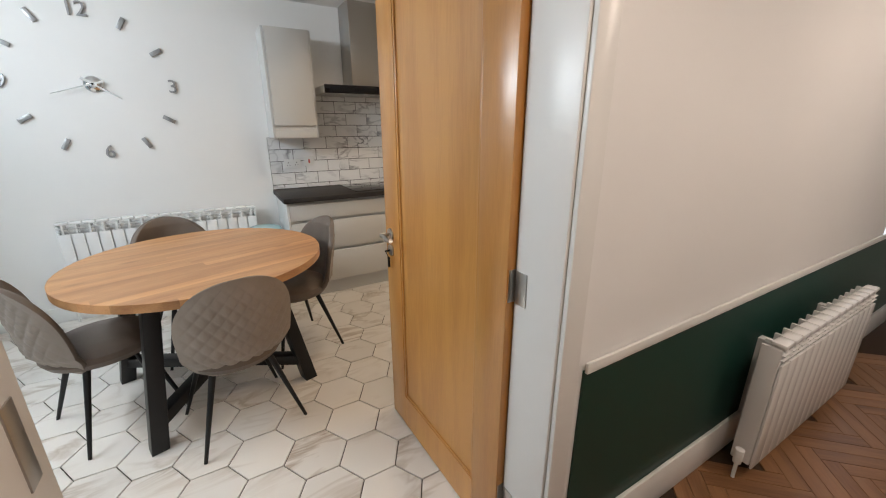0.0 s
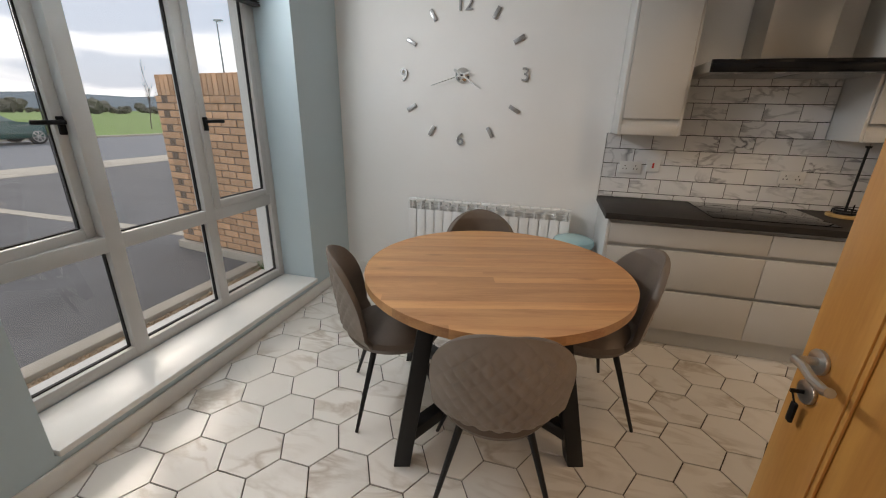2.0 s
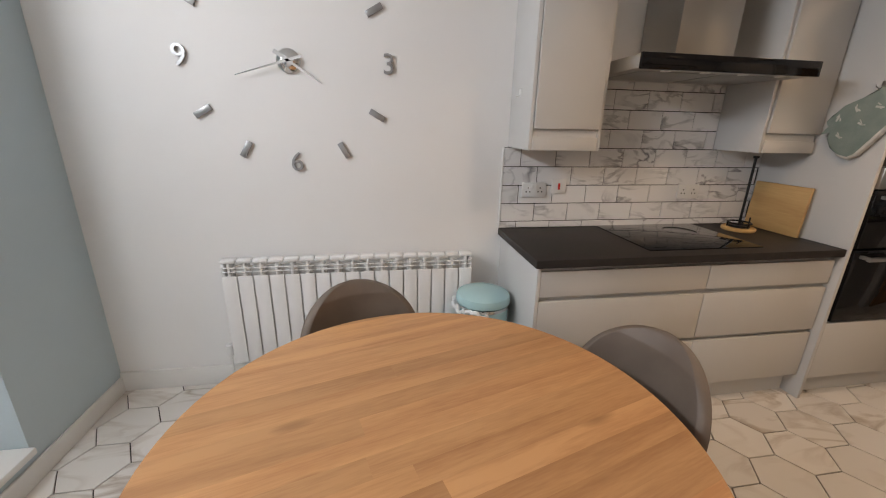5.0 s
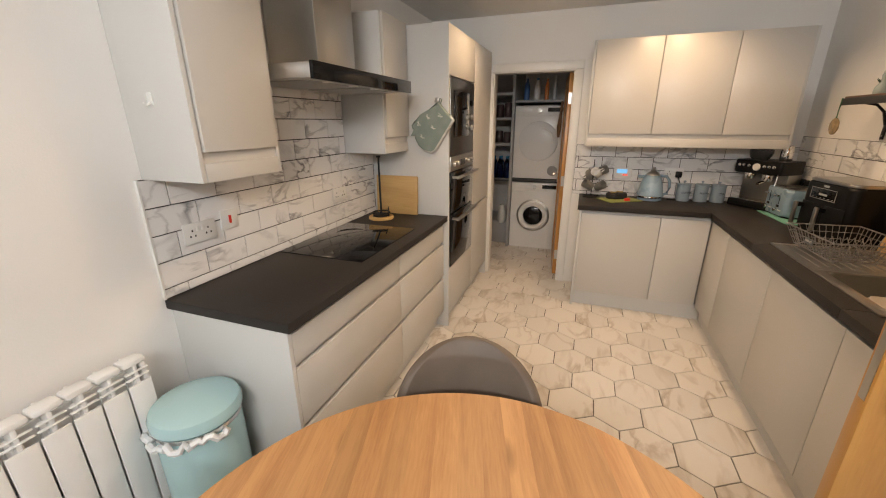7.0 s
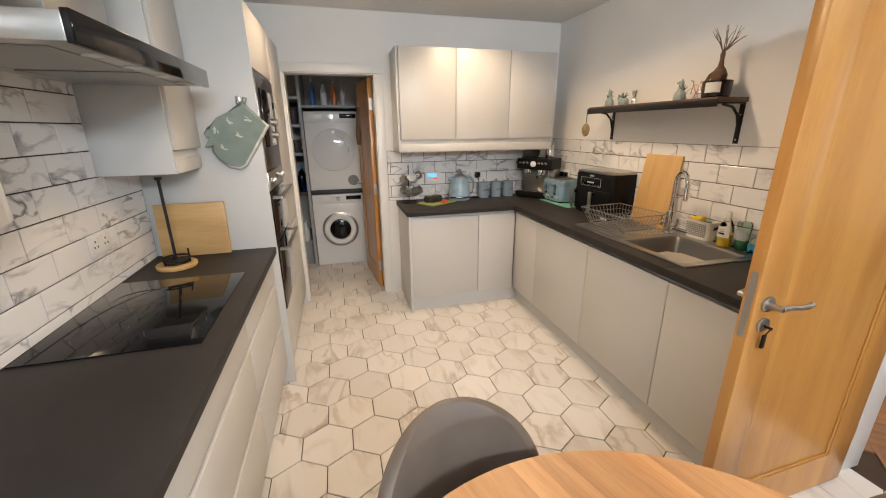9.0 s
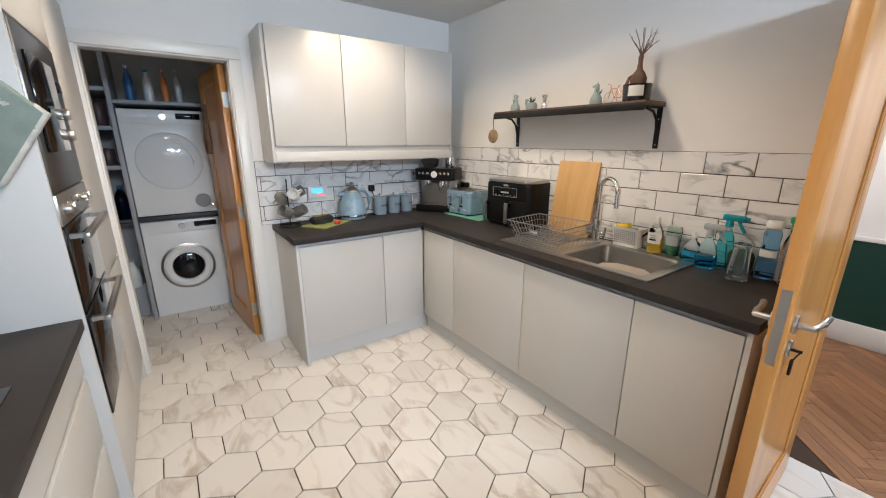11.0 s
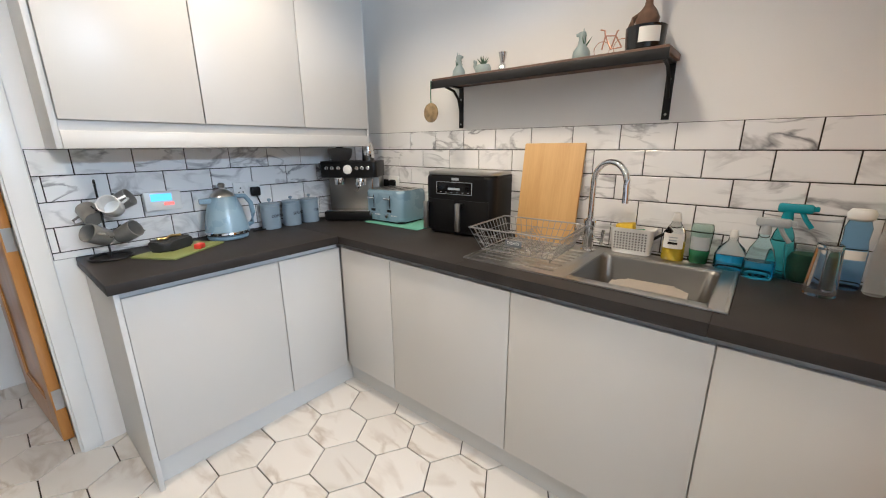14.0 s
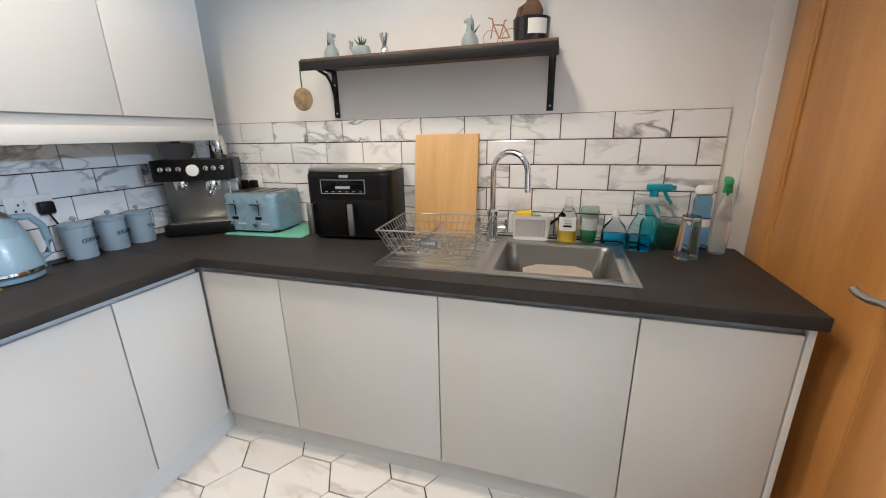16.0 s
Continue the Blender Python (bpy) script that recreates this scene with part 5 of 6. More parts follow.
socket(pose(0.735, YN - 0.0105, 1.135), (-0.036, 0.036), "white double wall socket on the hob tiles", ((-0.012, False), (0.012, False)))
socket(pose(0.885, YN - 0.0105, 1.155), (), "white cooker switch with a red rocker", ((0, True),), 0.088)
socket(pose(1.74, YN - 0.0105, 1.12), (-0.036, 0.036), "white double wall socket on the hob tiles", ((-0.012, False), (0.012, False)))
socket(pose(XE - 0.0105, 1.56, 1.135, 0, 0, -90), (-0.036,), "white double wall socket with a black plug", ((-0.012, False), (0.012, False)))
socket(pose(3.20, YS + 0.0105, 1.13, 0, 0, 180), (), "white double wall socket with two black plugs", ((-0.012, False), (0.012, False)))
plug = thing("power_plug", pose(XE - 0.0195, 1.523, 1.125, 0, 0, -90), "black kettle plug and its cable in the socket", "plug")
Shape().box((-0.025, 0.025), (-0.03, 0), (-0.025, 0.025), 0.008).part("body", BLACKP, plug)
Shape().tube([(0, -0.02, -0.02), (0.02, -0.025, -0.08), (0.06, -0.04, -0.15), (0.07, -0.06, -0.207), (0.0, -0.08, -0.21), (-0.07, -0.075, -0.21)], 0.004, 8).part("cable", BLACKP, plug)
for x in (3.235, 3.17):
    pl = thing("power_plug", pose(x, YS + 0.0195, 1.125, 0, 0, 180), "black power plug in the wall socket", "plug")
    Shape().box((-0.022, 0.022), (-0.03, 0), (-0.025, 0.025), 0.008).part("body", BLACKP, pl)
thermo = thing("heating_controller", pose(XE - 0.0105, 1.965, 1.12, 0, 0, -90), "white heating controller with a lit blue display", "thermostat")
Shape().box((-0.075, 0.075), (-0.025, 0), (-0.045, 0.045), 0.005).part("case", WPLAST, thermo)
Shape().box((-0.05, 0.035), (-0.0262, -0.025), (0.0, 0.034)).part("display", emit("blue_display", (0.12, 0.45, 0.9), 0.9), thermo)
Shape().box((0.0, 0.042), (-0.0262, -0.025), (-0.022, -0.008)).part("indicator", emit("red_indicator", (0.9, 0.15, 0.12), 0.8), thermo)

folder = thing("notebook", pose(3.27, 1.985, Z, 0, 0, -58), "olive green notebook lying on the worktop", "book")
Shape().box((-0.15, 0.15), (-0.105, 0.105), (0, 0.008), 0.001).part("cover", mat("olive_cover", (0.22, 0.25, 0.08), 0.55, var=0.1, scale=20), folder)
case = thing("zip_case", pose(3.315, 2.005, Z + 0.0082, 0, 0, -60), "black zipped case with keys on top", "case")
Shape().prism(rounded(0.17, 0.11, 0.035), 0, 0.045, 0.015, seg=4).part("shell", mat("black_cloth", (0.014, 0.014, 0.015), 0.7, bump=0.3, bscale=200), case)
Shape().tube([(-0.05, 0.02, 0.052), (-0.02, 0.0, 0.05), (0.02, 0.02, 0.052), (0.06, 0.0, 0.05)], 0.006, 8).part("keys", mat("brass", (0.5, 0.36, 0.14), 0.3, metal=1), case)
fob = thing("key_fob", pose(3.21, 1.925, Z + 0.0082, 0, 0, -50), "red plastic key fob on the notebook", "key fob")
Shape().box((-0.02, 0.02), (-0.016, 0.016), (0, 0.022), 0.004).part("body", mat("red_plastic", (0.65, 0.05, 0.03), 0.4), fob)

tree = thing("mug_tree", pose(3.37, 2.215, Z), "black wire mug tree hung with mugs", "mug tree")
s = Shape()
s.tube([(0.075 * math.cos(a * math.pi / 10), 0.075 * math.sin(a * math.pi / 10), 0.005) for a in range(20)], 0.005, 8, closed=True)
s.tube([(-0.075, 0, 0.005), (0.075, 0, 0.005)], 0.004, 6)
s.tube([(0, 0, 0.005), (0, 0, 0.30)], 0.004, 8)
s.tube([(0.015 * math.cos(a * math.pi / 6), 0, 0.315 + 0.015 * math.sin(a * math.pi / 6)) for a in range(12)], 0.003, 6, closed=True)
MUGS = [(200, 0.24), (275, 0.25), (150, 0.13), (245, 0.12), (20, 0.2)]
for a, z in MUGS:
    dx, dy = math.cos(radians(a)), math.sin(radians(a))
    s.tube([(0, 0, z), (dx * 0.04, dy * 0.04, z + 0.004), (dx * 0.055, dy * 0.055, z + 0.02)], 0.003, 6)
s.part("stand", BLACKM, tree)
STONE = mat("grey_stoneware", (0.22, 0.21, 0.19), 0.3, var=0.2, scale=30)
for k, (a, z) in enumerate(MUGS):
    g = thing("mug", pose(3.37 + 0.075 * math.cos(radians(a)), 2.215 + 0.075 * math.sin(radians(a)), Z + z - 0.015, 62, 15 * (k - 2), a + 60), "stoneware mug hanging on the mug tree", "mug", "mugs on the tree")
    Shape().lathe((0, 0, -0.045), [(0, 0), (0.03, 0), (0.036, 0.01), (0.038, 0.085), (0.035, 0.085), (0.033, 0.012), (0, 0.008)], 24).part("cup", STONE if k != 0 else WENAM, g)
    Shape().tube([(0.036, 0, 0.025), (0.062, 0, 0.02), (0.064, 0, -0.015), (0.037, 0, -0.025)], 0.005, 8).part("handle", STONE if k != 0 else WENAM, g)

# ---- wall shelf ----
shelf = thing("wall_shelf", pose(2.12, YS, 1.66), "dark wooden wall shelf on black iron brackets", "shelf")
Shape().box((-0.54, 0.54), (0.002, 0.205), (0.012, 0.036), 0.002).part("board", WALNUT, shelf)
Shape().box((-0.542, 0.542), (0.2055, 0.212), (-0.012, 0.026), 0.001).part("lip", BLACKM, shelf)
for x in (-0.515, 0.50):
    s = Shape().box((x - 0.014, x + 0.014), (0.0005, 0.006), (-0.20, 0.0115), 0.001)
    s.box((x - 0.014, x + 0.014), (0.006, 0.205), (0.005, 0.0115), 0.001)
    s.tube([(x, 0.008, -0.12), (x, 0.03, -0.05), (x, 0.07, -0.012), (x, 0.14, 0.002)], 0.007, 8)
    s.part("bracket", BLACKM, shelf)
    for z in (-0.18, -0.05):
        Shape().lathe((x, 0.006, z), [(0.005, 0), (0.004, 0.002), (0, 0.003)], 12, Matrix.Rotation(radians(-90), 4, "X")).part("screw", STEEL, shelf)
ZS = 1.6965
SAGE = mat("sage_ceramic", (0.30, 0.37, 0.37), 0.55, var=0.08, scale=20)
LEAF = mat("succulent_leaf", (0.035, 0.10, 0.05), 0.5, var=0.3, scale=30)


def leaves(s, x, y, z, n, length, rng, spread=0.9):
    for k in range(n):
        a = rng.random() * 6.28
        e = 0.5 + rng.random() * spread
        d = Vector((math.cos(a) * math.cos(e), math.sin(a) * math.cos(e), math.sin(e)))
        p = Vector((x, y, z))
        s.tube([p, p + d * length * 0.5, p + d * length], 0.005, 5, r_end=0.0008)


def planter(x, y, tall_neck, label, rz):
    p = thing("animal_planter", pose(x, y, ZS, 0, 0, rz), label, "planter", "animal planters on the shelf")
    s = Shape()
    if tall_neck:
        s.lathe((0, 0, 0), [(0, 0), (0.03, 0), (0.036, 0.012), (0.033, 0.04), (0.018, 0.062), (0.013, 0.085), (0.016, 0.10), (0.012, 0.112), (0, 0.115)], 20, sx=1.0, sy=0.85)
        s.tube([(0, 0, 0.102), (-0.014, 0, 0.104), (-0.024, 0, 0.10)], 0.009, 8, r_end=0.006)
        s.tube([(0.004, 0.006, 0.108), (0.004, 0.007, 0.124)], 0.004, 6, r_end=0.001).tube([(0.004, -0.006, 0.108), (0.004, -0.007, 0.124)], 0.004, 6, r_end=0.001)
    else:
        s.lathe((0, 0, 0), [(0, 0), (0.03, 0), (0.04, 0.015), (0.04, 0.035), (0.032, 0.05), (0.026, 0.05), (0.0, 0.046)], 20, sx=1.05, sy=0.8)
        s.tube([(0.035, 0, 0.03), (0.05, 0, 0.05), (0.046, 0, 0.07), (0.055, 0, 0.072)], 0.011, 8, r_end=0.007)
    s.part("pot", SAGE, p)
    s = Shape()
    leaves(s, 0.012 if tall_neck else 0, 0, 0.055 if tall_neck else 0.045, 9, 0.045, random.Random(int(x * 100)))
    s.part("succulent", LEAF, p)


planter(2.56, 0.82, True, "sage ceramic animal planter with a succulent", 0)
planter(2.41, 0.82, False, "low sage ceramic planter with a succulent", 0)
planter(1.925, 0.82, True, "sage ceramic long-necked planter with a succulent", 200)
jig = thing("spirit_measure", pose(2.30, 0.82, ZS), "steel double-ended spirit measure", "measure")
Shape().lathe((0, 0, 0), [(0, 0), (0.02, 0), (0.018, 0.03), (0.010, 0.045), (0.012, 0.052), (0.021, 0.09), (0.019, 0.09), (0.01, 0.055), (0, 0.054)], 24).part("cup", CHROME, jig)
bike = thing("toy_bicycle", pose(1.80, 0.83, ZS), "small copper wire bicycle ornament", "ornament")
COPPER = mat("copper_wire", (0.46, 0.25, 0.18), 0.35, metal=0.8)
s = Shape()
for cx in (-0.035, 0.04):
    s.tube([(cx + 0.03 * math.cos(a * math.pi / 10), 0, 0.0315 + 0.03 * math.sin(a * math.pi / 10)) for a in range(20)], 0.0015, 5, closed=True)
s.tube([(-0.035, 0, 0.0315), (-0.01, 0, 0.075), (0.03, 0, 0.08), (0.04, 0, 0.0315)], 0.003, 6)
s.tube([(-0.035, 0, 0.0315), (0.005, 0, 0.03), (0.03, 0, 0.08), (0.034, 0, 0.1), (0.05, 0, 0.105)], 0.003, 6)
s.tube([(0.005, 0, 0.03), (-0.014, 0, 0.09), (-0.02, 0, 0.092)], 0.003, 6)
s.part("wire_frame", COPPER, bike)
pot = thing("potted_plant", pose(1.685, 0.825, ZS), "black pot with a swollen-trunk bare twiggy plant", "plant")
Shape().lathe((0, 0, 0), [(0, 0), (0.058, 0), (0.066, 0.008), (0.07, 0.085), (0.066, 0.085), (0.062, 0.07), (0, 0.068)], 32).part("pot", mat("black_glazed_pot", (0.01, 0.01, 0.011), 0.18), pot)
s = Shape()
pts = [(0.071 * math.cos(radians(a)), 0.071 * math.sin(radians(a))) for a in range(85, 146, 10)]
s.prism([(x * 1.006, y * 1.006) for x, y in pts] + pts[::-1], 0.025, 0.075)
s.part("paper_label", LABEL, pot)
BARK = mat("caudex_bark", (0.16, 0.09, 0.055), 0.8, var=0.4, scale=25, bump=0.6, bscale=60)
s = Shape().lathe((0, 0, 0.068), [(0.03, 0), (0.038, 0.02), (0.042, 0.045), (0.03, 0.07), (0.015, 0.09), (0.011, 0.12), (0.013, 0.15), (0.008, 0.16), (0, 0.161)], 16, sx=1.0, sy=0.8)
s.tube([(0.03, 0.02, 0.07), (0.05, 0.02, 0.09), (0.045, 0.01, 0.12), (0.02, 0, 0.14)], 0.014, 8, r_end=0.006)
s.part("trunk", BARK, pot)
rng = random.Random(3)
s = Shape()
for k in range(16):
    a, e = rng.random() * 6.28, 0.7 + rng.random() * 0.8
    p = Vector((0.004 * math.cos(a), 0.004 * math.sin(a), 0.225))
    pts = [p]
    for j in range(4):
        d = Vector((math.cos(a) * math.cos(e), math.sin(a) * math.cos(e), math.sin(e)))
        p = p + d * 0.032
        pts.append(p)
        a, e = a + rng.uniform(-0.5, 0.5), e + rng.uniform(-0.3, 0.3)
    s.tube(pts, 0.0028, 5, r_end=0.001)
tagged(s.part("twig", BARK, pot), kind="stuff")
charm = thing("hanging_ornament", pose(2.655, YS + 0.216, 1.675), "round gilded glass ornament hanging on a green ribbon", "ornament")
Shape().tube([(0, 0, 0.012), (0.002, 0.001, -0.05), (0, 0.002, -0.095)], 0.003, 6).part("ribbon", mat("green_ribbon", (0.02, 0.10, 0.05), 0.6), charm)
Shape().cyl((0, 0.0, -0.143), 0.048, 0.048, 0.005, "y", 32, 0.001).part("disc", mat("gold_glass", (0.42, 0.30, 0.16), 0.2, metal=0.5, var=0.5, scale=40), charm)

# ---- hob side ----
b2 = thing("chopping_board", pose(2.188, 3.59, Z, 0, 3, 0), "wooden chopping board leaning on the tall cabinet", "chopping board", "chopping boards")
Shape().box((-0.02, 0.0), (-0.165, 0.165), (0, 0.28), 0.004).part("slab", wood("board_wood", (0.60, 0.39, 0.17), (0.48, 0.29, 0.11), "y", 0.5, grain=9), b2)
roll = thing("paper_towel_holder", pose(2.0, 3.63, Z), "kitchen roll holder with wooden base and black rod", "holder")
Shape().lathe((0, 0, 0), [(0, 0), (0.085, 0), (0.088, 0.004), (0.088, 0.016), (0.083, 0.02), (0, 0.02)], 36).part("base", BOARD, roll)
s = Shape().tube([(0.06 * math.cos(a * math.pi / 10), 0.06 * math.sin(a * math.pi / 10), 0.045) for a in range(20)], 0.005, 8, closed=True)
for a in (30, 150, 270):
    s.tube([(0.06 * math.cos(radians(a)), 0.06 * math.sin(radians(a)), 0.02), (0.06 * math.cos(radians(a)), 0.06 * math.sin(radians(a)), 0.09 if a == 270 else 0.045)], 0.004, 8)
s.cyl((0, 0, 0.02), 0.055, 0.055, 0.012, "z", 28)
s.tube([(0, 0, 0.03), (0, 0, 0.43)], 0.007, 10)
s.cyl((0, 0, 0.425), 0.014, 0.016, 0.012, "z", 16)
s.part("rod", BLACKM, roll)


GLOVE = [(-0.08, 0.0), (-0.09, -0.15), (-0.108, -0.215), (-0.10, -0.25), (-0.078, -0.258), (-0.056, -0.245), (-0.05, -0.22), (-0.043, -0.26), (-0.018, -0.29), (0.03, -0.302), (0.09, -0.292), (0.13, -0.264), (0.138, -0.23), (0.082, 0.0)]
mitt = thing("oven_glove", pose(2.2235, 3.285, 1.70), "sage patterned oven glove hanging from a hook", "oven glove")
mm = Matrix(((0, 0, -1, 0), (-0.68, -0.733, 0, -0.077), (-0.733, 0.68, 0, -0.065), (0, 0, 0, 1)))
CLOTH = mat("sage_cloth", (0.25, 0.30, 0.27), 0.85, var=0.22, scale=16, bump=0.4, bscale=250, tint=(0.19, 0.245, 0.22))
PRINT = mat("white_print_cloth", (0.66, 0.66, 0.62), 0.85, var=0.3, scale=30, bump=0.3, bscale=250)
Shape().prism(GLOVE, 0.004, 0.05, 0.016, m=mm, seg=4).part("glove", CLOTH, mitt)
Shape().prism([(0.045, 0.003), (0.087, 0.003), (0.143, -0.23), (0.134, -0.268), (0.09, -0.297), (0.062, -0.297), (0.075, -0.22), (0.06, -0.10)], 0.012, 0.047, 0.012, m=mm, seg=3).part("printed_side", PRINT, mitt)
Shape().tube([mm @ Vector(v) for v in ((-0.072, -0.004, 0.02), (-0.088, 0.018, 0.024), (-0.076, 0.026, 0.02), (-0.062, 0.0, 0.02))], 0.004, 6).part("loop", CLOTH, mitt)
rng = random.Random(8)
s = Shape()
for x, y in ((0.0, -0.05), (-0.055, -0.12), (0.02, -0.14), (-0.07, -0.20), (0.01, -0.24)):
    a = rng.random() * 3
    for dx, dy, w, t in ((0, 0, 0.014, 0.0045), (0.012, 0.006, 0.008, 0.003), (-0.011, 0.007, 0.009, 0.0025)):
        s.box((-w, w), (-t, t), (0.0495, 0.0508), m=mm @ Matrix.Translation((x + dx, y + dy, 0)) @ Matrix.Rotation(a + dx * 40, 4, "Z"))
s.part("bird_print", PRINT, mitt)
s = Shape()
for k in range(7):
    y = -0.03 - k * 0.032
    s.box((-0.014, 0.014), (-0.0022, 0.0022), (0.0465, 0.0478), m=mm @ Matrix.Translation((0.075 + k * 0.0045, y, 0)) @ Matrix.Rotation(0.7 if k % 2 else 2.3, 4, "Z"))
s.part("leaf_print", CLOTH, mitt)
hook = thing("adhesive_hook", pose(2.2245, 3.285, 1.68), "small steel hook on the cabinet side", "hook", "small hooks")
Shape().box((-0.004, 0), (-0.012, 0.012), (0.0, 0.04), 0.003).tube([(-0.003, 0, 0.012), (-0.03, 0, 0.004), (-0.05, 0, 0.012), (-0.052, 0, 0.022)], 0.0025, 6).part("hook", STEEL, hook)
hook2 = thing("adhesive_hook", pose(0.5672, 3.66, 1.62), "small white hook on the cabinet side", "hook", "small hooks")
Shape().box((-0.004, 0), (-0.012, 0.012), (0.0, 0.04), 0.004).tube([(-0.003, 0, 0.008), (-0.018, 0, 0.0), (-0.026, 0, 0.008)], 0.0035, 6).part("hook", WPLAST, hook2)

# ---- utility room ----
WX = 4.50


def machine(z, label, name, dryer):
    w = thing(name, pose(WX, 2.845, z), label, "washing machine" if not dryer else "tumble dryer")
    # local -x is the front
    Shape().box((0.0, 0.56), (-0.285, 0.285), (0.0, 0.845), 0.006).part("body", WENAM, w)
    Shape().box((-0.008, -0.0005), (-0.283, 0.283), (0.735, 0.842), 0.004).part("control_panel", WPLAST, w)
    s = Shape().lathe((-0.008, 0.0, 0.79), [(0.026, 0), (0.024, 0.016), (0, 0.017)], 24, Matrix.Rotation(radians(-90), 4, "Y"))
    s.part("dial", STEEL, w)
    Shape().box((-0.0095, -0.008), (-0.26, -0.09), (0.775, 0.82), 0.0005).part("display", BGLASS, w)
    Shape().box((-0.0095, -0.008), (0.09, 0.26), (0.765, 0.815), 0.0005).part("drawer", WENAM, w)
    T = Matrix.Rotation(radians(-90), 4, "Y")
    if dryer:
        Shape().lathe((-0.0005, 0.0, 0.44), [(0.23, 0), (0.228, 0.012), (0.21, 0.02), (0.05, 0.026), (0, 0.027)], 48, T).part("door", mat("gloss_white_door", (0.72, 0.73, 0.74), 0.06), w)
        s = Shape().tube([(-0.028, 0.17 * math.cos(a), 0.44 + 0.17 * math.sin(a)) for a in [radians(100 + k * 10) for k in range(10)]], 0.012, 8)
        s.part("grip", WENAM, w)
        Shape().lathe((-0.0005, -0.19, 0.1), [(0.06, 0), (0.058, 0.004), (0, 0.005)], 32, T).part("vent", mat("grey_mesh", (0.3, 0.3, 0.3), 0.6, bump=0.6, bscale=500), w)
    else:
        Shape().lathe((-0.0005, 0.0, 0.43), [(0.185, 0), (0.185, 0.02), (0.165, 0.034), (0.125, 0.03), (0.12, 0.015), (0.12, 0.0)], 48, T).part("door_ring", WPLAST, w)
        Shape().lathe((-0.0005, 0.0, 0.43), [(0.205, 0), (0.204, 0.012), (0.187, 0.018), (0.186, 0.0)], 48, T).part("chrome_ring", STEEL, w)
        Shape().lathe((-0.001, 0.0, 0.43), [(0.12, 0), (0.118, 0.012), (0.08, 0.024), (0, 0.03)], 40, T).part("door_glass", BGLASS, w)
    return w


machine(0.0, "white front loading washing machine under a dark shelf", "washing_machine", False)
machine(0.895, "white tumble dryer stacked on a dark shelf", "tumble_dryer", True)
unit = thing("utility_shelving", pose(0, 0, 0), "grey built-in shelving round the stacked machines", "shelving")
Shape().box((4.47, 5.19), (2.405, 3.128), (0.852, 0.89), 0.002).part("worktop", mat("dark_shelf", (0.03, 0.03, 0.032), 0.5, var=0.2, scale=10), unit)
Shape().box((4.44, 5.19), (3.135, 3.165), (0.0, 2.2), 0.002).part("upright", GREYSH, unit)
Shape().box((4.47, 5.19), (2.405, 3.134), (1.775, 1.80), 0.002).part("shelf", GREYSH, unit)
for z in (0.85, 1.28, 1.58, 1.86):
    Shape().box((4.50, 5.19), (3.166, 3.79), (z, z + 0.03), 0.002).part("shelf", GREYSH if z > 1 else bpy.data.materials["dark_shelf"], unit)
Shape().box((4.6, 5.19), (3.166, 3.79), (0.0, 0.3), 0.004).part("plinth_box", GREYSH, unit)
for k, (y, h, r, col, lab) in enumerate(((3.02, 0.24, 0.045, (0.04, 0.12, 0.3), "blue plastic laundry bottle on the shelf"), (2.90, 0.22, 0.05, (0.7, 0.7, 0.7), "white plastic laundry bottle on the shelf"), (2.79, 0.23, 0.034, (0.65, 0.2, 0.05), "orange plastic bottle on the shelf"), (2.70, 0.24, 0.036, (0.5, 0.52, 0.55), "grey plastic bottle on the shelf"))):
    bottle("laundry_bottle", 4.58, y, [(0, 0), (r, 0), (r, h * 0.6), (r * 0.8, h * 0.75), (r * 0.4, h * 0.88), (r * 0.4, h), (0, h)], mat("laundry_plastic", col, 0.35), lab, cap=WPLAST if k != 1 else BLU, cap_prof=[(r * 0.45, h), (r * 0.45, h + 0.02), (0, h + 0.021)], z=1.8005)
BWAT = glass("blue_bottle", (0.12, 0.3, 0.75), 0.1, 1.3)
for k in range(6):
    bottle("water_bottle", 4.58 + 0.09 * (k // 3), 3.22 + 0.088 * (k % 3), [(0, 0), (0.038, 0), (0.04, 0.01), (0.04, 0.17), (0.03, 0.2), (0.013, 0.235), (0.013, 0.25), (0, 0.25)], BWAT, "blue plastic water bottle on the utility shelf", cap=BLU, cap_prof=[(0.015, 0.245), (0.015, 0.265), (0, 0.266)], z=0.8805, sy=1.0)
rng = random.Random(4)
for z in (1.31, 1.61):
    for k in range(4):
        jar = thing("storage_jar", pose(4.62 + 0.1 * (k % 2), 3.24 + 0.12 * k, z + 0.0005), "dark storage jar on the utility shelf", "jar", "jars on the utility shelf")
        h = 0.1 + 0.08 * rng.random()
        Shape().lathe((0, 0, 0), [(0, 0), (0.045, 0), (0.048, 0.005), (0.048, h), (0.04, h + 0.012), (0, h + 0.013)], 20).part("body", mat("jar_dark", (0.05 + 0.1 * rng.random(), 0.04, 0.04), 0.4), jar)
bag = thing("peg_bag", pose(4.06, 2.575, 1.62, 0, 0, 5.5), "brown cloth bag hanging on the utility door", "bag")
s = Shape()
for k in range(9):
    a = k * 0.7
    s.tube([(0, 0.0, 0.14), (0.02 * math.cos(a), 0.008, 0.02), (0.05 * math.cos(a), 0.014 + 0.01 * math.sin(a), -0.12), (0.045 * math.cos(a), 0.014, -0.2 - 0.02 * math.sin(a * 3))], 0.013, 7)
tagged(s.part("folds", mat("brown_cloth", (0.16, 0.09, 0.05), 0.9, var=0.4, scale=30), bag), kind="stuff")
sack = thing("carrier_bag", pose(4.56, 3.25, 0.3005), "white plastic carrier bag standing in the shelving", "bag")
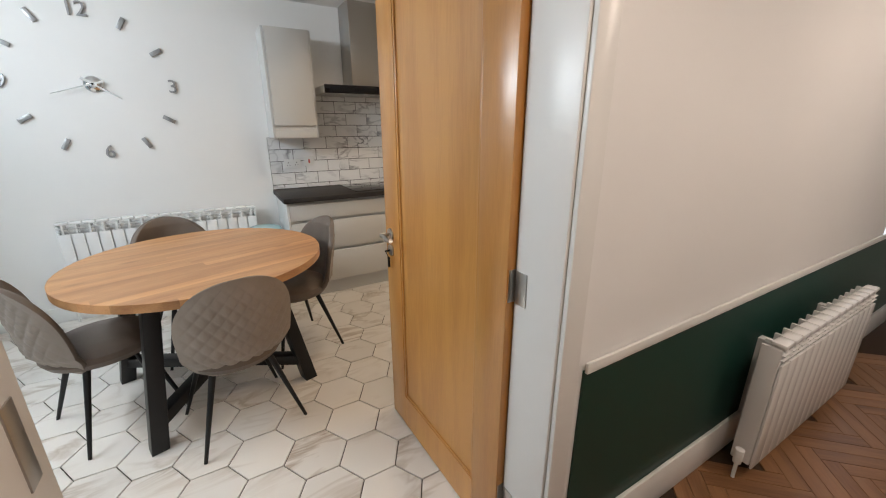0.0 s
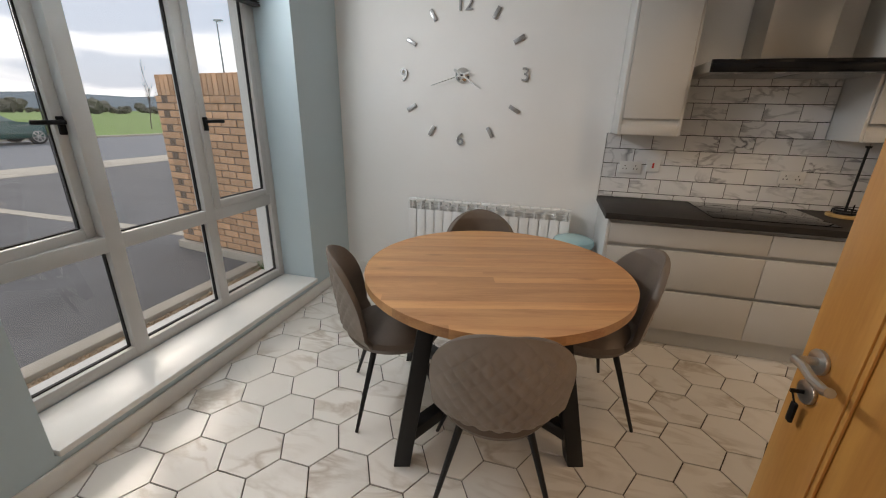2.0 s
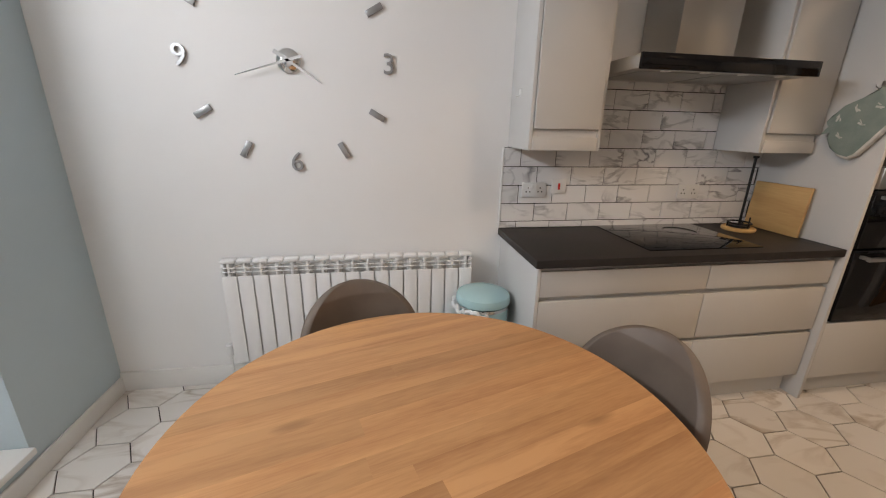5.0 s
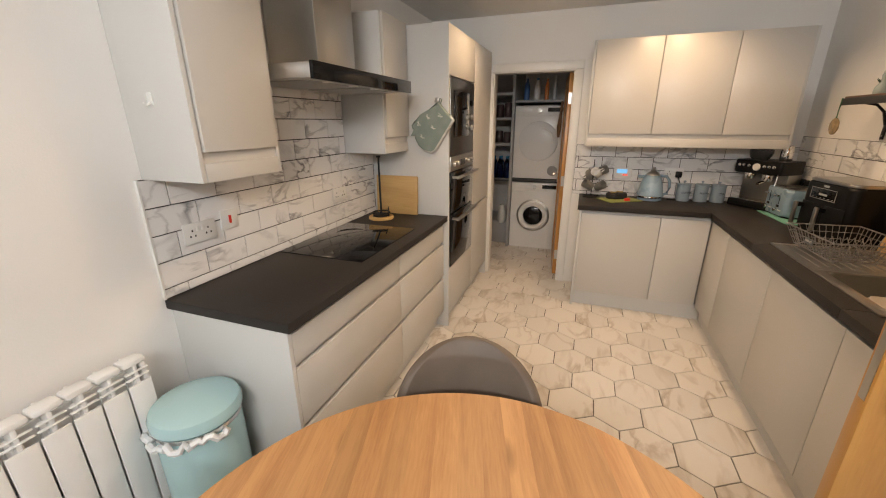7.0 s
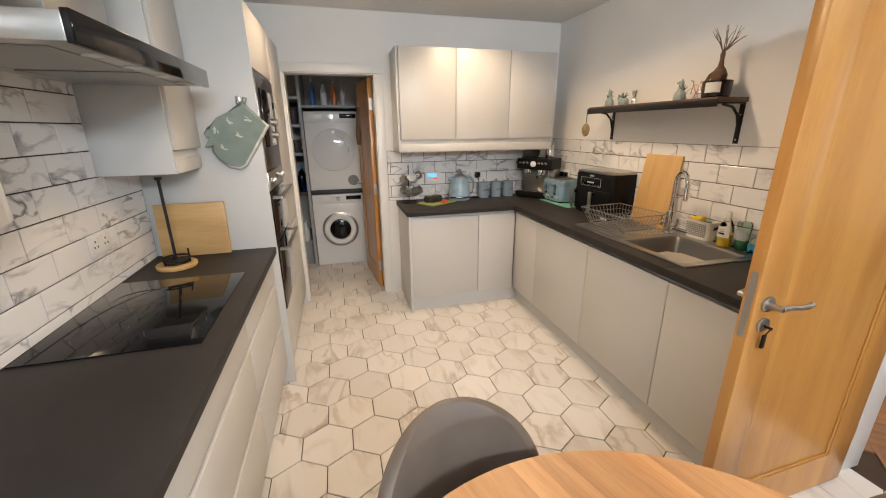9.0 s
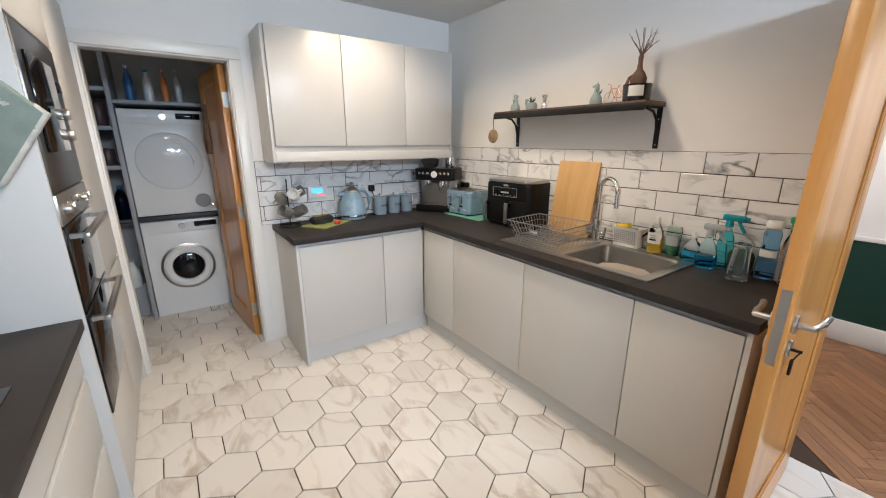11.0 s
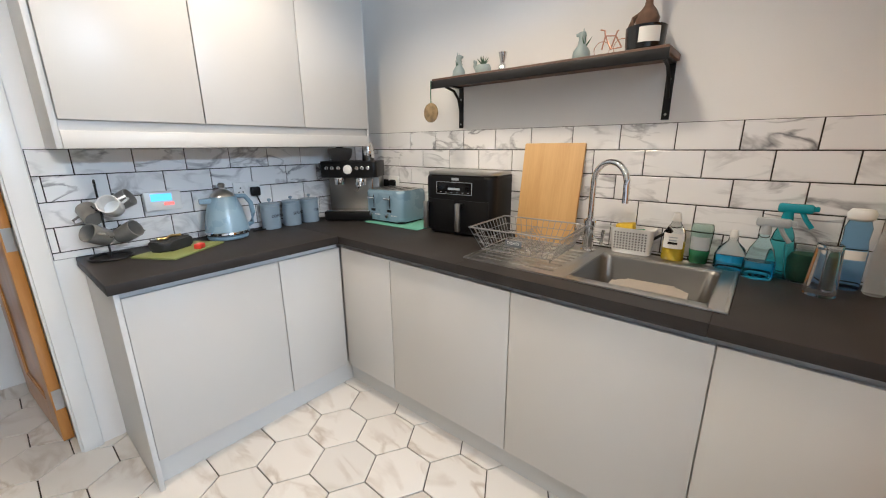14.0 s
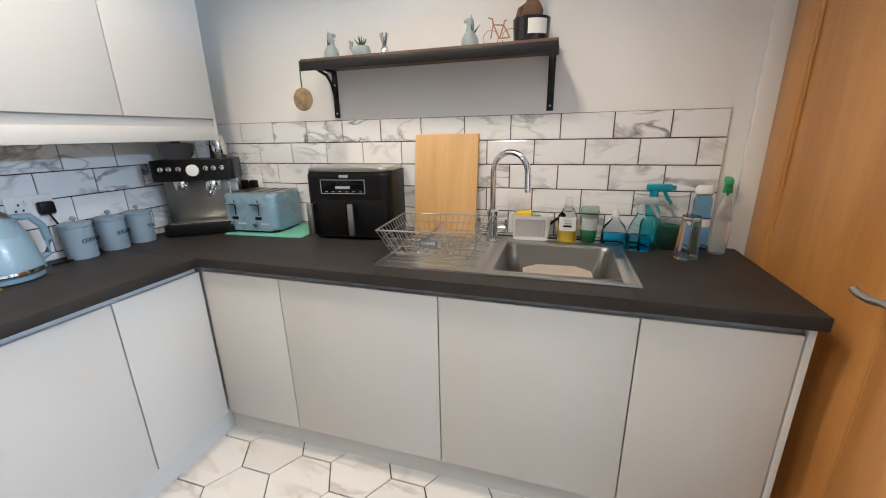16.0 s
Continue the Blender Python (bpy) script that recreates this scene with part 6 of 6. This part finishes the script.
s = Shape().lathe((0, 0, 0), [(0, 0), (0.07, 0), (0.085, 0.05), (0.075, 0.14), (0.05, 0.2), (0.055, 0.23), (0.0, 0.2)], 12, sy=0.7)
s.part("film", mat("bag_film", (0.62, 0.66, 0.66), 0.35, var=0.15, scale=20), sack)

# ceiling fittings
for x, y in DOWNLIGHTS + HALL_LIGHTS:
    d = thing("downlight", pose(x, y, ZC), "round white recessed ceiling downlight", "downlight", "ceiling downlights")
    Shape().lathe((0, 0, -0.006), [(0.033, 0.006), (0.03, 0.0), (0.045, 0.0), (0.046, 0.006)], 28).part("bezel", WPLAST, d)


# ---- outside ----
GZ = -0.15
setting(blk("ground", (-300, -2.25), (-200, 260), (GZ - 0.3, GZ - 0.06), GRASS), "wide green playing field grass", "ground")
setting(blk("driveway", (-12.0, -2.86), (-30, 60), (GZ - 0.06, GZ), TARMAC), "dark tarmac driveway", "driveway")
setting(blk("road", (-24.75, -13.6), (-60, 120), (GZ - 0.059, GZ - 0.012), mat("road_tarmac", (0.15, 0.16, 0.18), 0.85, var=0.15, scale=0.5, bump=0.4, bscale=60)), "grey tarmac road", "road")
setting(blk("kerb_road", (-13.6, -12.0), (-60, 120), (GZ - 0.06, GZ + 0.012), CONC, bevel=0.01), "pale concrete edging strip", "kerb")
setting(blk("kerb_drive", (-12.0, -2.96), (4.50, 4.68), (GZ - 0.03, GZ + 0.008), CONC), "pale concrete strip between drives", "kerb")
setting(blk("kerb_far", (-25.0, -24.75), (-60, 120), (GZ - 0.06, GZ + 0.09), CONC, bevel=0.02), "pale concrete road kerb", "kerb")
setting(blk("kerb_gravel", (-2.95, -2.80), (-10, 3.93), (GZ - 0.06, GZ + 0.03), CONC, bevel=0.01), "pale concrete edging beside the gravel", "kerb")
setting(blk("gravel_bed", (-2.80, -2.10), (-10, 3.95), (GZ - 0.06, GZ - 0.015), GRAVEL), "bed of golden gravel along the house", "gravel")
rng = random.Random(11)
s = Shape()
for k in range(2200):
    x, y, r = rng.uniform(-2.79, -2.14), rng.uniform(0.9, 3.9), rng.uniform(0.009, 0.018)
    bmesh.ops.create_icosphere(s.bm, subdivisions=1, radius=r, matrix=Matrix.Translation((x, y, GZ - 0.012)) @ Euler((rng.random() * 3, rng.random() * 3, 0)).to_matrix().to_4x4() @ Matrix.Diagonal((1.2, 0.9, 0.6, 1)))
ob = s.part("gravel", GRAVEL, smooth=False)
tagged(ob, "golden gravel stones along the house wall", "gravel", kind="stuff")
weed = thing("grass_tuft", pose(-2.55, 3.75, GZ - 0.02), "small green weed growing in the gravel", "plant")
s = Shape()
leaves(s, 0, 0, 0, 40, 0.2, random.Random(2), 1.0)
tagged(s.part("blade", mat("weed_leaf", (0.06, 0.14, 0.03), 0.7, var=0.3, scale=20), weed), kind="stuff")

# parked car
car = thing("car", pose(-23.0, 11.8, GZ - 0.012, 0, 0, 90) @ Matrix.Scale(1.12, 4), "dark green convertible car parked on the road", "car")
# glass with the sky's reflection painted in as a paler base colour
SKYGLASS = mat("car_glass_sky_tint", (0.16, 0.22, 0.22), 0.05, spec=0.8)
CARP = mat("dark_green_car_paint", (0.014, 0.062, 0.050), 0.2, coat=0.8, var=0.1, scale=3)
prof = [(-1.95, 0.35), (-1.98, 0.55), (-1.9, 0.82), (-1.2, 0.9), (0.55, 0.88), (1.3, 0.8), (1.85, 0.66), (1.97, 0.5), (1.93, 0.3), (1.55, 0.22), (-1.6, 0.22)]
turn = Matrix.Rotation(radians(90), 4, "X")
Shape().prism(prof, -0.8, 0.8, 0.09, m=turn, seg=4).part("body", CARP, car)
Shape().prism([(-1.15, 0.86), (-0.8, 1.18), (-0.55, 1.25), (-0.1, 1.26), (0.05, 1.2), (0.0, 0.87)], -0.62, 0.62, 0.06, m=turn, seg=3).part("soft_top", mat("black_hood_cloth", (0.012, 0.012, 0.013), 0.8), car)
Shape().prism([(0.0, 0.87), (0.06, 1.19), (0.1, 1.19), (0.7, 0.87)], -0.6, 0.6, 0.02, m=turn).part("windscreen", SKYGLASS, car)
for e in (-1, 1):
    Shape().prism([(-0.55, 0.9), (-0.42, 1.14), (0.0, 1.15), (0.32, 0.9)], e * 0.655 - 0.006, e * 0.655 + 0.006, m=turn).part("side_window", SKYGLASS, car)
    Shape().box((-1.97, -1.93), (e * 0.55 - 0.16, e * 0.55 + 0.16), (0.58, 0.72), 0.015).part("tail_lamp", mat("red_lens", (0.35, 0.01, 0.01), 0.2), car)
for x in (-1.2, 1.2):
    for e in (-1, 1):
        wh = Shape().lathe((x, e * 0.70, 0.3), [(0.2, -0.09), (0.27, -0.1), (0.3, -0.07), (0.3, 0.07), (0.27, 0.1), (0.2, 0.09)], 32, Matrix.Rotation(radians(90), 4, "X")).part("wheel", RUBBER, car)
        rs = Shape()
        for k in range(7):
            a = k * math.tau / 7
            rs.box((-0.018, 0.018), (-0.02, 0.02), (0.0, 0.2), 0.004, m=Matrix.Translation((x, e * 0.79, 0.3)) @ Matrix.Rotation(a, 4, "Y"))
        rs.tube([(x + 0.2 * math.cos(a * math.tau / 24), e * 0.79, 0.3 + 0.2 * math.sin(a * math.tau / 24)) for a in range(24)], 0.018, 6, closed=True)
        rs.part("rim", STEEL, wh)

# bare young trees and a street lamp
TWIG = mat("bare_twigs", (0.12, 0.09, 0.07), 0.9, var=0.3, scale=3)


def bare_tree(x, y, h, seed):
    t = thing("bare_tree", pose(x, y, GZ - 0.07), "slender bare young tree on the grass", "tree", "bare young trees")
    rng = random.Random(seed)
    s = Shape()

    def grow(p, d, length, r, depth):
        pts = [p]
        for _ in range(4):
            d = (d + Vector((rng.uniform(-1, 1), rng.uniform(-1, 1), rng.uniform(-0.2, 0.6))) * 0.13).normalized()
            pts.append(pts[-1] + d * length / 4)
        s.tube(pts, r, 5, r_end=r * 0.45)
        if depth:
            for _ in range(6 if depth == 3 else 4):
                k = rng.uniform(0.35, 1.0) * 4
                q = pts[int(k)].lerp(pts[min(4, int(k) + 1)], k - int(k))
                nd = (d * 1.1 + Vector((rng.uniform(-1, 1), rng.uniform(-1, 1), rng.uniform(0.1, 0.8))) * 0.65).normalized()
                grow(q, nd, length * rng.uniform(0.4, 0.6), r * 0.45, depth - 1)
    grow(Vector((0, 0, 0)), Vector((0, 0, 1)), h * 0.75, 0.05 * h / 5, 3)
    s.part("branches", TWIG, t)
    return t


for x, y, h, sd in ((-27, 17.5, 5.0, 1), (-31, 13.0, 4.2, 2), (-30, 5.5, 4.6, 3), (-34, 28, 4.6, 5), (-45, 22, 5, 7), (-38, 9, 4, 9)):
    bare_tree(x, y, h, sd)
lamp = thing("street_lamp", pose(-25.2, 27.8, GZ - 0.06), "tall grey steel street lamp", "street lamp")
Shape().tube([(0, 0, 0), (0, 0, 3), (0, 0, 8)], 0.09, 10, r_end=0.05).part("post", mat("galvanised", (0.25, 0.26, 0.27), 0.5, metal=0.5), lamp)
Shape().box((-0.2, 0.5), (-0.14, 0.14), (8.0, 8.12), 0.03).part("head", GREY_P, lamp)

# far hedges, woods and hills
rng = random.Random(21)
s = Shape()
for k in range(170):
    y = -60 + k * 1.6 + rng.uniform(-1, 1)
    x = -130 + rng.uniform(-12, 12)
    hgt = rng.choice((0.8, 1.1, 1.5, 2.2, 3.4))
    for j in range(5):
        bmesh.ops.create_icosphere(s.bm, subdivisions=2, radius=hgt * rng.uniform(0.25, 0.5), matrix=Matrix.Translation((x + rng.uniform(-1, 1) * hgt * 0.4, y + rng.uniform(-1, 1) * hgt * 0.5, hgt * rng.uniform(0.3, 0.75))))
for v in s.bm.verts:
    v.co += Vector((rng.uniform(-1, 1), rng.uniform(-1, 1), rng.uniform(-1, 1))) * 0.28
# foliage colour lifted to carry the haze over the far treeline
tagged(s.part("far_hedge", mat("hazy_foliage", (0.12, 0.115, 0.085), 0.95, var=0.4, scale=0.4), smooth=False), "distant hedges and bare woods", "hedge", kind="stuff")
s = Shape()
prev = None
for k in range(60):
    y = -400 + k * 18
    h = 11 + 7 * noise.noise(Vector((k * 0.13, 0.3, 0))) + 3 * noise.noise(Vector((k * 0.5, 1.3, 0)))
    row = [s.bm.verts.new((-290, y, -3)), s.bm.verts.new((-296, y, h * 0.7)), s.bm.verts.new((-299, y, h))]
    if prev:
        for a in range(2):
            s.bm.faces.new((prev[a], row[a], row[a + 1], prev[a + 1]))
    prev = row
# distance haze is mixed into the hills' blue-grey colour
setting(s.part("backdrop", mat("hazy_hills", (0.20, 0.24, 0.28), 0.95, var=0.2, scale=0.02)), "distant hills tinted blue-grey with painted haze", "hills")

# garden wall of buff bricks
bw = setting(thing("garden_wall", pose(-2.112, 4.0, GZ - 0.05, 0, 0, 171.5), "buff brick garden wall with a brick-on-edge top", "wall"))
# local x runs away from the house, local +y faces the window side
WLEN, ROWS_N, CH = 2.0, 24, 0.075
Shape().box((0.0, WLEN - 0.004), (-0.105, 0.105), (0, ROWS_N * CH), 0.0).part("mortar_core", MORTAR, bw)
Shape().box((0.0, WLEN + 0.05), (-0.16, 0.16), (0.0, 0.14), 0.01).part("footing", CONC, bw)
stretch = Shape().box((-0.1045, 0.1045), (-0.05, 0.05), (-0.0325, 0.0325), 0.004, 1).mesh("brick", BRICK, False)
header = Shape().box((-0.0325, 0.0325), (-0.112, 0.112), (-0.1045, 0.1045), 0.004, 1).mesh("brick", BRICK, False)
endb = Shape().box((-0.05, 0.05), (-0.108, 0.108), (-0.0325, 0.0325), 0.004, 1).mesh("brick", BRICK, False)
rng = random.Random(6)
for r in range(2, ROWS_N):
    z = (r + 0.5) * CH
    x = 0.1125 if r % 2 else 0.0
    while x < WLEN - 0.16:
        if x > 0.09:
            ob = new("brick", stretch)
            ob.parent, ob.location = bw, (x, 0.062 + rng.random() * 0.003, z)
        x += 0.225
    ob = new("brick", endb)
    ob.parent, ob.location = bw, (WLEN - 0.046, 0, z)
for k in range(int(WLEN / 0.075)):
    ob = new("brick", header)
    ob.parent, ob.location = bw, (0.04 + k * 0.075, 0, ROWS_N * CH + 0.105)


# ---- floor and wall pieces ----
def clip(poly, axis, limit, keep_low):
    out = []
    for a, b in zip(poly, poly[1:] + poly[:1]):
        ia, ib = (a[axis] <= limit) == keep_low, (b[axis] <= limit) == keep_low
        if ia:
            out.append(a)
        if ia != ib:
            f = (limit - a[axis]) / (b[axis] - a[axis])
            out.append((a[0] + f * (b[0] - a[0]), a[1] + f * (b[1] - a[1])))
    return out


def area(p):
    return abs(sum(a[0] * b[1] - b[0] * a[1] for a, b in zip(p, p[1:] + p[:1]))) / 2


HR, HX, HY0, HA = 0.1455, -0.995, 1.985, 0
hex_shape = [((HR - 0.003) * math.cos(radians(60 * k + HA)), (HR - 0.003) * math.sin(radians(60 * k + HA))) for k in range(6)]
whole = Shape().prism(hex_shape, -0.008, 0.0, 0.0015, seg=1).mesh("hex_tile", HEX, False)
u1 = Vector((math.cos(radians(HA + 30)), math.sin(radians(HA + 30)))) * HR * math.sqrt(3)
u2 = Vector((math.cos(radians(HA + 90)), math.sin(radians(HA + 90)))) * HR * math.sqrt(3)
for i in range(-30, 30):
    for j in range(-30, 30):
        c = Vector((HX, HY0)) + i * u1 + j * u2
        if not (XW - 0.5 < c.x < 5.4 and YS - 0.6 < c.y < YN + 0.5):
            continue
        poly = [(c.x + x, c.y + y) for x, y in hex_shape]
        full = poly
        x_lo, y_lo = XW + 0.004, (YS - 0.12 if c.x < 0.95 else YS + 0.003)
        poly = clip(clip(clip(clip(poly, 0, x_lo, False), 0, 5.19, True), 1, y_lo, False), 1, YN - 0.004, True)
        if len(poly) < 3 or area(poly) < 0.002:
            continue
        if area(poly) > area(full) - 1e-6:
            ob = new("hex_tile", whole)
        else:
            ob = new("hex_tile", Shape().prism([(x - c.x, y - c.y) for x, y in poly], -0.008, 0.0, 0.0, seg=1).mesh("hex_tile", HEX, False))
        ob.location = (c.x, c.y, 0)
        ob.parent = floor

# herringbone blocks of the hall
BL, BW = 0.42, 0.07
plank = Shape().box((-BL / 2 + 0.0008, BL / 2 - 0.0008), (-BW / 2 + 0.0008, BW / 2 - 0.0008), (-0.011, 0.0), 0.001, 1).mesh("plank", OAK_F, False)
rot = Matrix.Rotation(radians(45), 2)
for k in range(-60, 60):
    for n in range(-12, 12):
        for turn in (0, 90):
            q = Vector((k * BW + n * 2 * BL, k * BW)) if turn == 0 else Vector((k * BW + n * 2 * BL + BL / 2 + BW / 2, k * BW + BW / 2 - BL / 2))
            for half in (0, 1):
                qq = q + Vector((half * BL, -half * BL)) if half else q
                p = rot @ qq + Vector((1.0, -0.3))
                if half == 0 and -0.8 < p.x < 3.9 and YH2 - 0.02 < p.y < 0.50:
                    ob = new("plank", plank)
                    ob.matrix_basis = pose(p.x, p.y, -0.002, 0, 0, 45 + turn)
                    ob.parent = hall_floor


# metro tiles; each wall has a dark grout bed
TL, TH = 0.2085, 0.1055


def metro(w, h):
    """A bevel-edged tile centred on the origin, facing local -y."""
    s = Shape()
    bm = s.bm
    o = [(-w / 2, -h / 2), (w / 2, -h / 2), (w / 2, h / 2), (-w / 2, h / 2)]
    b = 0.0022
    i = [(-w / 2 + b, -h / 2 + b), (w / 2 - b, -h / 2 + b), (w / 2 - b, h / 2 - b), (-w / 2 + b, h / 2 - b)]
    va = [bm.verts.new((x, 0, z)) for x, z in o]
    vb = [bm.verts.new((x, -0.0045, z)) for x, z in o]
    vc = [bm.verts.new((x, -0.0056, z)) for x, z in i]
    for k in range(4):
        n = (k + 1) % 4
        bm.faces.new((va[k], va[n], vb[n], vb[k])), bm.faces.new((vb[k], vb[n], vc[n], vc[k]))
    bm.faces.new(vc), bm.faces.new(va[::-1])
    return s.mesh("tile", METRO, False)


full_tile = metro(TL - 0.0045, TH - 0.0045)


def tiled(name, m, length, z0, z1, start, label):
    """A tiled splashback; local x along the wall, its face to local -y."""
    bed = setting(Shape().box((0, length), (-0.004, -0.0005), (z0, z1)).part(name, GROUT_W), label, "splashback")
    bed.matrix_basis = m
    row = 0
    z = z1
    while z > z0 + 0.01:
        zb = max(z - TH, z0)
        x = start + (TL / 2 if row % 2 else 0) - 2 * TL
        while x < length:
            a, b = max(x, 0.0), min(x + TL, length)
            if b - a > 0.02:
                same = b - a > TL - 1e-6 and z - zb > TH - 1e-6
                ob = new("tile", full_tile if same else metro(b - a - 0.0045, z - zb - 0.0045))
                ob.location = ((a + b) / 2, -0.004, (z + zb) / 2)
                ob.parent = bed
            x += TL
        z, row = zb, row + 1
    return bed


tiled("splashback_hob", pose(0.545, YN, 0), 1.675, 0.9105, 1.371, 0.10, "white marble effect metro tiles behind the hob")
tiled("splashback_far", pose(XE, 2.382, 0, 0, 0, -90), 1.665, 0.9105, 1.364, 0.13, "white marble effect metro tiles under the wall cabinets")
tiled("splashback_sink", pose(XE - 0.011, YS, 0, 0, 0, 180), XE - 0.011 - 0.945, 0.9105, 1.449, (XE - 0.011 - 1.556) % TL, "white marble effect metro tiles behind the sink")
tiled("splashback_hood", pose(0.940, YN, 0), 0.918, 1.3712, 1.371 + 4 * TH, 0.122, "white marble effect metro tiles up to the cooker hood")
setting(blk("trim_tile_edge", (0.538, 0.5445), (YN - 0.013, YN - 0.0005), (0.9105, 1.371), WPLAST), "white tile edge strip", "trim")
